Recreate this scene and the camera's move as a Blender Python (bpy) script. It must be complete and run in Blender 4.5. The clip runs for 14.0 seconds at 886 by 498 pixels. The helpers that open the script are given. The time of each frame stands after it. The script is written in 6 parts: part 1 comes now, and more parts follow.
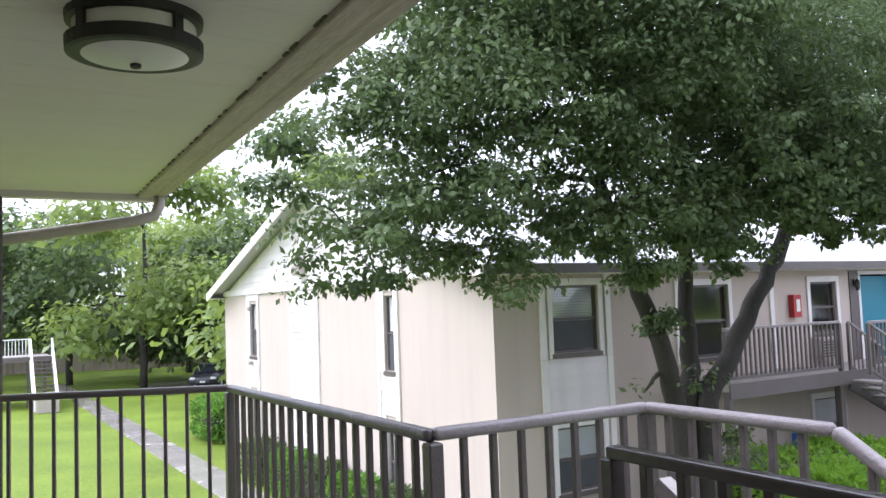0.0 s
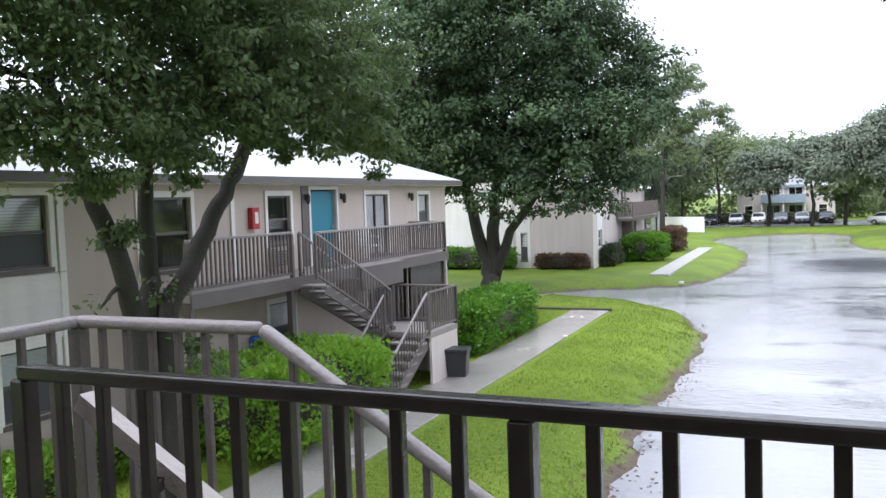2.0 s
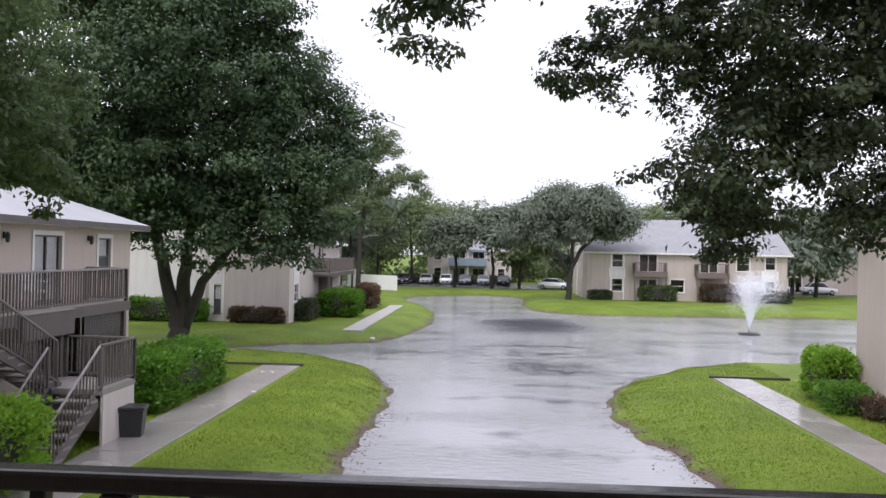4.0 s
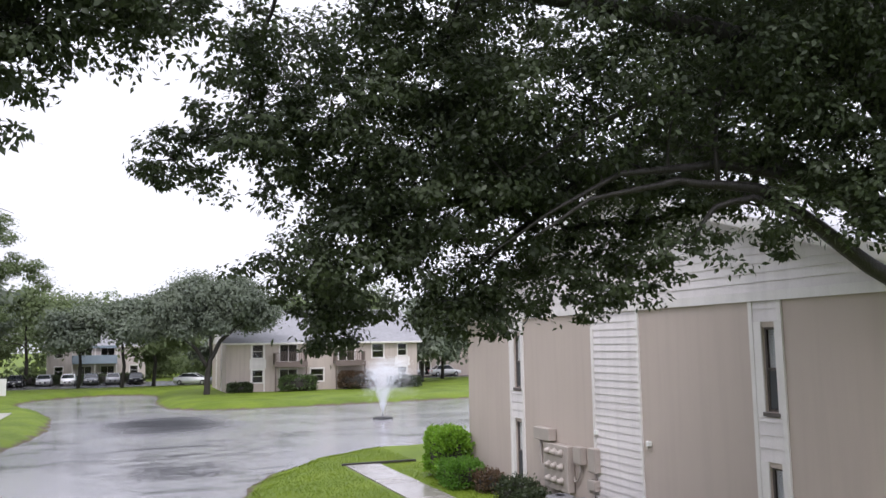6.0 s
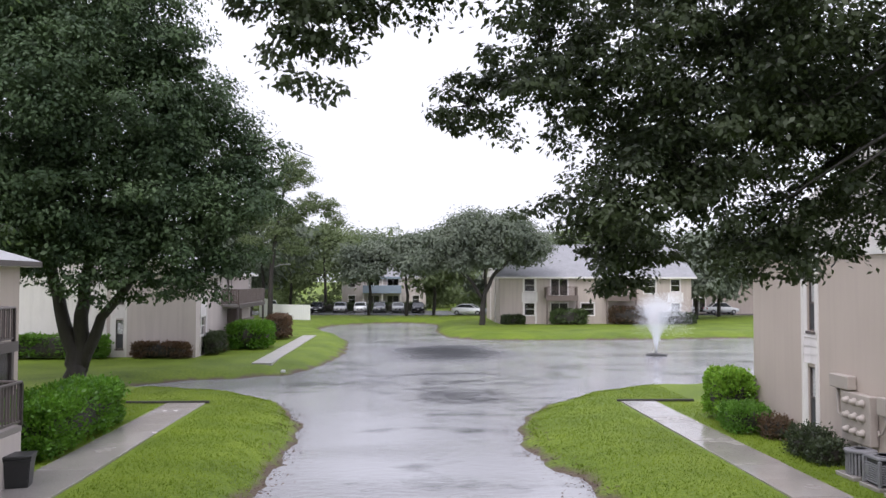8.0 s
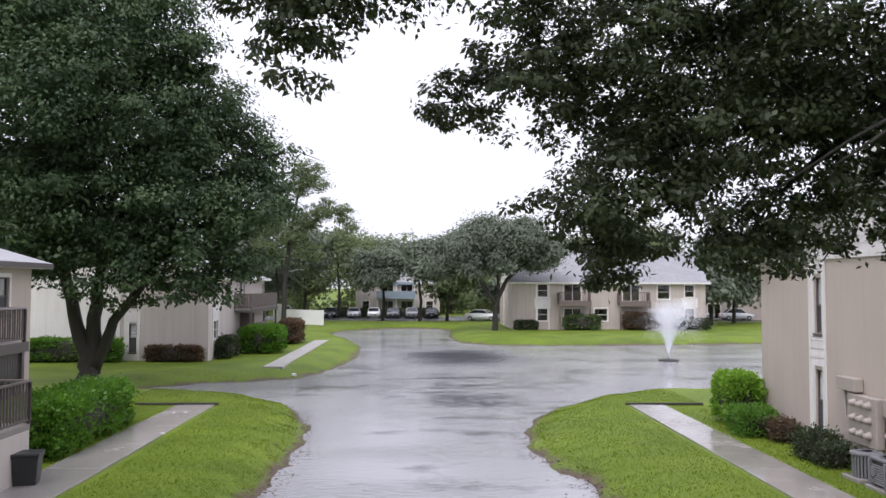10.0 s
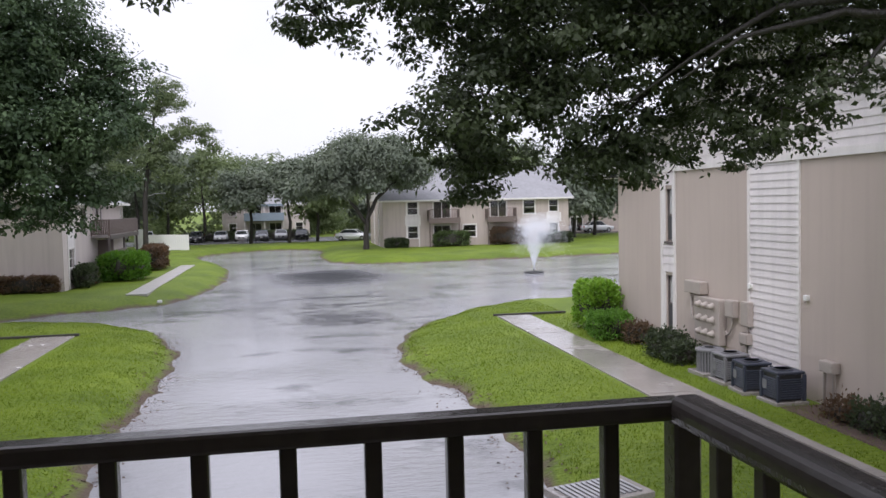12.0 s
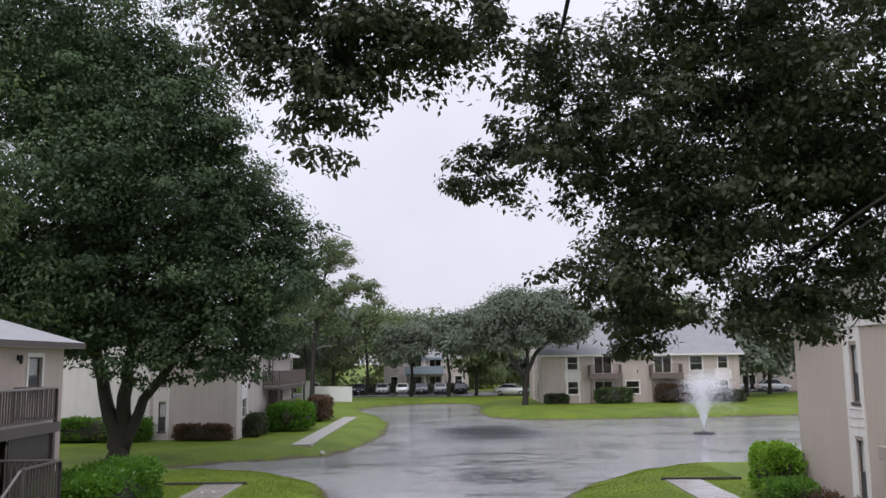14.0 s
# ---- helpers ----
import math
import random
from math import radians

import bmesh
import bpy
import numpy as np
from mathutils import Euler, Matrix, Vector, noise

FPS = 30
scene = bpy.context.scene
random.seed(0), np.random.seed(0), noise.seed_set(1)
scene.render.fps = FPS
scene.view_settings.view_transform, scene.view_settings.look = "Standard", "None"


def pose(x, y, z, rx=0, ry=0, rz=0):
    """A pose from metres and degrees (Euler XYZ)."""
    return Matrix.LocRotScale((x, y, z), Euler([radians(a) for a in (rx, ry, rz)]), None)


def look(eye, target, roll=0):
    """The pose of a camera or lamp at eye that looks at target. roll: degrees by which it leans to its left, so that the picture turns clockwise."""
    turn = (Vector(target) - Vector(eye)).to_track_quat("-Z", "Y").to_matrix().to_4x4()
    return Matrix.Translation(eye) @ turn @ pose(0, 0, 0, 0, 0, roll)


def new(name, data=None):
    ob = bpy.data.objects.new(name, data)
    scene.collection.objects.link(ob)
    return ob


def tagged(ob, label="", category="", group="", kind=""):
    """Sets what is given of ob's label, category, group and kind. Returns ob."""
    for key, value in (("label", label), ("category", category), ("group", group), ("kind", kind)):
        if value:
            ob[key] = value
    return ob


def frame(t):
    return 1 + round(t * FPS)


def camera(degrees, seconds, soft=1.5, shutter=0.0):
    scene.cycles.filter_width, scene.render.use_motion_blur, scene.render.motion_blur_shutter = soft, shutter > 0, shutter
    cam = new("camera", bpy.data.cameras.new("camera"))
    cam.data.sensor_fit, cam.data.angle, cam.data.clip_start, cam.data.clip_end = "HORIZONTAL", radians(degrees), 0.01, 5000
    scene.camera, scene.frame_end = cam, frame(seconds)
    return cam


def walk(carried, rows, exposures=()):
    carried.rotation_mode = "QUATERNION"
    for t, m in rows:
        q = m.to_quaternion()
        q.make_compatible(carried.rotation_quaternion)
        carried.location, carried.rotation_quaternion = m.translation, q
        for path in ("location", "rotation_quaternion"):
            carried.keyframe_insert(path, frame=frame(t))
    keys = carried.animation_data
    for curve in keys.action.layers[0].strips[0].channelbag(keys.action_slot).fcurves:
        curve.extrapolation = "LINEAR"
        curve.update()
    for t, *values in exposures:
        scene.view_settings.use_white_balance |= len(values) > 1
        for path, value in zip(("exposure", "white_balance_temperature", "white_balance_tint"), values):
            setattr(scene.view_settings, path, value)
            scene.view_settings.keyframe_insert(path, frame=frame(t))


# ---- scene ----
cam = camera(56.4, 14.0)
PATH = [
    (0, (-0.076, -0.891, 4.515), (-1.791, 0.13, 4.65), -2.1),
    (0.5, (-0.081, -0.874, 4.515), (-1.757, 0.209, 4.649), -1.8),
    (1, (-0.073, -0.843, 4.506), (-1.547, 0.5, 4.647), -0.7),
    (1.5, (-0.065, -0.806, 4.494), (-1.269, 0.79, 4.555), -1.3),
    (2, (-0.061, -0.73, 4.477), (-0.869, 1.096, 4.36), -1.9),
    (2.5, (-0.064, -0.651, 4.467), (-0.593, 1.268, 4.278), -1.5),
    (2.7, (-0.066, -0.627, 4.46), (-0.497, 1.319, 4.292), -1.0),
    (4.8, (0.283, -0.542, 4.484), (0.357, 1.455, 4.55), 0.2),
    (5, (0.354, -0.512, 4.491), (0.513, 1.48, 4.568), -0.3),
    (5.5, (0.462, -0.44, 4.495), (0.938, 1.493, 4.677), 0.4),
    (6, (0.514, -0.487, 4.529), (1.229, 1.367, 4.758), -0.9),
    (6.5, (0.491, -0.555, 4.629), (1.257, 1.279, 4.851), -0.7),
    (7, (0.359, -0.534, 4.634), (0.794, 1.411, 4.801), 1.0),
    (7.5, (0.282, -0.4, 4.54), (0.444, 1.591, 4.628), 1.0),
    (8, (0.289, -0.441, 4.599), (0.38, 1.555, 4.674), 0.1),
    (8.2, (0.299, -0.454, 4.615), (0.377, 1.543, 4.686), -0.3),
    (10.3, (0.585, -0.535, 4.456), (0.637, 1.462, 4.548), 0.2),
    (10.5, (0.574, -0.534, 4.456), (0.634, 1.465, 4.502), 0.3),
    (11, (0.542, -0.615, 4.456), (0.627, 1.382, 4.4), 0.3),
    (11.5, (0.565, -0.611, 4.445), (0.748, 1.378, 4.342), -0.0),
    (12, (0.619, -0.585, 4.441), (0.98, 1.379, 4.333), -1.3),
    (12.5, (0.63, -0.586, 4.445), (1.086, 1.358, 4.343), -0.6),
    (13, (0.643, -0.551, 4.429), (0.986, 1.417, 4.338), -0.9),
    (13.5, (0.595, -0.486, 4.483), (0.697, 1.508, 4.604), -0.5),
    (14, (0.592, -0.62, 4.429), (0.58, 1.362, 4.699), -0.7),
]
walk(cam, [(t, look(eye, target, roll)) for t, eye, target, roll in PATH], exposures=[(0, 1.36, 5850, 20), (1.2, 1.52, 5750, 14), (1.6, 1.6, 5750, 13), (2.0, 1.1, 6000, 13), (2.5, 0.6, 6200, 18), (2.8, 0.46, 6300, 19), (4.8, 0.42, 6300, 19), (7.5, 0.36, 6300, 19), (11, 0.33, 6300, 19), (12.2, 0.25, 6300, 19), (13, 0.2, 6300, 19), (13.5, 0.06, 6300, 19), (14, -0.08, 6300, 18)])

# ---------------- world and light ----------------
world = bpy.data.worlds.new("overcast_sky")
scene.world = world
world.use_nodes = True
wn, wl = world.node_tree.nodes, world.node_tree.links
sky = wn.new("ShaderNodeTexSky")
sky.sky_type, sky.sun_disc = "NISHITA", False
sky.sun_elevation, sky.sun_rotation = radians(54), radians(206)
sky.air_density, sky.dust_density, sky.ozone_density = 1.0, 1.5, 1.0
pale = wn.new("ShaderNodeHueSaturation")
pale.inputs["Saturation"].default_value = 0.16
pale.inputs["Value"].default_value = 1.0
wl.new(sky.outputs[0], pale.inputs["Color"])
cloud = wn.new("ShaderNodeMix")
cloud.data_type = "RGBA"
cloud.inputs[0].default_value = 0.8
cloud.inputs[7].default_value = (7.6, 7.95, 8.5, 1)
wl.new(pale.outputs[0], cloud.inputs[6])
# an overcast sky is brighter overhead than near the horizon, and faintly mottled
sky_co = wn.new("ShaderNodeTexCoord")
sky_sep = wn.new("ShaderNodeSeparateXYZ")
wl.new(sky_co.outputs["Generated"], sky_sep.inputs[0])
lift = wn.new("ShaderNodeMapRange")
lift.inputs[1].default_value, lift.inputs[2].default_value = 0.0, 1.0
lift.inputs[3].default_value, lift.inputs[4].default_value = 0.70, 1.25
wl.new(sky_sep.outputs["Z"], lift.inputs[0])
mottle = wn.new("ShaderNodeTexNoise")
mottle.inputs["Scale"].default_value, mottle.inputs["Detail"].default_value = 2.6, 5
wl.new(sky_co.outputs["Generated"], mottle.inputs[0])
soft_cloud = wn.new("ShaderNodeMapRange")
soft_cloud.inputs[1].default_value, soft_cloud.inputs[2].default_value = 0.3, 0.7
soft_cloud.inputs[3].default_value, soft_cloud.inputs[4].default_value = 0.92, 1.08
wl.new(mottle.outputs[0], soft_cloud.inputs[0])
level = wn.new("ShaderNodeMath")
level.operation = "MULTIPLY"
wl.new(lift.outputs[0], level.inputs[0]), wl.new(soft_cloud.outputs[0], level.inputs[1])
shade = wn.new("ShaderNodeVectorMath")
shade.operation = "SCALE"
wl.new(cloud.outputs[2], shade.inputs[0]), wl.new(level.outputs[0], shade.inputs["Scale"])
wl.new(shade.outputs[0], wn["Background"].inputs["Color"])
wn["Background"].inputs["Strength"].default_value = 0.15
sun_data = bpy.data.lights.new("sun", "SUN")
sun_data.energy, sun_data.angle, sun_data.color = 1.5, radians(28), (1.0, 0.98, 0.96)
sun = new("sun", sun_data)
sun.matrix_world = look((-13, -27, 42), (0, 0, 0))

# ---------------- materials ----------------
def material(name, color, rough=0.7, second=None, scale=3.0, fine=40.0, bump=0.15, metal=0.0, spec=0.5, stretch=(1, 1, 1), island=0.0, mix=0.6, streak=0.0, puddles=False):
    """A surface with coarse and fine variation between two colours, and fine relief."""
    m = bpy.data.materials.new(name)
    m.use_nodes = True
    n, l = m.node_tree.nodes, m.node_tree.links
    p = n["Principled BSDF"]
    second = second or tuple(c * 0.72 for c in color)
    co = n.new("ShaderNodeTexCoord")
    mp = n.new("ShaderNodeMapping")
    mp.inputs["Scale"].default_value = stretch
    l.new(co.outputs["Object"], mp.inputs[0])
    a, b = n.new("ShaderNodeTexNoise"), n.new("ShaderNodeTexNoise")
    a.inputs["Scale"].default_value, b.inputs["Scale"].default_value = scale, fine
    a.inputs["Detail"].default_value, b.inputs["Detail"].default_value = 5, 3
    l.new(mp.outputs[0], a.inputs[0]), l.new(mp.outputs[0], b.inputs[0])
    s = n.new("ShaderNodeMath")
    s.operation = "MULTIPLY_ADD"
    s.inputs[1].default_value, s.inputs[2].default_value = 0.5, 0.0
    l.new(a.outputs[0], s.inputs[0])
    s2 = n.new("ShaderNodeMath")
    s2.operation = "MULTIPLY_ADD"
    s2.inputs[1].default_value = 0.5
    l.new(b.outputs[0], s2.inputs[0]), l.new(s.outputs[0], s2.inputs[2])
    r = n.new("ShaderNodeMapRange")
    r.inputs[1].default_value, r.inputs[2].default_value = 0.5 - mix / 2.5, 0.5 + mix / 2.5
    l.new(s2.outputs[0], r.inputs[0])
    mixer = n.new("ShaderNodeMix")
    mixer.data_type = "RGBA"
    mixer.inputs[6].default_value, mixer.inputs[7].default_value = (*color, 1), (*second, 1)
    l.new(r.outputs[0], mixer.inputs[0])
    out = mixer.outputs[2]
    if island:
        g = n.new("ShaderNodeNewGeometry")
        o = n.new("ShaderNodeObjectInfo")
        add = n.new("ShaderNodeMath")
        add.operation = "ADD"
        l.new(g.outputs["Random Per Island"], add.inputs[0]), l.new(o.outputs["Random"], add.inputs[1])
        fr = n.new("ShaderNodeMath")
        fr.operation = "FRACT"
        l.new(add.outputs[0], fr.inputs[0])
        v = n.new("ShaderNodeMapRange")
        v.inputs[3].default_value, v.inputs[4].default_value = 1 - island, 1 + island
        l.new(fr.outputs[0], v.inputs[0])
        h = n.new("ShaderNodeHueSaturation")
        l.new(v.outputs[0], h.inputs["Value"]), l.new(out, h.inputs["Color"])
        out = h.outputs[0]
    if streak:
        w = n.new("ShaderNodeTexNoise")
        ms = n.new("ShaderNodeMapping")
        ms.inputs["Scale"].default_value = (2.2, 2.2, 0.16)
        w.inputs["Scale"].default_value, w.inputs["Detail"].default_value = 1.6, 6
        l.new(co.outputs["Object"], ms.inputs[0]), l.new(ms.outputs[0], w.inputs[0])
        wr = n.new("ShaderNodeMapRange")
        wr.inputs[1].default_value, wr.inputs[2].default_value = 0.45, 0.75
        wr.inputs[3].default_value, wr.inputs[4].default_value = 1.0, 1 - streak
        l.new(w.outputs[0], wr.inputs[0])
        hs = n.new("ShaderNodeHueSaturation")
        l.new(wr.outputs[0], hs.inputs["Value"]), l.new(out, hs.inputs["Color"])
        out = hs.outputs[0]
    l.new(out, p.inputs["Base Color"])
    p.inputs["Roughness"].default_value, p.inputs["Metallic"].default_value = rough, metal
    p.inputs["Specular IOR Level"].default_value = spec
    if puddles:
        # standing films of rain: mirror-smooth patches between duller damp ones
        geo = n.new("ShaderNodeNewGeometry")
        pn, pr = n.new("ShaderNodeTexNoise"), n.new("ShaderNodeMapRange")
        pn.inputs["Scale"].default_value, pn.inputs["Detail"].default_value = 0.55, 4
        pr.inputs[1].default_value, pr.inputs[2].default_value = 0.5, 0.64
        pr.inputs[3].default_value, pr.inputs[4].default_value = 0.05, rough
        l.new(geo.outputs["Position"], pn.inputs[0]), l.new(pn.outputs[0], pr.inputs[0]), l.new(pr.outputs[0], p.inputs["Roughness"])
    if bump:
        bp = n.new("ShaderNodeBump")
        bp.inputs["Strength"].default_value, bp.inputs["Distance"].default_value = bump, 0.02
        l.new(b.outputs[0], bp.inputs["Height"]), l.new(bp.outputs[0], p.inputs["Normal"])
    return m


def leaf_material(name, color, second, through_color, rough=0.38, clump=0.7, share_of_clump=0.5, thin=0.4):
    """Leaves: varied green, glossy when wet, letting some light through."""
    m = bpy.data.materials.new(name)
    m.use_nodes = True
    n, l = m.node_tree.nodes, m.node_tree.links
    p, o = n["Principled BSDF"], n["Material Output"]
    g = n.new("ShaderNodeNewGeometry")
    co = n.new("ShaderNodeTexCoord")
    a = n.new("ShaderNodeTexNoise")
    a.inputs["Scale"].default_value = clump
    a.inputs["Detail"].default_value = 4
    l.new(co.outputs["Object"], a.inputs[0])
    s = n.new("ShaderNodeMath")
    s.operation = "MULTIPLY_ADD"
    s.inputs[1].default_value = 1.05 - share_of_clump
    l.new(g.outputs["Random Per Island"], s.inputs[0])
    r = n.new("ShaderNodeMapRange")
    r.inputs[1].default_value, r.inputs[2].default_value, r.inputs[4].default_value = 0.38, 0.64, share_of_clump
    l.new(a.outputs[0], r.inputs[0]), l.new(r.outputs[0], s.inputs[2])
    x = n.new("ShaderNodeMix")
    x.data_type = "RGBA"
    x.inputs[6].default_value, x.inputs[7].default_value = (*color, 1), (*second, 1)
    l.new(s.outputs[0], x.inputs[0]), l.new(x.outputs[2], p.inputs["Base Color"])
    p.inputs["Roughness"].default_value = rough
    p.inputs["Specular IOR Level"].default_value = 0.22
    t = n.new("ShaderNodeBsdfTranslucent")
    t.inputs[0].default_value = (*through_color, 1)
    sh = n.new("ShaderNodeMixShader")
    sh.inputs[0].default_value = thin
    l.new(p.outputs[0], sh.inputs[1]), l.new(t.outputs[0], sh.inputs[2]), l.new(sh.outputs[0], o.inputs[0])
    return m


STUCCO = material("tan_stucco", (0.525, 0.45, 0.395), 0.85, (0.455, 0.385, 0.335), 0.5, 60, 0.35, streak=0.07)
STUCCO_PALE = material("pale_stucco", (0.58, 0.515, 0.485), 0.85, (0.51, 0.45, 0.42), 0.5, 60, 0.3, streak=0.12)
STUCCO_FAR = material("beige_stucco", (0.52, 0.45, 0.405), 0.85, (0.43, 0.365, 0.325), 0.5, 40, 0.3, streak=0.12)
WHITE = material("white_trim_paint", (0.78, 0.75, 0.73), 0.55, (0.68, 0.65, 0.62), 1.5, 30, 0.08, streak=0.12)
SIDING = material("white_lap_siding", (0.74, 0.70, 0.69), 0.6, (0.64, 0.60, 0.59), 1.2, 25, 0.12, island=0.05, streak=0.12)
RAIL = material("dark_brown_rail_paint", (0.040, 0.033, 0.032), 0.22, (0.066, 0.055, 0.053), 1.5, 28, 0.1)
RAIL_MID = material("brown_grey_rail_paint", (0.13, 0.11, 0.105), 0.3, (0.085, 0.07, 0.068), 2.5, 50, 0.25)
# top rails: the wet sheen of the sky is painted in as a paler colour
RAIL_SHEEN = material("rail_paint_with_sky_sheen", (0.28, 0.25, 0.25), 0.28, (0.19, 0.165, 0.165), 2.5, 50, 0.25)
# weathered grey, darkened further to carry the shade at the balcony end
RAIL_GREY = material("shaded_weathered_grey_rail", (0.125, 0.104, 0.1), 0.42, (0.08, 0.066, 0.063), 2.0, 40, 0.2)
DECK = material("grey_deck_concrete", (0.29, 0.26, 0.245), 0.6, (0.19, 0.17, 0.16), 1.5, 30, 0.2)
ROOF_FAR = material("weathered_grey_shingle", (0.30, 0.30, 0.315), 0.6, (0.2, 0.2, 0.21), 1.0, 18, 0.3, streak=0.15)
ROOF = material("pale_grey_shingle", (0.50, 0.50, 0.52), 0.45, (0.38, 0.38, 0.40), 1.0, 18, 0.3)
SOFFIT = material("cream_soffit_board", (0.74, 0.69, 0.65), 0.7, (0.66, 0.61, 0.57), 1.0, 30, 0.12, stretch=(3, 0.6, 1))
FRIEZE = material("stained_beige_fascia_paint", (0.50, 0.42, 0.38), 0.6, (0.33, 0.27, 0.245), 3.5, 24, 0.25, stretch=(0.5, 3, 3), mix=0.45)
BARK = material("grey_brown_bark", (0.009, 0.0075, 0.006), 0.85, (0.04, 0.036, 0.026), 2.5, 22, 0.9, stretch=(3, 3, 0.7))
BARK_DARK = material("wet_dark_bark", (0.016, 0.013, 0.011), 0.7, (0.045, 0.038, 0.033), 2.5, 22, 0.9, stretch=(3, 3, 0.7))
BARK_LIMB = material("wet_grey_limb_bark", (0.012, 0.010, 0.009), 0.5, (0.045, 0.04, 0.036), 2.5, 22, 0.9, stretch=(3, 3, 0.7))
WALK = material("wet_concrete_walk", (0.36, 0.335, 0.315), 0.28, (0.22, 0.2, 0.185), 0.6, 30, 0.1, puddles=True)
WALK_PALE = material("pale_damp_concrete", (0.46, 0.44, 0.42), 0.35, (0.36, 0.34, 0.32), 0.9, 30, 0.1)
METAL = material("painted_grey_metal", (0.42, 0.37, 0.33), 0.45, (0.34, 0.30, 0.27), 2, 30, 0.05)
STEEL = material("galvanised_steel", (0.45, 0.45, 0.46), 0.35, (0.33, 0.33, 0.34), 3, 30, 0.05, metal=0.7)
AC_GREY = material("faded_grey_metal", (0.22, 0.22, 0.23), 0.5, (0.14, 0.14, 0.15), 3, 40, 0.05)
SCREEN = material("grey_insect_mesh", (0.075, 0.08, 0.085), 0.75, (0.055, 0.06, 0.065), 3, 200, 0.1)
PANEL_BROWN = material("brown_stained_boards", (0.17, 0.13, 0.115), 0.7, (0.11, 0.085, 0.076), 2, 20, 0.2, stretch=(3, 3, 0.6))
BLUE_GREY = material("blue_grey_boards", (0.28, 0.34, 0.40), 0.6, (0.21, 0.26, 0.31), 1.5, 20, 0.1)
AC_BLUE = material("dark_blue_grey_metal", (0.028, 0.034, 0.055), 0.4, (0.05, 0.058, 0.08), 3, 40, 0.05)
BRONZE = material("dark_bronze_metal", (0.012, 0.011, 0.010), 0.55, (0.02, 0.018, 0.016), 3, 40, 0.05)
BLACK = material("black_plastic", (0.02, 0.02, 0.021), 0.45, (0.035, 0.035, 0.036), 3, 40, 0.05)
TEAL = material("teal_door_paint", (0.012, 0.20, 0.28), 0.45, (0.010, 0.16, 0.23), 1.5, 30, 0.05)
RED = material("red_cabinet_paint", (0.42, 0.03, 0.03), 0.4, (0.34, 0.02, 0.02), 3, 30, 0.03)
GLAZE = material("frosted_lamp_glass", (0.72, 0.70, 0.66), 0.4, (0.66, 0.64, 0.60), 3, 30, 0.02)
BLIND = material("white_blind", (0.72, 0.72, 0.72), 0.6, (0.6, 0.6, 0.6), 2, 20, 0.05)
WOODF = material("weathered_fence_wood", (0.32, 0.26, 0.22), 0.85, (0.2, 0.165, 0.14), 1.5, 20, 0.4, stretch=(3, 3, 0.5), island=0.2)
ASPHALT = material("wet_asphalt", (0.10, 0.10, 0.105), 0.25, (0.06, 0.06, 0.063), 0.8, 50, 0.3)
DARKROOM = material("dim_interior", (0.10, 0.09, 0.085), 0.9, (0.07, 0.065, 0.06), 1, 10, 0)
FENCE_WHITE = material("white_vinyl", (0.80, 0.80, 0.78), 0.4, (0.72, 0.72, 0.70), 1, 20, 0.03)
MULCH = material("dark_mulch", (0.07, 0.045, 0.035), 0.9, (0.13, 0.09, 0.07), 4, 60, 0.8)
BLUE = material("blue_plastic", (0.02, 0.12, 0.5), 0.4, (0.02, 0.09, 0.4), 3, 30, 0.03)
TERRA = material("red_flowers", (0.5, 0.06, 0.05), 0.6, (0.3, 0.05, 0.04), 5, 40, 0.2)
TYRE = material("tyre_rubber", (0.02, 0.02, 0.02), 0.8, (0.03, 0.03, 0.03), 5, 40, 0.1)

OAK_LEAF = leaf_material("oak_leaf", (0.036, 0.058, 0.027), (0.125, 0.172, 0.072), (0.17, 0.25, 0.08), 0.42, 1.5, 0.7, 0.32)
# darkened oak leaf; the near oak's backlit shade is in this colour
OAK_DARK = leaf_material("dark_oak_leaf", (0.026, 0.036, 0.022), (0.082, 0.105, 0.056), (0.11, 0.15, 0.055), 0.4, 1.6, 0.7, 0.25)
# inlet oak's leaf, its colour lowered for the shade within the crown
OAK_SHADE = leaf_material("shaded_inlet_oak_leaf", (0.02, 0.04, 0.019), (0.085, 0.13, 0.058), (0.10, 0.16, 0.055), 0.5, 0.5, 0.8, 0.18)
# far oak leaf, paled and greyed: distance haze is put into its colour
OAK_HAZED = leaf_material("haze_paled_oak_leaf", (0.125, 0.15, 0.12), (0.215, 0.245, 0.185), (0.15, 0.2, 0.1), 0.9, 0.4, 0.65, 0.25)
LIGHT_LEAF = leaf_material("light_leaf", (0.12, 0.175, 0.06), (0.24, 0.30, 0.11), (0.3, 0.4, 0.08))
CLIPPED_LEAF = leaf_material("clipped_hedge_leaf", (0.03, 0.095, 0.012), (0.11, 0.24, 0.028), (0.16, 0.33, 0.03), 0.3)
HEDGE_LEAF = leaf_material("hedge_leaf", (0.05, 0.12, 0.022), (0.13, 0.26, 0.045), (0.2, 0.4, 0.05), 0.3)
LIME_LEAF = leaf_material("lime_hedge_leaf", (0.085, 0.19, 0.022), (0.22, 0.39, 0.045), (0.3, 0.5, 0.05), 0.3)
RED_LEAF = leaf_material("reddish_shrub_leaf", (0.085, 0.065, 0.045), (0.15, 0.115, 0.08), (0.2, 0.1, 0.05))
# pine and far woods, lightened in colour to carry the rain haze
PINE_HAZED = leaf_material("haze_paled_pine_needles", (0.115, 0.15, 0.08), (0.19, 0.23, 0.125), (0.2, 0.26, 0.1), 0.9)
GRASS_BLADE = leaf_material("grass_blade", (0.072, 0.12, 0.009), (0.205, 0.272, 0.028), (0.22, 0.31, 0.026), 0.55, 0.9, 0.8)

glass = bpy.data.materials.new("window_glass")
glass.use_nodes = True
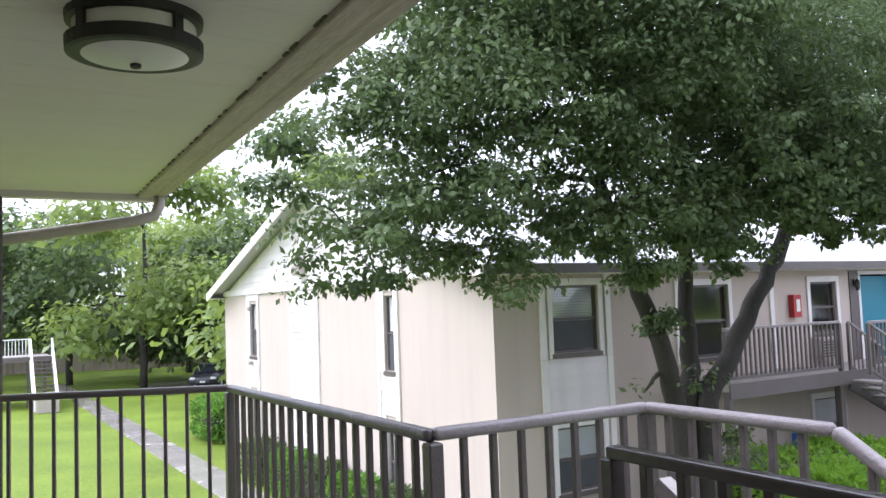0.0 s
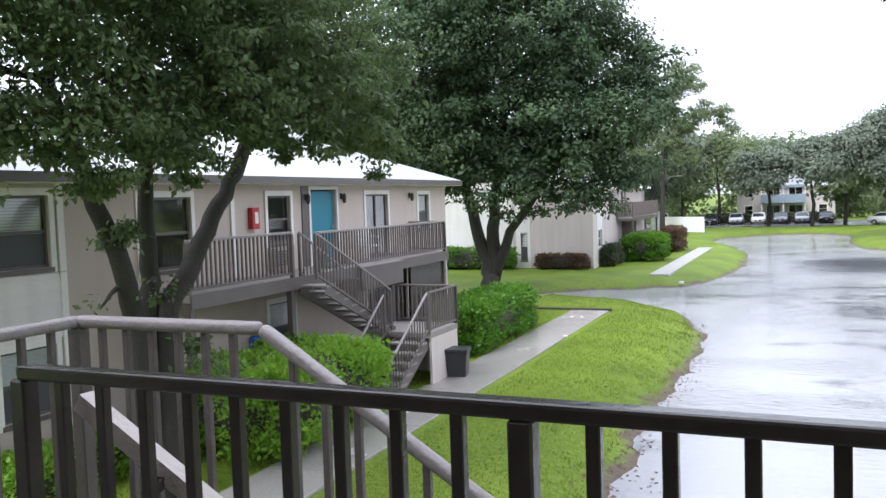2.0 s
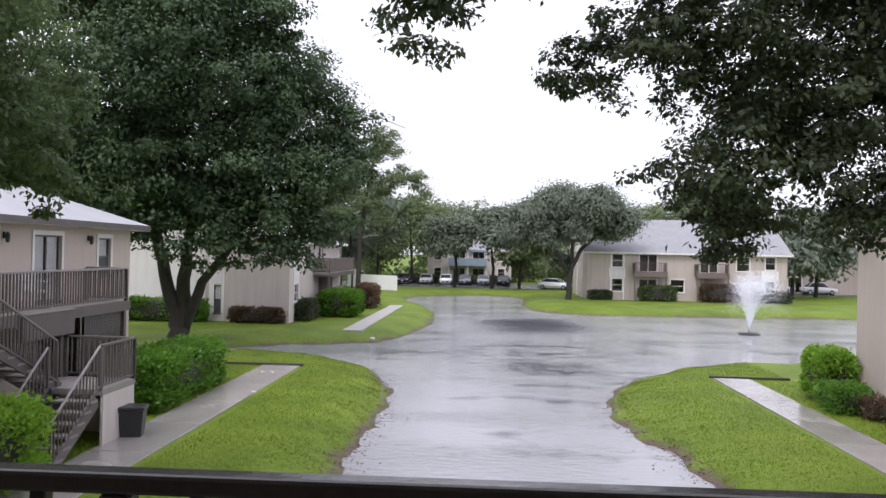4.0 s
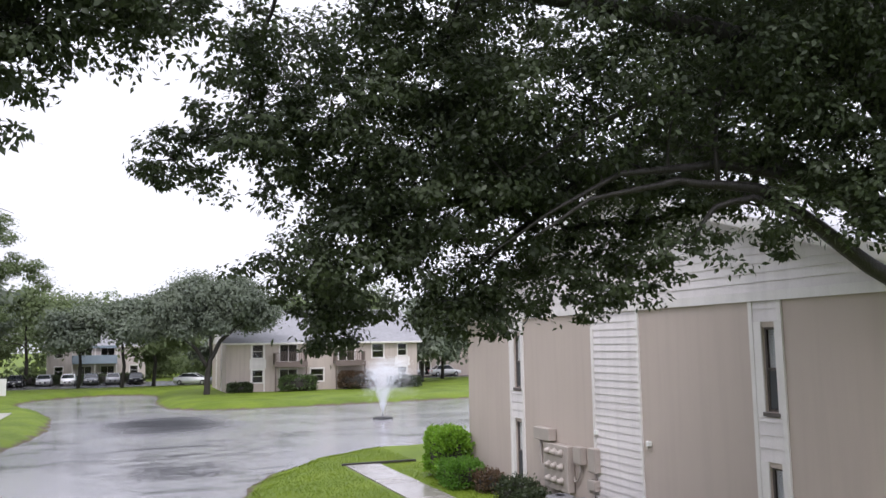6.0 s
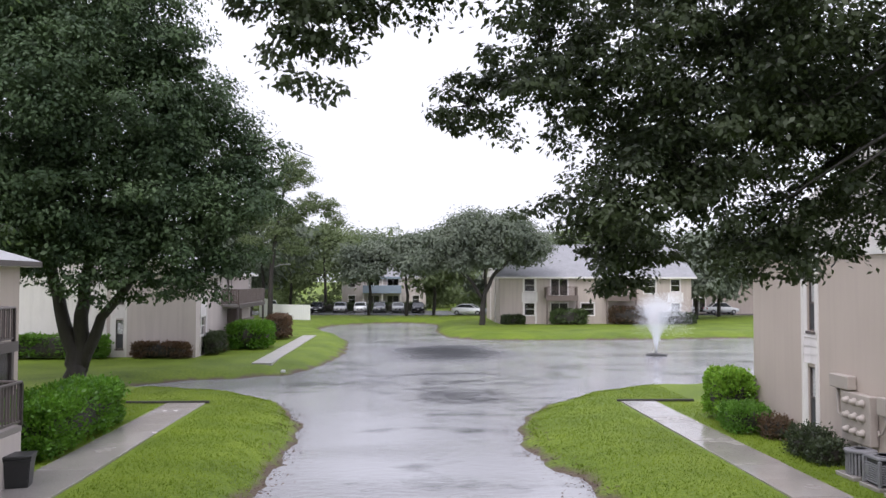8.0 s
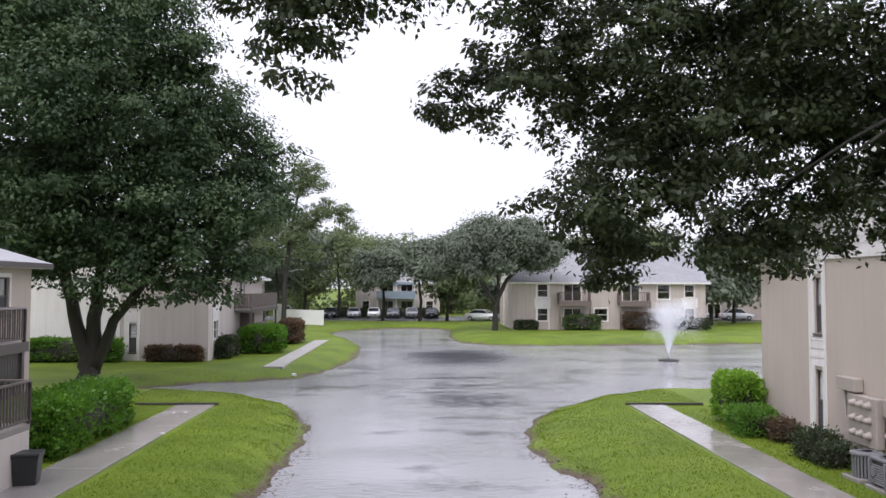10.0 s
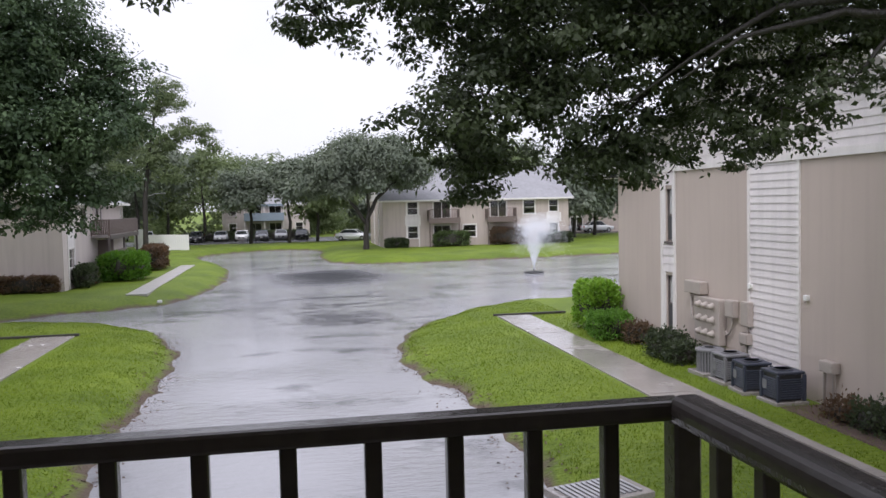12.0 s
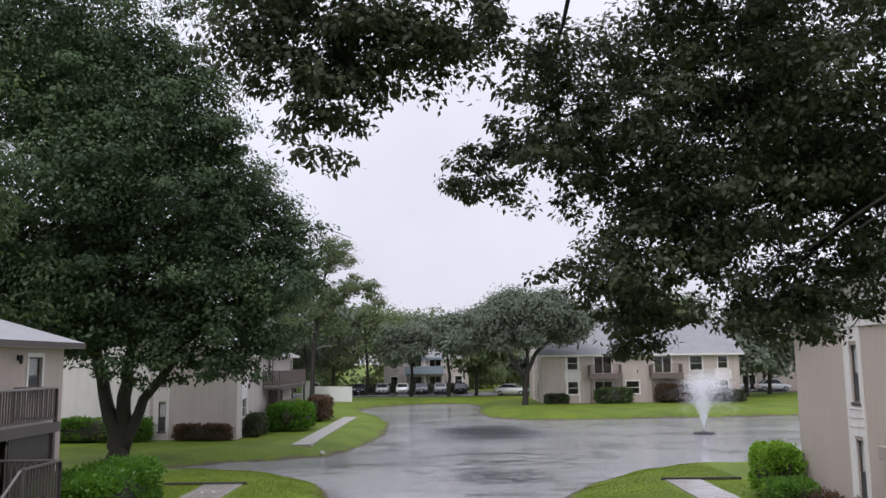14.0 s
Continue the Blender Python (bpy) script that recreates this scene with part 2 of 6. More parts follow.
gp = glass.node_tree.nodes["Principled BSDF"]
gp.inputs["Base Color"].default_value = (0.9, 0.92, 0.93, 1)
gp.inputs["Roughness"].default_value, gp.inputs["IOR"].default_value = 0.03, 1.45
gp.inputs["Transmission Weight"].default_value = 1.0


def grass_material():
    m = bpy.data.materials.new("lawn")
    m.use_nodes = True
    n, l = m.node_tree.nodes, m.node_tree.links
    p = n["Principled BSDF"]
    co = n.new("ShaderNodeTexCoord")
    tex = []
    for sc, de in ((0.35, 4), (9.0, 5), (1.3, 5)):
        t = n.new("ShaderNodeTexNoise")
        t.inputs["Scale"].default_value, t.inputs["Detail"].default_value = sc, de
        l.new(co.outputs["Object"], t.inputs[0])
        tex.append(t)
    ramp = n.new("ShaderNodeValToRGB")
    e = ramp.color_ramp.elements
    e[0].position, e[0].color = 0.3, (0.055, 0.09, 0.009, 1)
    e[1].position, e[1].color = 0.72, (0.185, 0.245, 0.025, 1)
    k = e.new(0.5)
    k.color = (0.112, 0.166, 0.014, 1)
    mx = n.new("ShaderNodeMath")
    mx.operation = "MULTIPLY_ADD"
    mx.inputs[1].default_value = 0.5
    hl = n.new("ShaderNodeMath")
    hl.operation = "MULTIPLY"
    hl.inputs[1].default_value = 0.5
    l.new(tex[0].outputs[0], hl.inputs[0]), l.new(tex[1].outputs[0], mx.inputs[0]), l.new(hl.outputs[0], mx.inputs[2])
    l.new(mx.outputs[0], ramp.inputs[0])
    # bare mud where the bank meets the water
    sep = n.new("ShaderNodeSeparateXYZ")
    l.new(co.outputs["Object"], sep.inputs[0])
    zz = n.new("ShaderNodeMath")
    zz.operation = "MULTIPLY_ADD"
    zz.inputs[1].default_value = -0.36
    l.new(tex[2].outputs[0], zz.inputs[0]), l.new(sep.outputs["Z"], zz.inputs[2])
    mr = n.new("ShaderNodeMapRange")
    mr.inputs[1].default_value, mr.inputs[2].default_value = -0.66, -0.53
    l.new(zz.outputs[0], mr.inputs[0])
    mud = n.new("ShaderNodeMix")
    mud.data_type = "RGBA"
    mud.inputs[6].default_value = (0.10, 0.075, 0.055, 1)
    l.new(mr.outputs[0], mud.inputs[0]), l.new(ramp.outputs[0], mud.inputs[7])
    l.new(mud.outputs[2], p.inputs["Base Color"])
    p.inputs["Roughness"].default_value, p.inputs["Specular IOR Level"].default_value = 0.7, 0.2
    b = n.new("ShaderNodeBump")
    b.inputs["Strength"].default_value, b.inputs["Distance"].default_value = 0.7, 0.06
    l.new(tex[1].outputs[0], b.inputs["Height"]), l.new(b.outputs[0], p.inputs["Normal"])
    return m


def water_material():
    m = bpy.data.materials.new("rippled_water")
    m.use_nodes = True
    n, l = m.node_tree.nodes, m.node_tree.links
    p = n["Principled BSDF"]
    co = n.new("ShaderNodeTexCoord")
    mp = n.new("ShaderNodeMapping")
    mp.inputs["Scale"].default_value = (0.55, 1.2, 1)
    l.new(co.outputs["Object"], mp.inputs[0])
    a, b, c = (n.new("ShaderNodeTexNoise") for _ in range(3))
    a.inputs["Scale"].default_value, b.inputs["Scale"].default_value, c.inputs["Scale"].default_value = 4.0, 17.0, 0.16
    a.inputs["Detail"].default_value, b.inputs["Detail"].default_value, c.inputs["Detail"].default_value = 4, 3, 4
    for t in (a, b, c):
        l.new(mp.outputs[0], t.inputs[0])

    def spot(x, y, rx, ry, inner):
        """1 within an oval on the water, wavering to 0 at its rim."""
        pos = n.new("ShaderNodeMapping")
        pos.inputs["Location"].default_value = (-x / rx, -y / ry, -WATER_Z)
        pos.inputs["Scale"].default_value = (1 / rx, 1 / ry, 1)
        l.new(co.outputs["Object"], pos.inputs[0])
        ln = n.new("ShaderNodeVectorMath")
        ln.operation = "LENGTH"
        l.new(pos.outputs[0], ln.inputs[0])
        wob = n.new("ShaderNodeMath")
        wob.operation = "MULTIPLY_ADD"
        wob.inputs[1].default_value = 1.1
        l.new(a.outputs[0] if inner > 0.5 else c.outputs[0], wob.inputs[0]), l.new(ln.outputs["Value"], wob.inputs[2])
        mr = n.new("ShaderNodeMapRange")
        mr.interpolation_type = "SMOOTHSTEP"
        mr.inputs[1].default_value, mr.inputs[2].default_value = 0.55 + inner, 1.55
        mr.inputs[3].default_value, mr.inputs[4].default_value = 1.0, 0.0
        l.new(wob.outputs[0], mr.inputs[0])
        return mr.outputs[0]

    def op(kind, x, y):
        m2 = n.new("ShaderNodeMath")
        m2.operation = kind
        for slot, val in zip(m2.inputs, (x, y)):
            if isinstance(val, (int, float)):
                slot.default_value = val
            else:
                l.new(val, slot)
        return m2.outputs[0]

    # a ring of coarse wavelets, whose dark lines also go into the colour
    ring = spot(2.9, 35.8, 2.6, 2.6, 0.6)
    swell = n.new("ShaderNodeTexNoise")
    sp = n.new("ShaderNodeMapping")
    sp.inputs["Scale"].default_value = (0.55, 1.15, 1)
    l.new(co.outputs["Object"], sp.inputs[0]), l.new(sp.outputs[0], swell.inputs[0])
    swell.inputs["Scale"].default_value, swell.inputs["Detail"].default_value, swell.inputs["Distortion"].default_value = 1.5, 3, 1.2
    line = op("ABSOLUTE", op("SUBTRACT", swell.outputs[0], 0.5), 0.0)
    patch = spot(3.2, 58, 6.5, 12.0, 0.1)
    breeze = n.new("ShaderNodeTexNoise")
    bm_ = n.new("ShaderNodeMapping")
    bm_.inputs["Scale"].default_value = (0.5, 1.6, 1)
    breeze.inputs["Scale"].default_value, breeze.inputs["Detail"].default_value, breeze.inputs["Roughness"].default_value = 1.1, 6, 0.7
    l.new(co.outputs["Object"], bm_.inputs[0]), l.new(bm_.outputs[0], breeze.inputs[0])
    br = n.new("ShaderNodeMapRange")
    br.inputs[1].default_value, br.inputs[2].default_value = 0.5, 0.62
    l.new(breeze.outputs[0], br.inputs[0])
    ruffle = op("MULTIPLY", spot(3.0, 41, 7.5, 13.0, 0.2), br.outputs[0])
    crest = n.new("ShaderNodeMapRange")
    crest.inputs[1].default_value, crest.inputs[2].default_value = 0.015, 0.06
    crest.inputs[3].default_value, crest.inputs[4].default_value = 1.0, 0.25
    l.new(line, crest.inputs[0])
    ring_lines = op("MULTIPLY", ring, crest.outputs[0])
    rough_water = op("MAXIMUM", op("MAXIMUM", patch, ruffle), ring_lines)
    height = op("ADD", op("ADD", op("MULTIPLY", b.outputs[0], op("ADD", op("MULTIPLY", rough_water, 2.6), 0.4)), a.outputs[0]), op("MULTIPLY", op("MULTIPLY", swell.outputs[0], ring), 1.6))
    r = n.new("ShaderNodeMapRange")
    r.inputs[1].default_value, r.inputs[2].default_value = 0.46, 0.62
    r.inputs[3].default_value, r.inputs[4].default_value = 0.22, 0.9
    l.new(c.outputs[0], r.inputs[0])
    bp = n.new("ShaderNodeBump")
    bp.inputs["Distance"].default_value = 0.065
    l.new(op("MINIMUM", op("ADD", r.outputs[0], op("ADD", ring, rough_water)), 1.0), bp.inputs["Strength"]), l.new(height, bp.inputs["Height"]), l.new(bp.outputs[0], p.inputs["Normal"])
    # silty water; dark tree reflections and ripples are painted into its base colour
    ms = n.new("ShaderNodeMapping")
    ms.inputs["Scale"].default_value = (0.25, 0.3, 1)
    l.new(co.outputs["Object"], ms.inputs[0])
    st = n.new("ShaderNodeTexNoise")
    st.inputs["Scale"].default_value, st.inputs["Detail"].default_value, st.inputs["Roughness"].default_value = 1.1, 7, 0.62
    l.new(ms.outputs[0], st.inputs[0])
    sr = n.new("ShaderNodeMapRange")
    sr.inputs[1].default_value, sr.inputs[2].default_value = 0.56, 0.7
    sr.inputs[4].default_value = 0.8
    l.new(st.outputs[0], sr.inputs[0])
    dark_reflect = op("MAXIMUM", sr.outputs[0], op("MULTIPLY", rough_water, 0.95))
    sm = n.new("ShaderNodeMix")
    sm.data_type = "RGBA"
    sm.inputs[6].default_value, sm.inputs[7].default_value = (0.30, 0.30, 0.315, 1), (0.05, 0.052, 0.058, 1)
    l.new(dark_reflect, sm.inputs[0]), l.new(sm.outputs[2], p.inputs["Base Color"])
    p.inputs["IOR"].default_value = 1.33
    # ruffled water mirrors less and more broadly
    l.new(op("ADD", op("MULTIPLY", rough_water, 0.3), 0.09), p.inputs["Roughness"])
    l.new(op("SUBTRACT", 0.5, op("MULTIPLY", rough_water, 0.36)), p.inputs["Specular IOR Level"])
    return m


WATER_Z = -0.5
LAWN, WATER = grass_material(), water_material()

# ---------------- mesh helpers ----------------
def put_mesh(name, bm, mat, smooth=False):
    me = bpy.data.meshes.new(name)
    bm.to_mesh(me)
    bm.free()
    me.materials.append(mat)
    if smooth:
        me.shade_smooth()
    return me


def part(name, bm, mat, parent, label="", smooth=False):
    ob = new(name, put_mesh(name, bm, mat, smooth))
    ob.parent = parent
    return tagged(ob, label)


def share(name, mesh, parent, m):
    ob = new(name, mesh)
    ob.parent = parent
    ob.matrix_basis = m
    return ob


def thing(name, label, category, m=None, group="", kind=""):
    ob = new(name)
    ob.empty_display_size = 0.2
    if m is not None:
        ob.matrix_basis = m
    return tagged(ob, label, category, group, kind)


def solid(name, bm, mat, label, category, group="", kind="", smooth=False):
    return tagged(new(name, put_mesh(name, bm, mat, smooth)), label, category, group, kind)


def box(bm, x0, x1, y0, y1, z0, z1):
    v = [bm.verts.new(c) for c in ((x0, y0, z0), (x1, y0, z0), (x1, y1, z0), (x0, y1, z0), (x0, y0, z1), (x1, y0, z1), (x1, y1, z1), (x0, y1, z1))]
    for f in ((3, 2, 1, 0), (4, 5, 6, 7), (0, 1, 5, 4), (1, 2, 6, 5), (2, 3, 7, 6), (3, 0, 4, 7)):
        bm.faces.new([v[i] for i in f])
    return bm


def rbox(x0, x1, y0, y1, z0, z1, r=0.01, seg=1):
    bm = box(bmesh.new(), x0, x1, y0, y1, z0, z1)
    bmesh.ops.bevel(bm, geom=bm.edges[:], offset=r, segments=seg, affect="EDGES", profile=0.6)
    return bm


def beam(bm, a, b, w, h, up=(0, 0, 1)):
    """A rectangular bar from a to b, w wide and h high, centred on the line."""
    a, b = Vector(a), Vector(b)
    d = (b - a).normalized()
    s = d.cross(Vector(up)).normalized() * w / 2
    u = s.cross(d).normalized() * h / 2
    v = [bm.verts.new(p + i * s + j * u) for p in (a, b) for i, j in ((-1, -1), (1, -1), (1, 1), (-1, 1))]
    for f in ((0, 1, 2, 3), (7, 6, 5, 4), (0, 4, 5, 1), (1, 5, 6, 2), (2, 6, 7, 3), (3, 7, 4, 0)):
        bm.faces.new([v[i] for i in f])
    return bm


def tube(bm, pts, radii, seg=8, cap=True):
    """A round limb along points with its radii."""
    pts = [Vector(p) for p in pts]
    rings = []
    side = None
    for i, p in enumerate(pts):
        d = (pts[min(i + 1, len(pts) - 1)] - pts[max(i - 1, 0)]).normalized()
        if side is None:
            side = d.cross(Vector((0.31, 0.87, 0.4))).normalized()
        side = (side - d * side.dot(d)).normalized()
        up = d.cross(side)
        rings.append([bm.verts.new(p + radii[i] * (math.cos(a) * side + math.sin(a) * up)) for a in (2 * math.pi * k / seg for k in range(seg))])
    for r0, r1 in zip(rings, rings[1:]):
        for k in range(seg):
            f = bm.faces.new((r0[k], r0[(k + 1) % seg], r1[(k + 1) % seg], r1[k]))
            f.smooth = True
    if cap:
        bm.faces.new(rings[0][::-1])
        bm.faces.new(rings[-1])
    return bm


def lathe(bm, profile, seg=24, cx=0, cy=0):
    """A turned shape from (radius, height) pairs."""
    rings = [[bm.verts.new((cx + r * math.cos(2 * math.pi * k / seg), cy + r * math.sin(2 * math.pi * k / seg), z)) for k in range(seg)] for r, z in profile]
    for r0, r1 in zip(rings, rings[1:]):
        for k in range(seg):
            bm.faces.new((r0[k], r0[(k + 1) % seg], r1[(k + 1) % seg], r1[k]))
    bm.faces.new(rings[0][::-1])
    bm.faces.new(rings[-1])
    return bm


def raw_mesh(name, verts, faces_flat, per_face, mat):
    """A mesh from numpy arrays of corners and equal-sided faces."""
    me = bpy.data.meshes.new(name)
    nf = len(faces_flat) // per_face
    me.vertices.add(len(verts))
    me.vertices.foreach_set("co", np.asarray(verts, np.float32).ravel())
    me.loops.add(len(faces_flat))
    me.loops.foreach_set("vertex_index", np.asarray(faces_flat, np.int32))
    me.polygons.add(nf)
    me.polygons.foreach_set("loop_start", np.arange(0, nf * per_face, per_face, dtype=np.int32))
    me.polygons.foreach_set("loop_total", np.full(nf, per_face, np.int32))
    me.materials.append(mat)
    me.update(calc_edges=True)
    return me

# ---------------- ground and water ----------------
WATER_PLAN = [(-2.4, 7.0), (-3.3, 13), (-3.1, 20), (-3.2, 27.5), (-4.1, 32.3), (-6.3, 36), (-9.6, 37.2), (-12.6, 38.2), (-13.2, 39.4), (-11.5, 41.6), (-8, 43.0),
              (-5.9, 44.2), (-4.4, 50.6), (-3.7, 63), (-5.7, 75), (-8.9, 84.5), (-8.2, 91), (-3.8, 97), (1.2, 97.5), (4.3, 93.5), (3.1, 77), (5.2, 69.5),
              (12.8, 69.2), (20.6, 69.9), (40, 73), (75, 73), (75, 38), (30, 38.6), (14.5, 38.2), (10, 37.4), (6, 33), (4.1, 28), (4, 23.9), (5, 19.2), (5.1, 13), (4.4, 7.0)]


def water_distance(x, y):
    """Signed distance to the shoreline, positive on land."""
    pts = np.array(WATER_PLAN, float)
    for _ in range(2):
        nxt = np.roll(pts, -1, 0)
        pts = np.stack([0.75 * pts + 0.25 * nxt, 0.25 * pts + 0.75 * nxt], 1).reshape(-1, 2)
    d = np.full(x.shape, 1e9)
    inside = np.zeros(x.shape, bool)
    for (ax, ay), (bx, by) in zip(pts, np.roll(pts, -1, 0)):
        ex, ey = bx - ax, by - ay
        t = np.clip(((x - ax) * ex + (y - ay) * ey) / (ex * ex + ey * ey), 0, 1)
        d = np.minimum(d, np.hypot(x - ax - t * ex, y - ay - t * ey))
        cross = ((ay > y) != (by > y)) & (x < (bx - ax) * (y - ay) / (by - ay + 1e-12) + ax)
        inside ^= cross
    return np.where(inside, -d, d)


def ground_z(x, y):
    x, y = np.asarray(x, float), np.asarray(y, float)
    d = water_distance(x, y) + 0.22 * np.sin(1.7 * x + 0.9 * y) * np.sin(1.3 * y - 0.6 * x) + 0.1 * np.sin(4.1 * x + 2 * y) * np.sin(3.7 * y)
    k = np.clip(d / 2.2, 0, 1)
    land = WATER_Z + 0.5 * (1 - (1 - k) ** 2.2)
    return np.where(d < 0, WATER_Z + np.clip(d, -2, 0) * 0.35, land) + 0.02 * np.sin(0.7 * x) * np.sin(0.53 * y) * (k > 0)


def spread(lo, hi, step, far):
    mid = np.arange(lo, hi + step, step)
    out = np.geomspace(step, far, 26)
    return np.concatenate([lo - out[::-1], mid, hi + out])


gx, gy = spread(-34, 34, 0.4, 1500), spread(-8, 100, 0.45, 1500)
GX, GY = np.meshgrid(gx, gy)
gv = np.stack([GX, GY, ground_z(GX, GY)], -1).reshape(-1, 3)
nx, ny = len(gx), len(gy)
ii = (np.arange(ny - 1)[:, None] * nx + np.arange(nx - 1)).ravel()
gf = np.stack([ii, ii + 1, ii + nx + 1, ii + nx], -1).ravel()
gm = raw_mesh("ground", gv, gf, 4, LAWN)
gm.shade_smooth()
tagged(new("ground", gm), "rain-soaked bright green lawn sloping to the water", "lawn", kind="structure")
bm = bmesh.new()
bmesh.ops.create_grid(bm, x_segments=1, y_segments=1, size=1)
for v in bm.verts:
    v.co = (30 + v.co.x * 52, 50 + v.co.y * 52, WATER_Z)
solid("water", bm, WATER, "grey rippled flood water in a canal and pond", "water", kind="structure")

rng = np.random.default_rng(7)


def blades(name, n, x0, x1, y0, y1, h, label):
    """Grass blades standing on the lawn, none on walks or in the water."""
    x, y = rng.uniform(x0, x1, n), rng.uniform(y0, y1, n)
    ok = (water_distance(x, y) > 0.25) & ~((x > -8.6) & (x < -6.9) & (y < 30.5)) & ~((x > 8.3) & (x < 9.85) & (y < 31)) & (x > -11.2) & (x < 11.5)
    x, y = x[ok], y[ok]
    z = ground_z(x, y) - 0.01
    a, k = rng.uniform(0, 6.283, len(x)), h * rng.uniform(0.5, 1.3, len(x))
    w = 0.007 + 0.006 * rng.random(len(x))
    lean = rng.normal(0, 0.45, (2, len(x))) * k
    p0 = np.stack([x - w * np.cos(a), y - w * np.sin(a), z], -1)
    p1 = np.stack([x + w * np.cos(a), y + w * np.sin(a), z], -1)
    p2 = np.stack([x + lean[0], y + lean[1], z + k], -1)
    v = np.stack([p0, p1, p2], 1).reshape(-1, 3)
    return tagged(new(name, raw_mesh(name, v, np.arange(len(v)), 3, GRASS_BLADE)), label, "grass", kind="stuff")


blades("grass_blades", 230000, -11, 11.4, 8, 38, 0.06, "short wet blades of bright green grass on the banks")

# ---------------- trees ----------------
def leaf_cloud(name, centres, radii, n, size, mat, parent, seed, droop=0.3, flat=0.75, clump=0.42, per=34, shell=0.5, label=""):
    """A crown: twiggy clumps of leaves scattered through lobes, denser near their skins."""
    g = np.random.default_rng(seed)
    centres, radii = np.asarray(centres, float), np.asarray(radii, float)
    vol = radii ** 2.4
    nc = max(1, n // per)
    lobe = g.choice(len(centres), nc, p=vol / vol.sum())
    d = g.normal(size=(nc, 3))
    d /= np.linalg.norm(d, axis=1, keepdims=True)
    rr = np.where(g.random(nc) < shell, g.uniform(0.78, 1.08, nc), g.random(nc) ** 0.45)
    cc = centres[lobe] + d * (rr * radii[lobe])[:, None] * (1, 1, flat)
    cs = clump * g.uniform(0.5, 1.35, nc) * np.clip(radii[lobe] / 1.6, 0.55, 1.6)
    own = np.repeat(np.arange(nc), per)
    m = len(own)
    o = g.normal(size=(m, 3))
    o *= (g.random(m) ** 0.55 / np.linalg.norm(o, axis=1))[:, None] * 1.15
    tip = g.normal(size=(nc, 3)) * (1, 1, 0.35) - (0, 0, 0.25)
    p = cc[own] + o * cs[own][:, None] * (1, 1, 0.5) + tip[own] * (cs[own] * g.random(m) ** 2)[:, None] * 0.8
    nrm = (0, 0, 0.55) + g.normal(size=(m, 3)) * 0.42 + 0.9 * o + 0.3 * d[own]
    nrm /= np.linalg.norm(nrm, axis=1, keepdims=True)
    axis = o * (1, 1, 0.4) + g.normal(size=(m, 3)) * 0.5 - (0, 0, droop)
    axis -= nrm * (axis * nrm).sum(1, keepdims=True)
    axis /= np.linalg.norm(axis, axis=1, keepdims=True) + 1e-9
    side = np.cross(axis, nrm)
    s = size * g.uniform(0.6, 1.3, m)[:, None]
    w = 0.27 * s
    v = np.stack([p, p + axis * s * 0.45 + side * w + nrm * w * 0.3, p + axis * s, p + axis * s * 0.45 - side * w + nrm * w * 0.3], 1).reshape(-1, 3)
    ob = new(name, raw_mesh(name, v, np.arange(len(v)), 4, mat))
    ob.parent = parent
    tagged(ob, label)
    return cc


def bend(a, b, g, sag=0.15, n=6):
    """Points of a wavering limb from a to b."""
    a, b = Vector(a), Vector(b)
    length = (b - a).length
    off = Vector(g.normal(size=3)) * length * 0.06
    return [a.lerp(b, t) + off * math.sin(math.pi * t) + Vector((0, 0, sag * length * math.sin(math.pi * t))) + Vector(g.normal(size=3)) * 0.015 * length * (0 < t < 1) for t in (i / n for i in range(n + 1))]


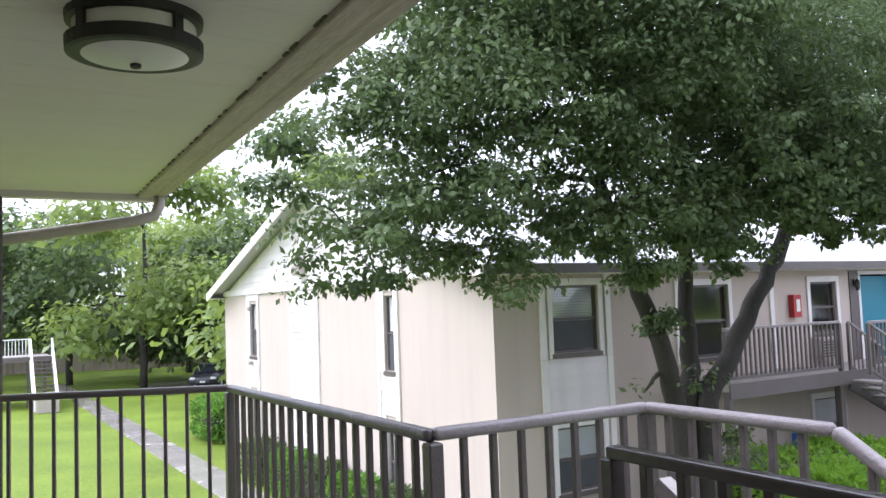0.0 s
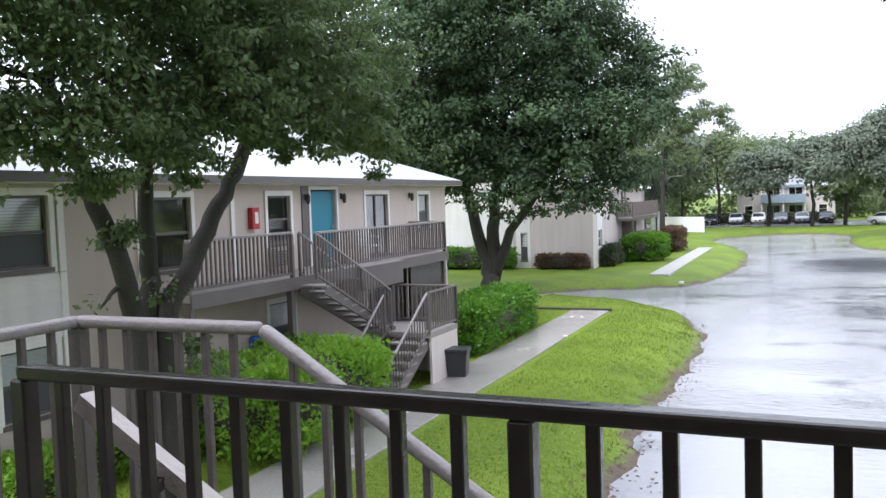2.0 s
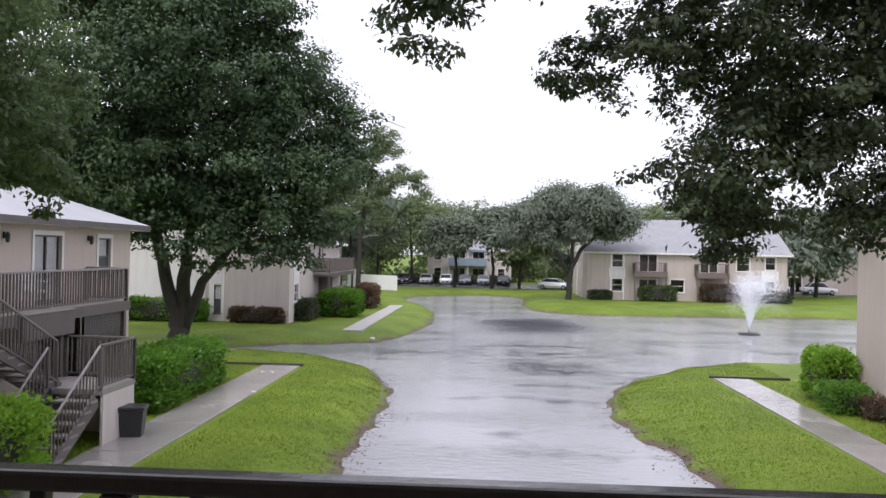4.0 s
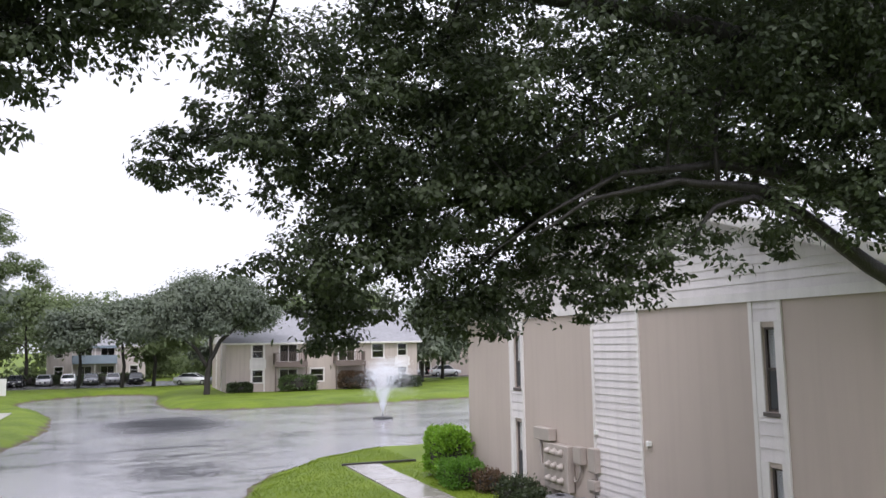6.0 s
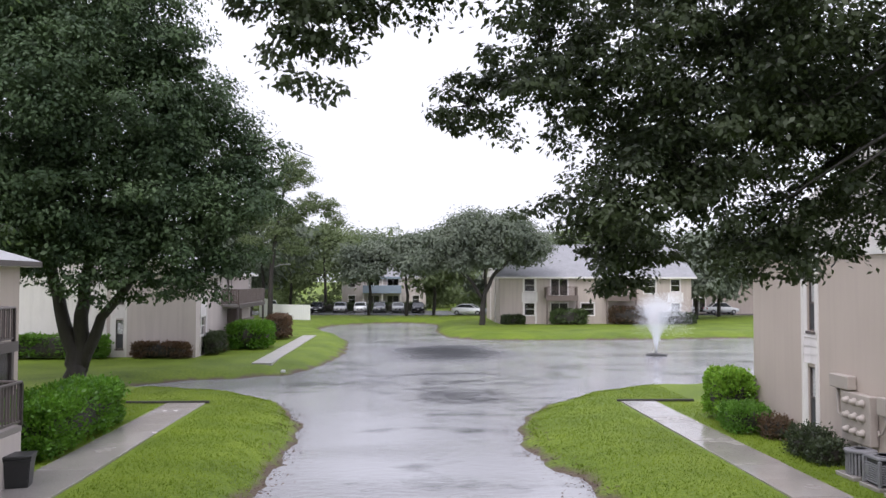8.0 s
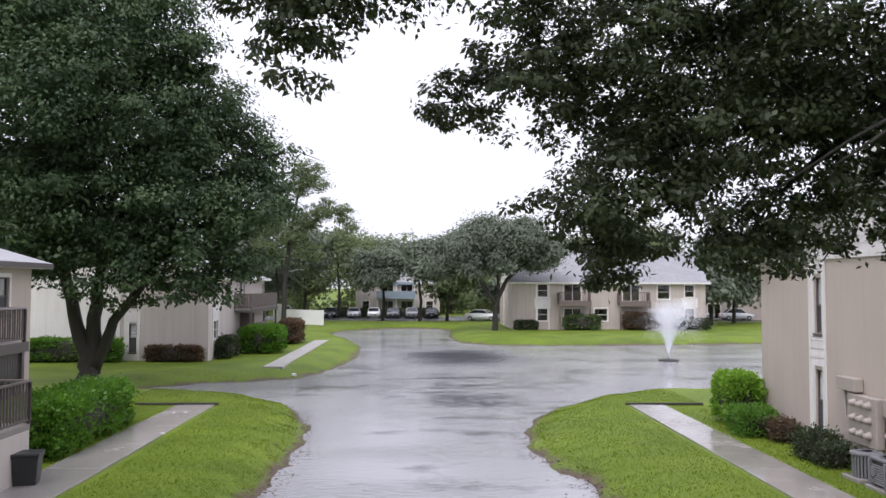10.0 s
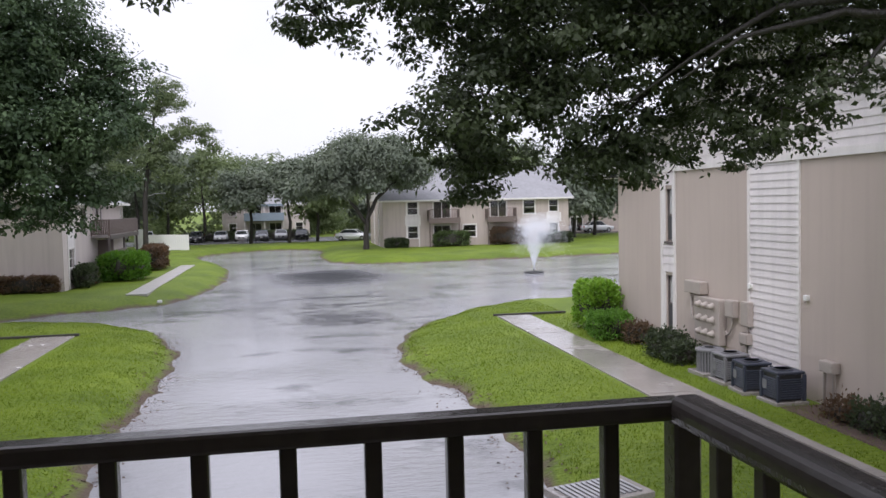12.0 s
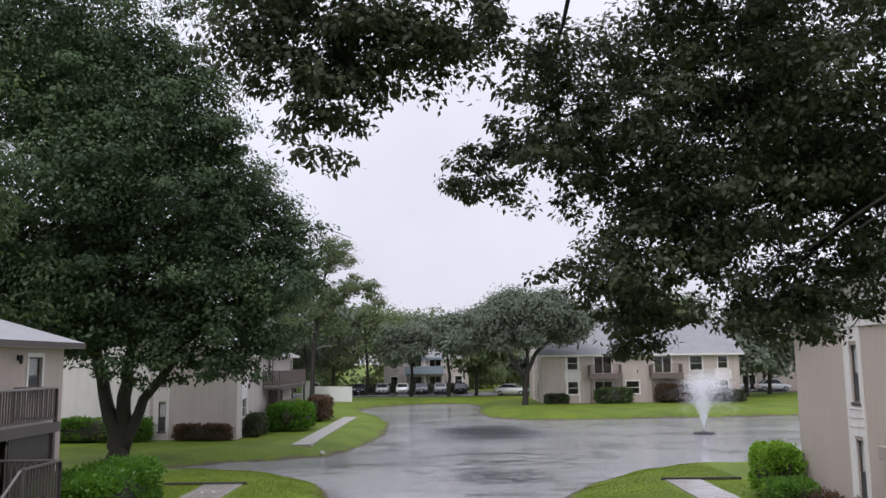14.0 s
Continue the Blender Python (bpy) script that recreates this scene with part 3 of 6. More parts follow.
def tree(name, label, base, stems, lobes, n, leaf, mats, seed, twigs=60, clump=0.42, per=34, shell=0.5, droop=0.3, flat=0.75, category="tree", group="", inner=6, inner_leaf=1.6):
    """stems: lists of (x, y, z, radius) from the ground up; limbs run from their ends to the lobes."""
    g = np.random.default_rng(seed)
    bark, leaves = mats
    t = thing(name, label, category, Matrix.Translation(base), group)
    bx, by, bz = base
    ends = []
    for i, stem in enumerate(stems):
        pts = [Vector((x - bx, y - by, z - bz)) for x, y, z, r in stem]
        rad = [r for *_, r in stem]
        fine, fr = [], []
        for k in range(len(pts) - 1):
            for s in range(4):
                f = s / 4
                fine.append(pts[k].lerp(pts[k + 1], f) + Vector(g.normal(size=3)) * 0.12 * rad[k] * (k + s > 0))
                fr.append(rad[k] * (1 - f) + rad[k + 1] * f)
        fine.append(pts[-1])
        fr.append(rad[-1])
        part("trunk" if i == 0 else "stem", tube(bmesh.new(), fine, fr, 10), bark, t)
        ends += [(q, r) for q, r in zip(fine[len(fine) // 2:], fr[len(fine) // 2:])]
    C = [(x - bx, y - by, z - bz) for x, y, z, r in lobes]
    R = [r for *_, r in lobes]
    cc = leaf_cloud("crown", C, R, n, leaf, leaves, t, seed, droop, flat, clump, per, shell)
    leaf_cloud("inner_foliage", C, [r * 0.66 for r in R], n // inner, leaf * inner_leaf, leaves, t, seed + 500, droop, flat, clump * 1.3, 12, 0.25)
    for c, r in zip(C, R):
        q, qr = min(ends, key=lambda e: (e[0] - Vector(c)).length)
        pts = bend(q, c, g)
        r0 = min(qr * 0.6, 0.05 + 0.035 * r + 0.006 * (Vector(c) - q).length)
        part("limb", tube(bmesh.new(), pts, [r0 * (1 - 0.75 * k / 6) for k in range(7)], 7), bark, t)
        ends += [(p, r0 * 0.4) for p in pts[3:]]
    bm = bmesh.new()
    pick = g.choice(len(cc), min(twigs, len(cc)), replace=False)
    spots = np.array([e[0] for e in ends])
    for k in pick:
        c = cc[k]
        j = int(np.argmin(np.linalg.norm(spots - c, axis=1)))
        pts = bend(spots[j], c, g, 0.08, 4)
        r0 = max(0.010, min(0.03, ends[j][1] * 0.5))
        tube(bm, pts, [r0, r0 * 0.8, r0 * 0.6, r0 * 0.45, r0 * 0.25], 4, False)
    tagged(part("twig_growth", bm, bark, t), kind="stuff")
    return t


# the oak before the first building
tree("oak_tree", "spreading oak with several trunks beside the tan building", (-9.3, 8.85, 0),
     [[(-9.3, 8.85, -0.1, 0.34), (-9.35, 8.75, 1.6, 0.2), (-9.3, 8.70, 2.9, 0.16), (-9.2, 8.25, 3.9, 0.14), (-9.25, 7.90, 4.8, 0.125), (-9.0, 7.05, 6.2, 0.09)],
      [(-9.2, 9.05, -0.1, 0.26), (-9.2, 9.15, 1.8, 0.2), (-9.25, 9.30, 2.9, 0.17), (-9.3, 10.05, 3.7, 0.16), (-9.25, 10.65, 4.5, 0.14), (-9.3, 11.35, 5.3, 0.13), (-9.0, 12.35, 7.5, 0.09)],
      [(-9.45, 8.95, -0.1, 0.2), (-9.45, 9.00, 2.4, 0.16), (-9.45, 9.15, 3.3, 0.15), (-9.3, 9.00, 4.5, 0.12), (-9.0, 8.75, 7.0, 0.08)]],
     [(-8.7, 3.0, 5.4, 1.0), (-8.6, 4.1, 6.1, 1.4), (-8.3, 5.1, 7.1, 1.6), (-8.7, 3.3, 7.0, 1.1), (-8.1, 6.8, 7.5, 1.9), (-8.5, 6.1, 5.9, 1.0),
      (-8.1, 8.6, 6.3, 1.6), (-7.8, 9.5, 8.0, 2.1), (-8.2, 4.6, 8.4, 1.7), (-7.5, 6.9, 9.2, 2.0), (-8.5, 4.5, 5.1, 0.6), (-8.0, 10.7, 6.4, 1.1), (-8.7, 2.4, 5.7, 0.6),
      (-8.6, 12.2, 7.2, 1.5), (-9.6, 8.8, 9.6, 2.2), (-9.9, 5.6, 8.8, 1.8), (-9.2, 12.6, 9.2, 1.8), (-10.2, 10.4, 8.2, 1.6),
      (-8.2, 5.7, 5.5, 0.6), (-7.6, 6.4, 5.4, 0.6), (-7.2, 7.5, 5.5, 0.6), (-6.9, 9.1, 5.6, 0.65), (-6.6, 9.9, 5.5, 0.45), (-8.2, 4.9, 5.1, 0.5), (-8.5, 4.1, 5.0, 0.4), (-8.7, 3.2, 5.0, 0.4), (-6.9, 8.8, 6.5, 1.1), (-8.1, 8.8, 5.9, 0.9), (-7.3, 10.1, 5.7, 0.7), (-6.5, 11.2, 5.4, 0.6), (-5.9, 12.1, 5.1, 0.4), (-6.8, 10.9, 6.4, 1.2), (-7.8, 9.6, 6.7, 1.3), (-8.1, 8.3, 5.0, 0.5), (-9.05, 8.9, 3.2, 0.4), (-8.9, 9.2, 2.4, 0.42), (-9.2, 8.3, 4.2, 0.42), (-8.85, 9.5, 1.9, 0.4), (-9.3, 8.0, 3.1, 0.3),
      (-8.5, 6.2, 5.4, 0.5), (-8.1, 6.6, 5.1, 0.5), (-7.9, 7.3, 5.2, 0.7), (-7.6, 7.8, 5.3, 0.6), (-7.1, 8.8, 5.5, 0.6), (-6.6, 9.7, 5.6, 0.7), (-6.2, 10.5, 5.7, 0.7), (-7.3, 8.0, 6.1, 0.9), (-6.6, 9.1, 6.3, 0.9), (-7.6, 6.8, 6.0, 0.8), (-8.1, 4.5, 4.9, 0.5)],
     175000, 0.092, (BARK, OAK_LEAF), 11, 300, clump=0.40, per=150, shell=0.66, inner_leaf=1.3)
# the oak by the inlet
tree("oak_tree", "tall dense oak with forked trunk at the water inlet", (-14.4, 37.4, -0.1),
     [[(-14.4, 37.4, -0.3, 0.55), (-14.4, 37.4, 0.9, 0.42), (-14.9, 37.3, 2.6, 0.3), (-15.5, 37.2, 5.2, 0.24), (-15.8, 37, 9, 0.15)],
      [(-14.3, 37.4, 0.5, 0.4), (-14.2, 37.3, 2.4, 0.32), (-13.9, 37.2, 5.0, 0.24), (-13.2, 37, 10, 0.14)],
      [(-9.5, 37.8, 9.4, 0.06), (-7.0, 37.6, 10.3, 0.04), (-5.2, 37.5, 10.7, 0.022), (-3.9, 37.5, 10.2, 0.01)], [(-7.0, 37.6, 10.3, 0.025), (-5.4, 37.4, 11.4, 0.008)],
      [(-14.2, 37.4, 0.6, 0.3), (-13.2, 37.2, 2.9, 0.22), (-11.9, 37.0, 4.6, 0.18), (-10.3, 37, 7, 0.1)]],
     [(-12.8, 36.2, 12.4, 4.6), (-9.1, 38.3, 12.8, 2.1), (-14.5, 35.2, 8.2, 3.4), (-10.6, 36.7, 8.4, 3.4), (-7.4, 38.1, 10.0, 1.7), (-11.5, 35.9, 6.2, 1.7),
      (-16.6, 34.6, 12.7, 5.0), (-18.4, 35.7, 8.2, 4.0), (-14.4, 36, 15.8, 4.8), (-12.2, 36.5, 17.0, 2.6), (-18.5, 36, 17.5, 4.6), (-15.6, 36.5, 20.6, 3.6), (-19.5, 36, 20, 5.0), (-10.2, 37, 14.6, 2.0), (-12.9, 37, 18.6, 2.1), (-6.6, 37.4, 8.8, 1.6), (-20.5, 37.5, 9.5, 3.6), (-17, 39, 8, 3.6), (-10.5, 39, 11, 3.5),
      (-9.2, 36.1, 5.0, 1.8), (-7.6, 37.0, 5.7, 1.6), (-11.0, 35.6, 4.8, 1.6), (-12.7, 35.0, 5.1, 1.8), (-14.5, 34.3, 5.8, 2.1), (-9.8, 35.8, 7.1, 2.9), (-7.5, 36.3, 8.1, 2.1)],
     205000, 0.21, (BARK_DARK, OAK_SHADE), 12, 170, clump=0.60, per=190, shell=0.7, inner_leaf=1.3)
# the oak that reaches over the near bank
tree("oak_tree", "dark oak with long arching limbs beside the stucco building", (9.4, 4.4, 0),
     [[(9.4, 4.4, -0.1, 0.42), (9.5, 4.5, 2.2, 0.34), (9.4, 4.7, 4.4, 0.3), (9.2, 5.3, 5.6, 0.27), (9.0, 6.4, 7.6, 0.2), (8.6, 7.0, 9.6, 0.12)],
      [(9.25, 5.1, 5.2, 0.2), (9.0, 6.9, 6.1, 0.17), (8.4, 8.2, 6.9, 0.13), (7.0, 8.6, 7.2, 0.09), (5.6, 8.4, 6.4, 0.06), (4.6, 8.4, 5.6, 0.035)],
      [(9.2, 5.5, 5.7, 0.2), (7.6, 6.2, 7.6, 0.14), (5.0, 7.0, 8.2, 0.10), (2.4, 7.0, 8.2, 0.06), (0.4, 6.5, 7.9, 0.03)],
      [(9.0, 6.9, 6.2, 0.09), (8.0, 7.6, 6.4, 0.07), (6.6, 8.0, 6.0, 0.05), (5.4, 8.2, 5.9, 0.03)],
      [(8.4, 5.8, 5.8, 0.079), (7.4, 6.2, 6.2, 0.066), (6.4, 6.6, 6.4, 0.050), (5.4, 6.9, 6.3, 0.033), (4.7, 7.2, 5.9, 0.020), (4.0, 7.4, 5.4, 0.008)],
      [(8.4, 5.9, 4.9, 0.099), (7.4, 6.2, 5.7, 0.079), (6.7, 6.3, 6.1, 0.059), (5.9, 6.6, 6.2, 0.040), (5.0, 6.9, 6.0, 0.023), (4.4, 7.0, 5.6, 0.010)],
      [(7.1, 6.1, 5.8, 0.046), (6.6, 6.3, 6.0, 0.040), (6.2, 6.4, 5.9, 0.030), (6.0, 6.5, 5.6, 0.013)],
      [(7.0, 6.5, 7.3, 0.046), (5.9, 6.9, 7.2, 0.033), (5.1, 7.2, 6.8, 0.023), (4.3, 7.4, 6.3, 0.010)]],
     [(-0.6, 6.8, 7.0, 0.65), (-1.2, 6.6, 7.4, 0.5), (-0.55, 6.7, 6.3, 0.32), (0.1, 6.8, 7.4, 0.65), (-0.9, 6.6, 8.2, 0.7), (1.6, 8.0, 6.7, 0.85), (0.95, 8.1, 6.4, 0.35), (1.1, 7.3, 7.5, 0.75),
      (2.8, 8.5, 5.6, 1.05), (2.75, 8.8, 4.7, 0.45), (3.7, 8.1, 6.7, 1.5), (4.2, 8.2, 5.0, 0.65), (3.2, 8.4, 5.5, 0.9), (5.2, 7.6, 7.5, 1.7), (5.9, 8.3, 5.5, 0.75), (6.8, 6.5, 7.6, 1.6),
      (4.6, 8.5, 4.85, 0.45), (6.9, 6.3, 5.7, 0.42), (7.3, 6.0, 6.4, 0.7), (6.9, 6.9, 6.4, 0.7), (6.8, 7.7, 6.1, 0.7), (7.4, 5.6, 7.4, 1.2), (7.3, 4.8, 8.0, 1.3), (6.4, 5.9, 9.4, 1.9),
      (3.6, 7.0, 9.1, 1.5), (8.4, 8.6, 8.2, 1.6), (9.6, 8.0, 9.6, 2.0), (1.4, 6.5, 9.2, 1.0), (7.6, 9.4, 6.8, 0.8), (8.6, 10.4, 7.4, 1.1),
      (4.7, 8.6, 5.2, 0.75), (5.4, 8.2, 5.1, 0.6), (5.8, 7.5, 5.4, 0.55), (6.0, 6.7, 5.5, 0.4), (5.1, 8.3, 6.1, 1.0), (6.1, 7.6, 6.3, 0.9), (4.2, 8.8, 4.75, 0.45), (5.0, 8.5, 4.75, 0.35),
      (2.8, 8.7, 7.7, 0.9), (4.0, 9.1, 7.1, 1.2), (4.9, 8.9, 8.2, 0.8), (1.6, 7.9, 7.6, 0.6), (2.1, 8.0, 7.0, 0.55), (2.8, 7.6, 7.8, 0.7), (3.6, 8.9, 6.2, 0.9), (2.6, 8.6, 6.6, 0.8), (5.4, 9.1, 6.8, 1.1), (3.8, 7.8, 7.9, 1.0),
      (2.55, 8.7, 4.65, 0.32), (2.5, 8.7, 5.1, 0.5), (2.85, 8.7, 4.9, 0.5), (2.75, 8.6, 5.5, 0.6),
      (7.1, 5.3, 5.75, 0.4), (7.5, 5.2, 5.9, 0.45), (6.9, 5.4, 5.5, 0.32), (7.4, 5.2, 5.45, 0.3), (7.9, 5.4, 6.1, 0.5), (7.0, 5.3, 5.95, 0.5), (7.6, 5.6, 5.65, 0.42), (7.2, 5.6, 6.3, 0.5), (7.6, 5.2, 6.4, 0.5), (6.6, 5.5, 5.7, 0.4),
      (-0.6, 6.8, 7.1, 0.6), (-0.2, 6.7, 7.5, 0.7), (-1.1, 6.6, 7.6, 0.6), (-0.8, 6.6, 8.2, 0.7), (0.1, 6.8, 7.4, 0.6), (0.5, 7.0, 7.9, 0.7), (-0.3, 6.7, 8.0, 0.7), (0.4, 7.0, 8.6, 0.8)],
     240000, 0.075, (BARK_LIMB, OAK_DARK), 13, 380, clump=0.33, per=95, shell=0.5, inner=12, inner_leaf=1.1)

# dead leaves and mud crumbs along the waterline
g = np.random.default_rng(15)
n = 60000
x, y = g.uniform(-14, 12, n), g.uniform(7, 42, n)
d = water_distance(x, y)
ok = (d > -0.9) & (d < 0.7) & (g.random(n) < np.exp(-np.abs(d - 0.1) * 3.2)) & (np.abs(x - 0.5) < 9)
x, y = x[ok], y[ok]
z = np.maximum(ground_z(x, y), WATER_Z) + 0.012
a, k = g.uniform(0, 6.283, len(x)), g.uniform(0.02, 0.06, len(x))
c, s2 = np.cos(a) * k, np.sin(a) * k
tilt = g.normal(0, 0.012, (4, len(x)))
v = np.stack([np.stack([x + c, y + s2, z + tilt[0]], -1), np.stack([x - s2 * 0.5, y + c * 0.5, z + tilt[1]], -1), np.stack([x - c, y - s2, z + tilt[2]], -1), np.stack([x + s2 * 0.5, y - c * 0.5, z + tilt[3]], -1)], 1).reshape(-1, 3)
tagged(new("leaf_litter", raw_mesh("leaf_litter", v, np.arange(len(v)), 4, MULCH)), "brown dead leaves washed up along the waterline", "leaf litter", kind="stuff")

# ---------------- buildings ----------------
def wall_boxes(bm, axis, at, thick, u0, u1, z0, z1, holes):
    """A wall along x (axis 'x', front face at y = at, thickness behind) or along y (front face at x = at), with holes (u0, u1, z0, z1)."""
    us = sorted({u0, u1, *(min(max(h[k], u0), u1) for h in holes for k in (0, 1))})
    zs = sorted({z0, z1, *(min(max(h[k], z0), z1) for h in holes for k in (2, 3))})
    for a, b in zip(us, us[1:]):
        for c, d in zip(zs, zs[1:]):
            if not any(h[0] < (a + b) / 2 < h[1] and h[2] < (c + d) / 2 < h[3] for h in holes):
                runs(bm, axis, at, thick, a, b, c, d)
    bmesh.ops.remove_doubles(bm, verts=bm.verts[:], dist=0.0005)
    bm.verts.index_update()
    twice = {}
    for f in bm.faces:
        twice.setdefault(frozenset(v.index for v in f.verts), []).append(f)
    bmesh.ops.delete(bm, geom=[f for fs in twice.values() if len(fs) > 1 for f in fs], context="FACES_ONLY")
    return bm


def runs(bm, axis, at, thick, a, b, c, d):
    if axis == "x":
        box(bm, a, b, at, at + thick, c, d)
    else:
        box(bm, at - thick, at, a, b, c, d)


def facing(axis, at, u, out, z):
    """A point on a facade: u along it, out metres in front of it."""
    return (u, at - out, z) if axis == "x" else (at + out, u, z)


def slab(bm, axis, at, u0, u1, o0, o1, z0, z1):
    a, b = facing(axis, at, u0, o0, z0), facing(axis, at, u1, o1, z1)
    return box(bm, min(a[0], b[0]), max(a[0], b[0]), min(a[1], b[1]), max(a[1], b[1]), z0, z1)


def window(house, axis, at, u0, u1, z0, z1, blind=0.5, bars="h", frame_mat=None, sill=True):
    """A sash window in an opening: frame, meeting rail, panes, blind and sill."""
    fm = frame_mat or STEEL
    bm = bmesh.new()
    f = 0.045
    for a, b, c, d in ((u0, u0 + f, z0, z1), (u1 - f, u1, z0, z1), (u0 + f, u1 - f, z0, z0 + f), (u0 + f, u1 - f, z1 - f, z1)):
        slab(bm, axis, at, a, b, -0.10, -0.05, c, d)
    mid = (z0 + z1) / 2
    um = (u0 + u1) / 2
    if bars == "h":
        slab(bm, axis, at, u0 + f, u1 - f, -0.10, -0.04, mid - 0.025, mid + 0.025)
    else:
        slab(bm, axis, at, um - 0.03, um + 0.03, -0.10, -0.04, z0 + f, z1 - f)
    w = part("window", bm, fm, house)
    halves = ((u0 + f, u1 - f, z0 + f, mid - 0.025), (u0 + f, u1 - f, mid + 0.025, z1 - f)) if bars == "h" else ((u0 + f, um - 0.03, z0 + f, z1 - f), (um + 0.03, u1 - f, z0 + f, z1 - f))
    for a, b, c, d in halves:
        part("pane", slab(bmesh.new(), axis, at, a, b, -0.082, -0.076, c, d), glass, w).visible_shadow = False
    if blind:
        bm = bmesh.new()
        z = z1 - f
        while z > z1 - f - (z1 - z0) * blind:
            slab(bm, axis, at, u0 + f, u1 - f, -0.115, -0.103, z - 0.048, z - 0.002)
            z -= 0.05
        part("blind", bm, BLIND, w, "white slatted blind")
    if bars == "h" and blind:
        part("insect_screen", slab(bmesh.new(), axis, at, u0 + f + 0.01, u1 - f - 0.01, -0.07, -0.066, z0 + f + 0.01, mid - 0.03), SCREEN, w, "grey insect screen over the lower sash")
    if sill:
        part("sill", slab(bmesh.new(), axis, at, u0 - 0.04, u1 + 0.04, -0.05, 0.05, z0 - 0.08, z0 - 0.004), fm, w)
    return w


def boards(house, axis, at, u0, u1, z0, z1, pitch=0.2, near=True, top=None):
    """Lap siding, each board proud at its foot; top(z) may narrow the run to (u0, u1)."""
    z = z0
    bm = bmesh.new()
    while z < z1 - 0.02:
        h = min(pitch, z1 - z)
        a, b = (u0, u1) if top is None else top(z + h)
        if b - a < 0.3:
            break
        one = bmesh.new() if near else bm
        q = [facing(axis, at, u, o, zz) for u, o, zz in ((a, 0.004, z), (b, 0.004, z), (b, 0.034, z), (a, 0.034, z), (a, 0.004, z + h), (b, 0.004, z + h), (b, 0.014, z + h), (a, 0.014, z + h))]
        v = [one.verts.new(p) for p in q]
        for f in ((3, 2, 1, 0), (4, 5, 6, 7), (0, 1, 5, 4), (1, 2, 6, 5), (2, 3, 7, 6), (3, 0, 4, 7)):
            one.faces.new([v[i] for i in f])
        if near:
            bmesh.ops.recalc_face_normals(one, faces=one.faces[:])
            part("siding_board", one, SIDING, house)
        z += h
    if not near:
        bmesh.ops.recalc_face_normals(bm, faces=bm.faces[:])
        part("siding", bm, SIDING, house)
    else:
        bm.free()


def trim(house, axis, at, u0, u1, z0, z1, out=0.045, mat=None):
    part("trim", slab(bmesh.new(), axis, at, u0, u1, 0.003, out, z0, z1), mat or WHITE, house)


def railing(name, label, a, b, height=1.05, spacing=0.145, mat=RAIL, group="", top=(0.09, 0.055), pk=0.036, ends=(True, True), post=0.085, foot=0.09, lift=0.0, parent=None, top_mat=None, rounding=0.22, stops=()):
    """A picket railing whose foot runs from a to b, level or down a stair."""
    a, b = Vector(a), Vector(b)
    r = parent or thing(name, label, "railing", group=group)
    hv = Vector((0, 0, height))
    flat = Vector((b.x - a.x, b.y - a.y, 0))
    turn = math.atan2(flat.y, flat.x)
    bm = beam(bmesh.new(), a + hv - Vector((0, 0, top[1] / 2)), b + hv - Vector((0, 0, top[1] / 2)), *top)
    bmesh.ops.bevel(bm, geom=bm.edges[:], offset=min(top) * rounding, segments=2 if rounding < 0.3 else 4, affect="EDGES", profile=0.5)
    part("top_rail", bm, top_mat or mat, r)
    part("bottom_rail", beam(bmesh.new(), a + Vector((0, 0, foot)), b + Vector((0, 0, foot)), 0.045, 0.05), mat, r)
    me = put_mesh("picket", rbox(-pk / 2, pk / 2, -pk / 2, pk / 2, 0, height - top[1] - foot + 0.01, 0.003), mat)
    # stops: lengths along the run at which posts divide it into bays
    marks = [0.0, *stops, flat.length]
    for u0, u1 in zip(marks, marks[1:]):
        n = max(1, round((u1 - u0) / spacing))
        along = [u0 + (u1 - u0) * i / n for i in range(1, n)]
        for u in along:
            p = a.lerp(b, u / flat.length)
            share("picket", me, r, Matrix.Translation(p + Vector((0, 0, foot))) @ Matrix.Rotation(turn, 4, "Z"))
    pm = put_mesh("post", rbox(-post / 2, post / 2, -post / 2, post / 2, -lift, height - top[1], 0.006), mat)
    for e, p in zip((*ends, *(True for _ in stops)), (a, b, *(a.lerp(b, u / flat.length) for u in stops))):
        if e:
            share("post", pm, r, Matrix.Translation(p) @ Matrix.Rotation(turn, 4, "Z"))
    return r


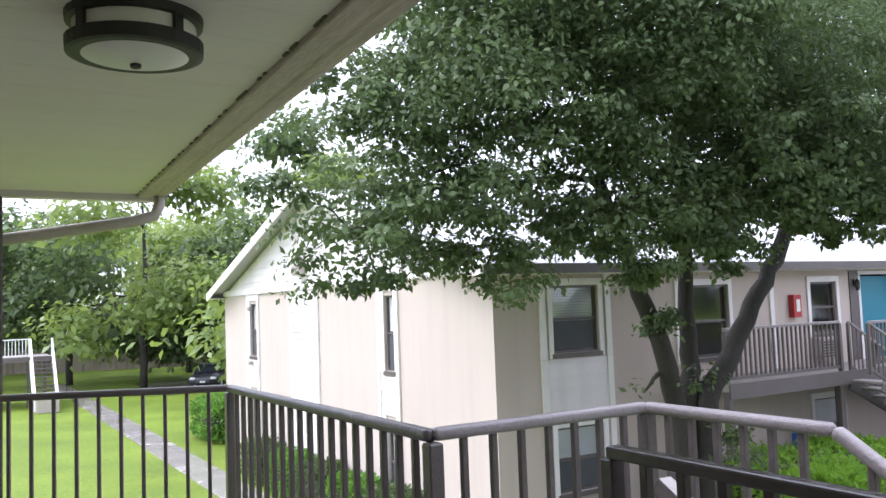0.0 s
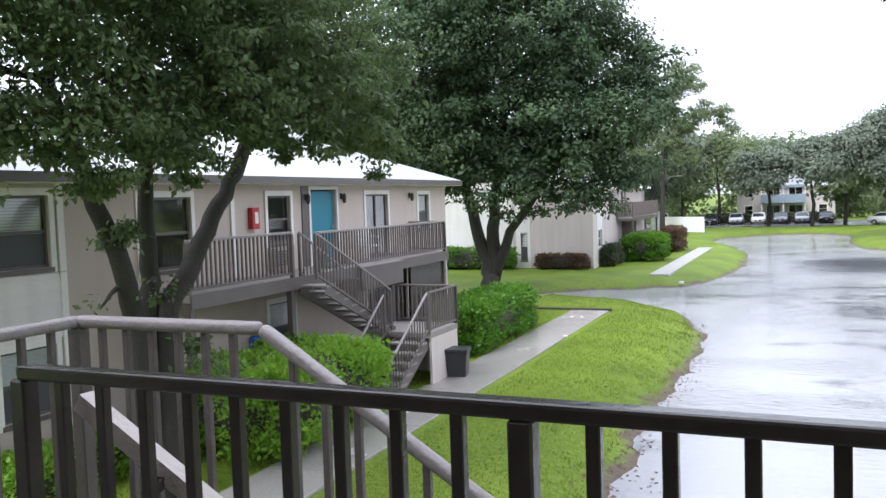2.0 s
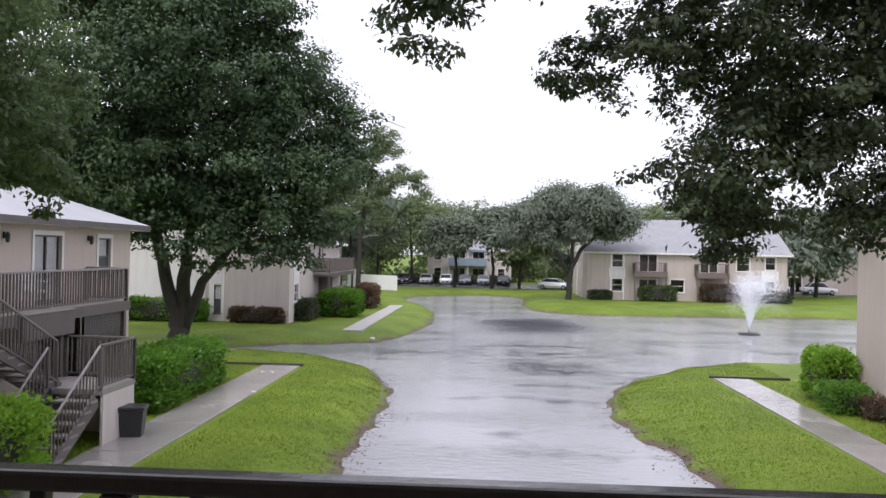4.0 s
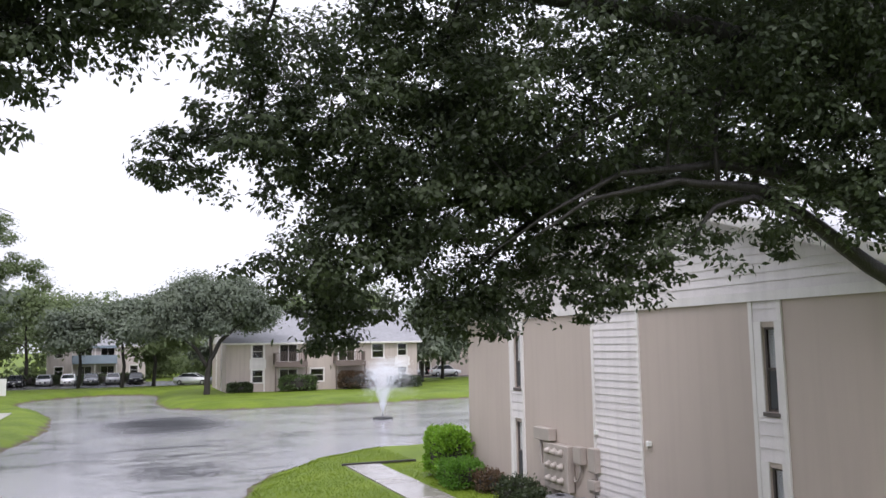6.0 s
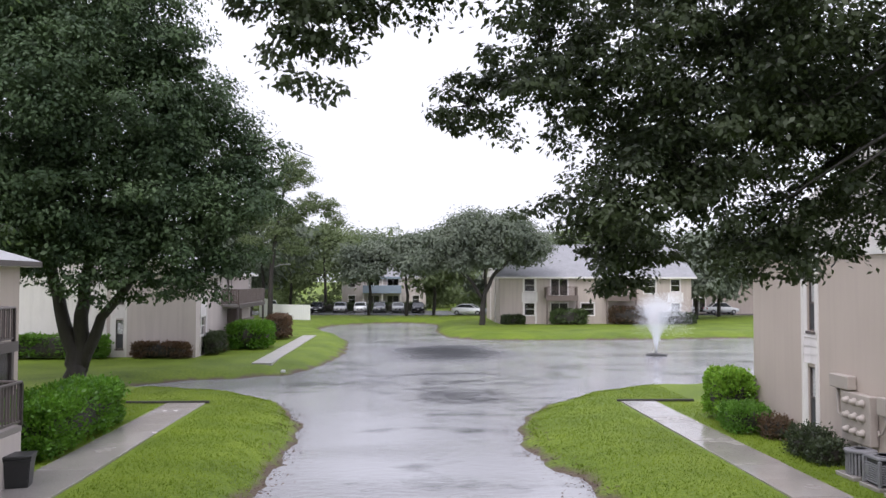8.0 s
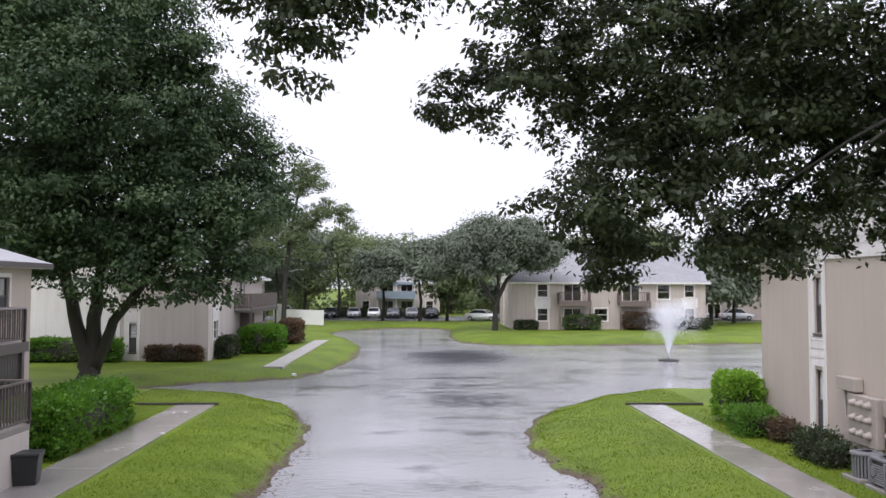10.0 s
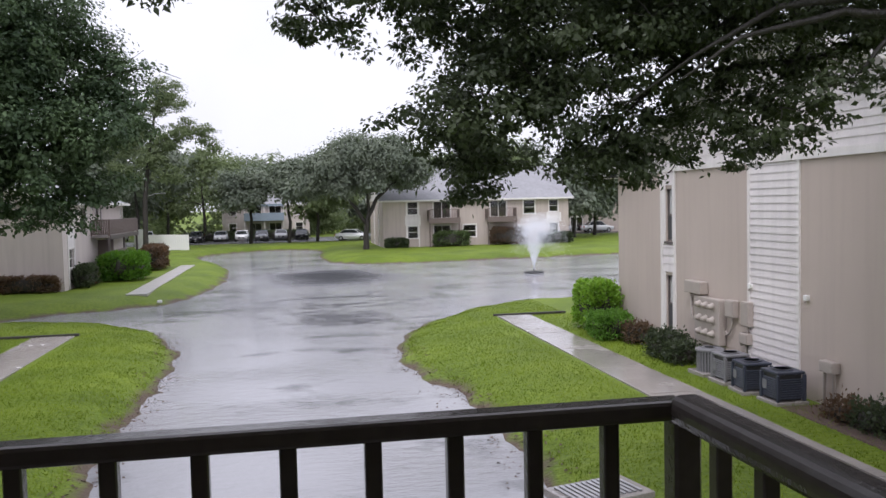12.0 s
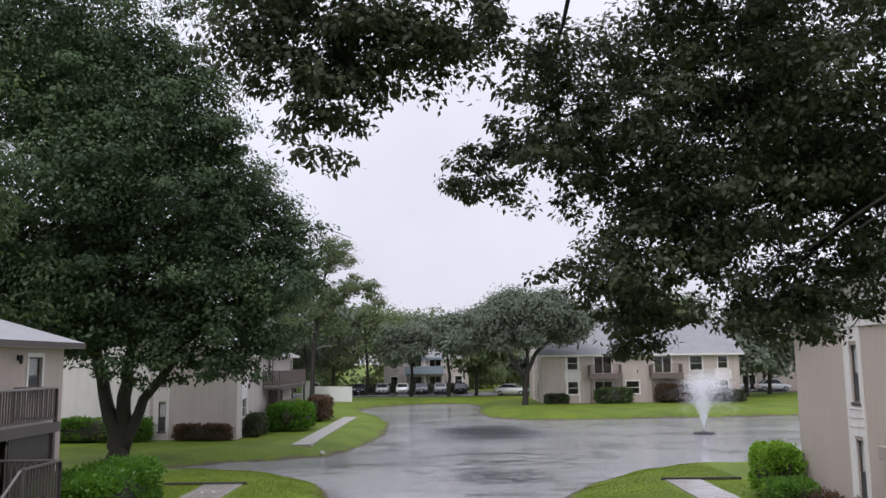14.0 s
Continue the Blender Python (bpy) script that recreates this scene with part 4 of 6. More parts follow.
def gable_house(name, label, m, width, length, strips, side, eave=5.1, slope=0.29, near=True, stucco=None, side_open=(), gable_open=(), overhang=0.45, group=""):
    """A two-storey block. Its gable face runs along -x from the corner at the origin and looks to -y; its long side looks to +x."""
    h = thing(name, label, "apartment building", m, group)
    st = stucco or STUCCO
    ridge = eave + slope * width / 2
    holes_g, holes_s = list(gable_open), list(side_open)
    for u, w, kind in strips:
        if kind == "slit":
            holes_g += [(u - w / 2 + 0.2, u + w / 2 - 0.1, 3.2, 4.75), (u - w / 2 + 0.2, u + w / 2 - 0.1, 0.5, 2.2)]
    part("gable_wall", wall_boxes(bmesh.new(), "x", 0, 0.2, -width, 0, -0.2, eave, holes_g), st, h)
    part("side_wall", wall_boxes(bmesh.new(), "y", 0, 0.2, 0.2, length, -0.2, eave, holes_s), st, h)
    bm = bmesh.new()
    box(bm, -width, -width + 0.2, 0.2, length, -0.2, eave)
    part("side_wall", bm, st, h)
    bm = box(bmesh.new(), -width + 0.2, -0.2, length - 0.2, length, -0.2, eave)
    part("back_wall", bm, st, h)
    bm = box(bmesh.new(), -width + 0.2, -0.2, 0.2, length - 0.2, 2.65, 2.85)
    part("upper_floor", bm, DARKROOM, h)
    bm = box(bmesh.new(), -width + 0.2, -0.2, 2.2, 2.3, 0, eave)
    box(bm, -2.6, -2.5, 2.3, length - 0.2, 0, eave)
    part("inner_wall", bm, DARKROOM, h)
    # gables
    for y0, y1 in ((0.0, 0.18), (length - 0.18, length)):
        bm = bmesh.new()
        v = [bm.verts.new(p) for y in (y0, y1) for p in ((-width, y, eave), (0, y, eave), (-width / 2, y, ridge))]
        for f in ((0, 1, 2), (5, 4, 3), (0, 3, 4, 1), (1, 4, 5, 2), (2, 5, 3, 0)):
            bm.faces.new([v[i] for i in f])
        part("gable", bm, SIDING, h)
    boards(h, "x", 0, -width, 0, eave + 0.12, ridge, 0.175 if near else 0.3, near, lambda z: (-width / 2 - (ridge - z) / slope, -width / 2 + (ridge - z) / slope))
    part("frieze_board", slab(bmesh.new(), "x", 0, -width, 0, 0.003, 0.06, eave - 0.06, eave + 0.12), WHITE, h)
    # roof
    k = overhang
    for s in (-1, 1):
        bm = bmesh.new()
        ex = 0 + k if s > 0 else -width - k
        ez = eave - k * slope + 0.06
        quad = [(ex, -k, ez), (ex, length + k, ez), (-width / 2, length + k, ridge + 0.06), (-width / 2, -k, ridge + 0.06)]
        v = [bm.verts.new((x, y, z + dz)) for dz in (0, 0.12) for x, y, z in quad]
        for f in ((0, 1, 2, 3), (7, 6, 5, 4), (0, 4, 5, 1), (1, 5, 6, 2), (2, 6, 7, 3), (3, 7, 4, 0)):
            bm.faces.new([v[i] for i in f])
        bmesh.ops.recalc_face_normals(bm, faces=bm.faces[:])
        part("roof", bm, ROOF if near else ROOF_FAR, h)
        part("fascia", box(bmesh.new(), ex - (0.02 if s > 0 else 0.03), ex + (0.03 if s > 0 else 0.02), -k, length + k, ez - 0.05, ez + 0.115), WHITE if not near else RAIL_MID, h)
        part("barge_board", beam(bmesh.new(), (ex, -k - 0.02, ez), (-width / 2, -k - 0.02, ridge + 0.06), 0.04, 0.24), WHITE, h)
        part("soffit", box(bmesh.new(), min(ex, 0 if s > 0 else -width), max(ex, 0 if s > 0 else -width), -k, length + k, ez - 0.06, ez - 0.03), SOFFIT, h)
    # strips of the gable face
    for u, w, kind in strips:
        a, b = u - w / 2, u + w / 2
        for e0, e1 in ((a - 0.1, a), (b, b + 0.1)):
            trim(h, "x", 0, e0, e1, 0.0, eave - 0.064)
        if kind == "pale":
            part("panel", slab(bmesh.new(), "x", 0, a, b, 0.003, 0.02, 0.0, eave - 0.07), WHITE, h, "smooth white painted panel")
        elif kind == "siding":
            boards(h, "x", 0, a, b, 0.1, eave - 0.07, 0.175 if near else 0.3, near)
        else:
            for z0, z1 in ((2.3, 3.1), (4.85, eave - 0.07), (0.0, 0.4)):
                boards(h, "x", 0, a, b, z0, z1, 0.24, False)
            for z0, z1 in ((3.2, 4.75), (0.5, 2.2)):
                trim(h, "x", 0, a, a + 0.2, z0 - 0.1, z1 + 0.1, 0.03)
                trim(h, "x", 0, b - 0.1, b, z0 - 0.1, z1 + 0.1, 0.03)
                window(h, "x", 0, a + 0.2, b - 0.1, z0, z1, 0.45, frame_mat=RAIL_GREY)
    # openings of the long side
    for kind, u0, u1, z0, z1 in side:
        if kind in ("window", "slider"):
            window(h, "y", 0, u0, u1, z0, z1, (0.47 if near else 0.0) if kind == "window" else (0.93 if near else 0.0), "h" if kind == "window" else "v", frame_mat=RAIL_GREY if near else WHITE)
            for a, b, c, d in ((u0 - 0.1, u0, z0 - 0.085, z1 + 0.12), (u1, u1 + 0.1, z0 - 0.085, z1 + 0.12), (u0, u1, z1, z1 + 0.12)):
                trim(h, "y", 0, a, b, c, d, 0.035)
        elif kind == "panel":
            boards(h, "y", 0, u0, u1, z0, z1, 0.2, near)
            for a, b in ((u0 - 0.13, u0), (u1, u1 + 0.13)):
                trim(h, "y", 0, a, b, z0, z1)
        elif kind == "door":
            d = part("door", slab(bmesh.new(), "y", 0, u0 + 0.04, u1 - 0.04, -0.12, -0.07, z0, z1 - 0.04), TEAL, h, "teal painted flat door")
            part("door_handle", tube(bmesh.new(), [(-0.07, u1 - 0.12, z0 + 0.95), (-0.02, u1 - 0.12, z0 + 0.95)], [0.025, 0.03], 8), STEEL, d)
            for a, b, c, e in ((u0 - 0.08, u0, z0, z1 + 0.08), (u1, u1 + 0.08, z0, z1 + 0.08), (u0, u1, z1, z1 + 0.08)):
                trim(h, "y", 0, a, b, c, e)
        elif kind == "dark":
            window(h, "y", 0, u0, u1, z0, z1, 0.0, "h", frame_mat=RAIL_MID)
            for a, b, c, d in ((u0 - 0.1, u0, z0 - 0.085, z1 + 0.12), (u1, u1 + 0.1, z0 - 0.085, z1 + 0.12), (u0, u1, z1, z1 + 0.12)):
                trim(h, "y", 0, a, b, c, d, 0.035)
        elif kind == "shade_strip":
            # flat dark strip on the wall; the shade of a niche is in its colour
            trim(h, "y", 0, u0, u1, z0, z1, 0.03, RAIL_MID)
        elif kind == "trim":
            trim(h, "y", 0, u0, u1, z0, z1)
    return h


def side_holes(side):
    return [(u0, u1, z0, z1) for k, u0, u1, z0, z1 in side if k in ("window", "slider", "door", "dark")]


# the building with the teal door: corner at (-11.5, 6.83)
Y0 = 6.83
SIDE = [("window", 1.22, 2.27, 3.6, 4.78), ("panel", 1.07, 2.42, 2.42, 3.5), ("trim", 0.94, 1.067, 0.0, 2.41), ("trim", 2.423, 2.55, 0.0, 2.41), ("trim", 0.94, 1.067, 3.51, 4.98), ("trim", 2.423, 2.55, 3.51, 4.98), ("window", 1.22, 2.27, 1.2, 2.32), ("dark", 4.3, 5.7, 3.3, 4.72),
        ("trim", 6.95, 7.07, 2.95, 4.95), ("dark", 8.3, 9.22, 3.6, 4.72), ("shade_strip", 9.72, 10.01, 2.95, 4.95), ("door", 10.1, 11.35, 2.95, 4.86), ("slider", 12.95, 14.3, 2.98, 4.72), ("window", 16.4, 17.2, 3.6, 4.7),
        ("window", 8.2, 9.2, 1.0, 2.2), ("slider", 12.9, 14.3, 0.1, 2.2)]
gable_house("apartment_building", "two-storey tan stucco apartment building with white trim and exterior stairs", Matrix.Translation((-11.5, Y0, 0)), 15.7, 18.6,
            [(-3.85, 0.75, "slit"), (-8.55, 1.7, "siding"), (-12.75, 0.95, "slit")], SIDE, side_open=side_holes(SIDE), group="apartment buildings")
# its twin farther up the water
# paler stucco than its twin, lightened to make up for the oak's shade
gable_house("apartment_building", "two-storey tan stucco apartment building behind the hedges", Matrix.Translation((-12.1, 49.3, 0)), 15.7, 17.5,
            [(-4.5, 0.75, "slit"), (-8.0, 5.4, "pale"), (-13, 0.95, "slit")], SIDE[:11] + SIDE[13:14], side_open=side_holes(SIDE[:11] + SIDE[13:14]), near=False, stucco=STUCCO_PALE, group="apartment buildings", eave=5.0)
# the stucco building with the meters, gable to the canal
RSTRIPS = [(-4.5, 0.64, "slit"), (-9.62, 1.9, "siding"), (-15.0, 0.75, "slit")]
gable_house("apartment_building", "tan stucco apartment building with white lap siding gable", pose(11.6, 7.2, 0, 0, 0, -90), 18.8, 22, RSTRIPS, [], eave=5.3, slope=0.3, group="apartment buildings", overhang=0.4)
# across the pond
FAR = [("panel", 2.45, 3.85, 2.3, 3.3), ("trim", 2.42, 2.55, 3.31, 4.95), ("trim", 3.75, 3.88, 3.31, 4.95), ("trim", 2.42, 2.55, 0.0, 2.29), ("trim", 3.75, 3.88, 0.0, 2.29), ("panel", 18.0, 19.4, 2.3, 3.3), ("window", 2.6, 3.7, 3.4, 4.75), ("window", 2.6, 3.7, 0.9, 2.2), ("slider", 5.4, 7.2, 2.98, 4.75), ("slider", 5.4, 7.2, 0.2, 2.2), ("window", 15.3, 16.6, 3.2, 4.7), ("window", 8.6, 10.0, 0.9, 2.2), ("slider", 11.6, 13.4, 2.98, 4.7), ("window", 18.2, 19.2, 3.4, 4.7), ("window", 18.2, 19.2, 0.9, 2.2)]
gable_house("apartment_building", "pale two-storey apartment building across the pond", pose(10.2, 86, 0, 0, 0, -90), 14, 20.4, [(-4.2, 0.75, "slit"), (-9, 0.75, "slit")], FAR, side_open=side_holes(FAR), near=False, stucco=STUCCO_FAR, eave=5.0, slope=0.5, group="apartment buildings")
REAR = [("window", 1.0, 2.1, 3.4, 4.7), ("window", 1.0, 2.1, 0.9, 2.2), ("slider", 4.0, 5.8, 2.98, 4.75), ("slider", 4.0, 5.8, 0.2, 2.2), ("slider", 7.0, 8.8, 2.98, 4.75), ("slider", 7.0, 8.8, 0.2, 2.2), ("window", 10.9, 12.0, 3.4, 4.7), ("window", 10.9, 12.0, 0.9, 2.2)]
gable_house("apartment_building", "pale two-storey apartment building beyond the parked cars", pose(-9.5, 128, 0, 0, 0, -90), 14, 13, [(-4.2, 0.75, "slit")], REAR, side_open=side_holes(REAR), near=False, stucco=STUCCO_PALE, eave=5.0, slope=0.3, group="apartment buildings")
gable_house("apartment_building", "pale two-storey apartment building far behind trees", pose(34.5, 112, 0, 0, 0, -90), 12, 22, [(-4.2, 0.75, "slit")], FAR[:11], side_open=side_holes(FAR[:11]), near=False, stucco=STUCCO_FAR, eave=5.0, slope=0.4, group="apartment buildings")

# ---------------- decks and stairs ----------------
def deck(name, label, x0, x1, y0, y1, z, posts, mat=DECK):
    d = thing(name, label, "balcony deck")
    part("slab", rbox(x0, x1, y0, y1, z - 0.14, z, 0.01), mat, d)
    part("edge_board", box(bmesh.new(), x1 + 0.002, x1 + 0.045, y0, y1, z - 0.26, z + 0.01), RAIL_GREY, d)
    for x, y in posts:
        part("post", rbox(x - 0.07, x + 0.07, y - 0.07, y + 0.07, -0.1, z - 0.142, 0.008), RAIL_GREY, d)
    return d


def stair(name, label, a, b, width, steps, mat=DECK, stringer=RAIL_GREY):
    """A flight from its top edge a down to its foot b; width to the right of the way down."""
    a, b = Vector(a), Vector(b)
    s = thing(name, label, "stairs")
    flat = Vector((b.x - a.x, b.y - a.y, 0))
    d = flat.normalized()
    right = Vector((d.y, -d.x, 0))
    run, rise = flat.length / steps, (a.z - b.z) / steps
    turn = math.atan2(d.y, d.x)
    me = put_mesh("tread", rbox(-0.02, run + 0.02, -width, 0, -0.05, 0, 0.006), mat)
    for i in range(steps):
        p = a + d * run * i - Vector((0, 0, rise * (i + 1)))
        share("tread", me, s, Matrix.Translation(p) @ Matrix.Rotation(turn, 4, "Z"))
    for off in (-0.03, width + 0.03):
        q = right * off - Vector((0, 0, rise + 0.06))
        part("stringer", beam(bmesh.new(), a + q, b + q + Vector((0, 0, rise)), 0.05, 0.26), stringer, s)
    return s


deck("balcony_deck", "grey concrete balcony deck on posts along the building", -11.49, -10.2, 10.9, 22.5, 2.92, [(-10.3, 11.0), (-10.3, 14.2), (-10.3, 18.9), (-10.3, 22.35)])
GR = "balcony railings"
railing("balcony_railing", "weathered grey picket railing along the balcony", (-10.27, 10.95, 2.92), (-10.27, 14.25, 2.92), 1.0, 0.13, RAIL_GREY, GR, top_mat=RAIL_SHEEN)
railing("balcony_railing", "weathered grey picket railing along the balcony", (-10.27, 15.3, 2.92), (-10.27, 22.45, 2.92), 0.95, 0.13, RAIL_GREY, GR, top_mat=RAIL_SHEEN)
railing("balcony_railing", "weathered grey picket railing at the balcony end", (-11.45, 22.45, 2.92), (-10.27, 22.45, 2.92), 0.95, 0.13, RAIL_GREY, GR, top_mat=RAIL_SHEEN)
stair("staircase", "grey open staircase descending beside the balcony", (-9.5, 14.4, 2.92), (-9.5, 17.5, 1.3), -0.72, 9)
stair("staircase", "grey lower flight down to the lawn", (-9.3, 17.0, 1.3), (-9.3, 15.0, 0.0), -0.9, 7)
d = thing("stair_landing", "grey stair landing with pale side panel", "landing")
part("slab", rbox(-10.2, -8.4, 17.2, 18.9, 1.16, 1.3, 0.01), DECK, d)
part("side_panel", box(bmesh.new(), -8.46, -8.40, 17.25, 18.85, -0.1, 1.158), STUCCO_PALE, d, "pale stucco panel")
part("back_panel", box(bmesh.new(), -10.2, -8.47, 18.8, 18.86, -0.1, 1.158), STUCCO_PALE, d)
for p, q in (((-9.5, 14.0, 2.92), (-9.5, 17.3, 1.35)), ((-10.2, 14.45, 2.92), (-10.2, 17.6, 1.25)), ((-9.32, 16.6, 1.3), (-9.32, 14.9, 0.05)), ((-8.42, 17.1, 1.3), (-8.42, 15.1, 0.0))):
    railing("stair_railing", "weathered grey picket railing down the stairs", p, q, 1.0, 0.14, RAIL_GREY, "stair railings", top=(0.055, 0.05), top_mat=RAIL_SHEEN, pk=0.026, post=0.06, rounding=0.4)
railing("stair_railing", "weathered grey railing round the stair landing", (-8.42, 17.15, 1.3), (-8.42, 18.85, 1.3), 1.0, 0.14, RAIL_GREY, "stair railings")
railing("stair_railing", "weathered grey railing round the stair landing", (-10.1, 18.85, 1.3), (-8.42, 18.85, 1.3), 1.0, 0.14, RAIL_GREY, "stair railings")
deck("balcony_deck", "grey balcony deck on the far building side", -12.09, -10.9, 56, 66, 2.9, [(-11, 56.1), (-11, 61), (-11, 65.9)])
railing("balcony_railing", "brown close-set picket railing of the far balcony", (-10.94, 56.05, 2.9), (-10.94, 65.95, 2.9), 1.05, 0.11, PANEL_BROWN, "far balcony railings", pk=0.075)
railing("balcony_railing", "brown close-set picket railing at the far balcony end", (-12.05, 56.05, 2.9), (-10.98, 56.05, 2.9), 1.05, 0.11, PANEL_BROWN, "far balcony railings", pk=0.075)
solid("patio_screen", rbox(-12.0, -11.0, 57.4, 57.5, -0.1, 2.6, 0.01), PANEL_BROWN, "reddish brown boarded patio screen under the balcony", "patio screen")
solid("patio_screen", rbox(-11.0, -10.9, 57.4, 61.5, -0.1, 1.9, 0.01), PANEL_BROWN, "reddish brown boarded patio screen under the balcony", "patio screen")


# dark boards added to stand for the shaded void below the deck end
for m, w in ((pose(-11.47, 22.3, 0), 1.1), (pose(-10.3, 20.1, 0, 0, 0, 90), 2.2)):
    ps = thing("void_screen", "dark brown boards added for the dark void under the balcony end", "storage screen", m, "storage screens")
    n = round(w / 0.14)
    me = put_mesh("board", rbox(0.003, w / n - 0.003, -0.012, 0.012, 0.02, 2.74, 0.004), RAIL)
    for i in range(n):
        share("board", me, ps, Matrix.Translation((w * i / n, 0, 0)))
    for z in (0.3, 1.4, 2.5):
        part("rail", rbox(0, w, 0.014, 0.05, z, z + 0.09, 0.004), RAIL, ps)


def pond_balcony(x0, x1, y):
    """A shallow boxed balcony on a building across the pond."""
    d = thing("balcony", "brown boxed balcony with picket rails above the pond lawn", "balcony", group="pond balconies")
    part("slab", rbox(x0, x1, y - 1.3, y - 0.002, 2.7, 2.9, 0.01), RAIL_GREY, d)
    part("fascia", box(bmesh.new(), x0 - 0.03, x1 + 0.03, y - 1.36, y - 1.302, 2.45, 3.02), PANEL_BROWN, d, "dark brown fascia")
    for x in (x0 + 0.08, x1 - 0.08):
        part("post", rbox(x - 0.07, x + 0.07, y - 1.28, y - 1.14, -0.1, 2.69, 0.01), PANEL_BROWN, d)
        part("newel", rbox(x - 0.05, x + 0.05, y - 1.30, y - 1.20, 2.9, 3.87, 0.01), PANEL_BROWN, d)
    for x in (x0 + 0.04, x1 - 0.04):
        part("side_screen", rbox(x - 0.03, x + 0.03, y - 1.19, y - 0.01, 2.91, 3.86, 0.005), PANEL_BROWN, d)
    part("top_rail", beam(bmesh.new(), (x0, y - 1.25, 3.9), (x1, y - 1.25, 3.9), 0.09, 0.06), PANEL_BROWN, d)
    n = int((x1 - x0) / 0.2)
    me = put_mesh("picket", rbox(-0.02, 0.02, -0.015, 0.015, 2.9, 3.88, 0.004), PANEL_BROWN)
    for i in range(1, n):
        share("picket", me, d, Matrix.Translation((x0 + (x1 - x0) * i / n, y - 1.25, 0)))


pond_balcony(14.9, 18.2, 86)
pond_balcony(21.2, 24.4, 86)
pc = thing("porch", "two-storey blue-grey boarded porch of the building behind the cars", "porch")
for z0, z1 in ((-0.05, 0.9), (2.55, 3.75), (4.75, 5.1)):
    part("front_panel", rbox(-6.2, -0.3, 126.5, 126.6, z0, z1, 0.01), BLUE_GREY, pc)
part("floor", rbox(-6.2, -0.3, 126.61, 127.99, 2.6, 2.8, 0.01), BLUE_GREY, pc)
for x in (-6.2, -3.3, -0.45):
    part("post", rbox(x, x + 0.15, 126.62, 126.77, 0, 4.74, 0.01), WHITE, pc)

# ---------------- the landing the camera stands on ----------------
DK = 3.02
landing = thing("landing", "concrete upper landing with painted edge", "landing")
part("slab", rbox(-5.9, 1.4, -3.0, 0.62, DK - 0.16, DK, 0.01), DECK, landing)
part("slab", rbox(-2.1, 1.4, 0.622, 0.96, DK - 0.16, DK - 0.002, 0.01), DECK, landing)
part("stair_head", rbox(-2.82, -2.102, 0.622, 1.76, DK - 0.16, DK - 0.002, 0.01), DECK, landing)
for x, y in ((1.3, 0.85), (-2.0, 0.85), (-2.75, 1.68), (-5.4, 0.55), (1.3, -2.9)):
    part("post", rbox(x - 0.06, x + 0.06, y - 0.06, y + 0.06, -0.6, DK - 0.162, 0.008), RAIL, landing)
G2 = "landing railings"
PIPE = dict(top=(0.055, 0.05), rounding=0.42, pk=0.027, post=0.062)
railing("landing_railing", "dark brown painted picket railing, wet on top", (-2.09, 0.9, DK), (1.36, 0.9, DK), 1.035, 0.15, RAIL, G2, top=(0.058, 0.04), pk=0.031, post=0.056, stops=(1.478,))
railing("landing_railing", "dark brown painted picket railing, wet and chipped on top", (1.36, 0.9, DK), (1.36, -2.9, DK), 1.045, 0.145, RAIL, G2, top=(0.075, 0.06), rounding=0.4, pk=0.031, post=0.056, ends=(False, True))
railing("landing_railing", "dark brown painted picket railing along the walkway", (-5.34, 0.63, DK), (-2.757, 0.63, DK), 1.04, 0.135, RAIL_MID, G2, top_mat=RAIL_MID, **PIPE)
railing("landing_railing", "dark brown painted picket railing along the walkway", (-6.2, -1.2, DK), (-5.34, 0.63, DK), 1.04, 0.134, RAIL_MID, G2, top_mat=RAIL_MID, top=(0.05, 0.045), rounding=0.42, pk=0.022, post=0.07, ends=(True, False))
railing("landing_railing", "dark brown painted picket railing at the stair head", (-2.757, 0.63, DK), (-2.757, 1.70, DK), 1.045, 0.14, RAIL_MID, G2, top_mat=RAIL_SHEEN, ends=(False, True), **PIPE)
railing("landing_railing", "dark brown painted picket railing at the stair head", (-2.757, 1.70, DK), (-1.86, 1.70, DK), 1.045, 0.13, RAIL_MID, G2, top_mat=RAIL_SHEEN, ends=(False, False), **PIPE)
railing("stair_railing", "brown painted railing down the near stairs", (-1.86, 1.70, DK), (1.6, 1.70, DK - 2.2), 1.045, 0.13, RAIL_MID, G2, top_mat=RAIL_SHEEN, ends=(False, True), **PIPE)
stair("staircase", "near grey staircase descending from the landing", (-2.0, 1.66, DK), (1.6, 1.66, DK - 2.3), 0.66, 12)
hr = thing("stair_handrail", "pale grey handrail along the near stairs", "handrail")
part("bar", beam(bmesh.new(), (-2.0, 1.02, 3.93), (1.4, 1.02, 1.95), 0.05, 0.055), STUCCO_PALE, hr)
for x in (-1.7, -0.5, 0.7):
    part("bracket", beam(bmesh.new(), (x, 0.94, 3.93 - (x + 2) * 0.582 - 0.05), (x, 1.02, 3.93 - (x + 2) * 0.582 - 0.02), 0.03, 0.03), RAIL, hr)
# roof over the landing, its edge running slightly askew of the walkway
def askew(bm):
    for v in bm.verts:
        if v.co.y > 0:
            v.co.y -= 0.047 * (v.co.x + 2.2)
    return bm


bm = bmesh.new()
x = -6.7
while x < 3.2:
    box(bm, x + 0.001, x + 0.299, -3.4, 0.12, 5.45, 5.475)
    x += 0.3
box(bm, -6.7, 3.3, -3.4, 0.12, 5.476, 5.62)
solid("ceiling", askew(bm), SOFFIT, "cream boarded soffit over the landing", "ceiling", kind="structure")
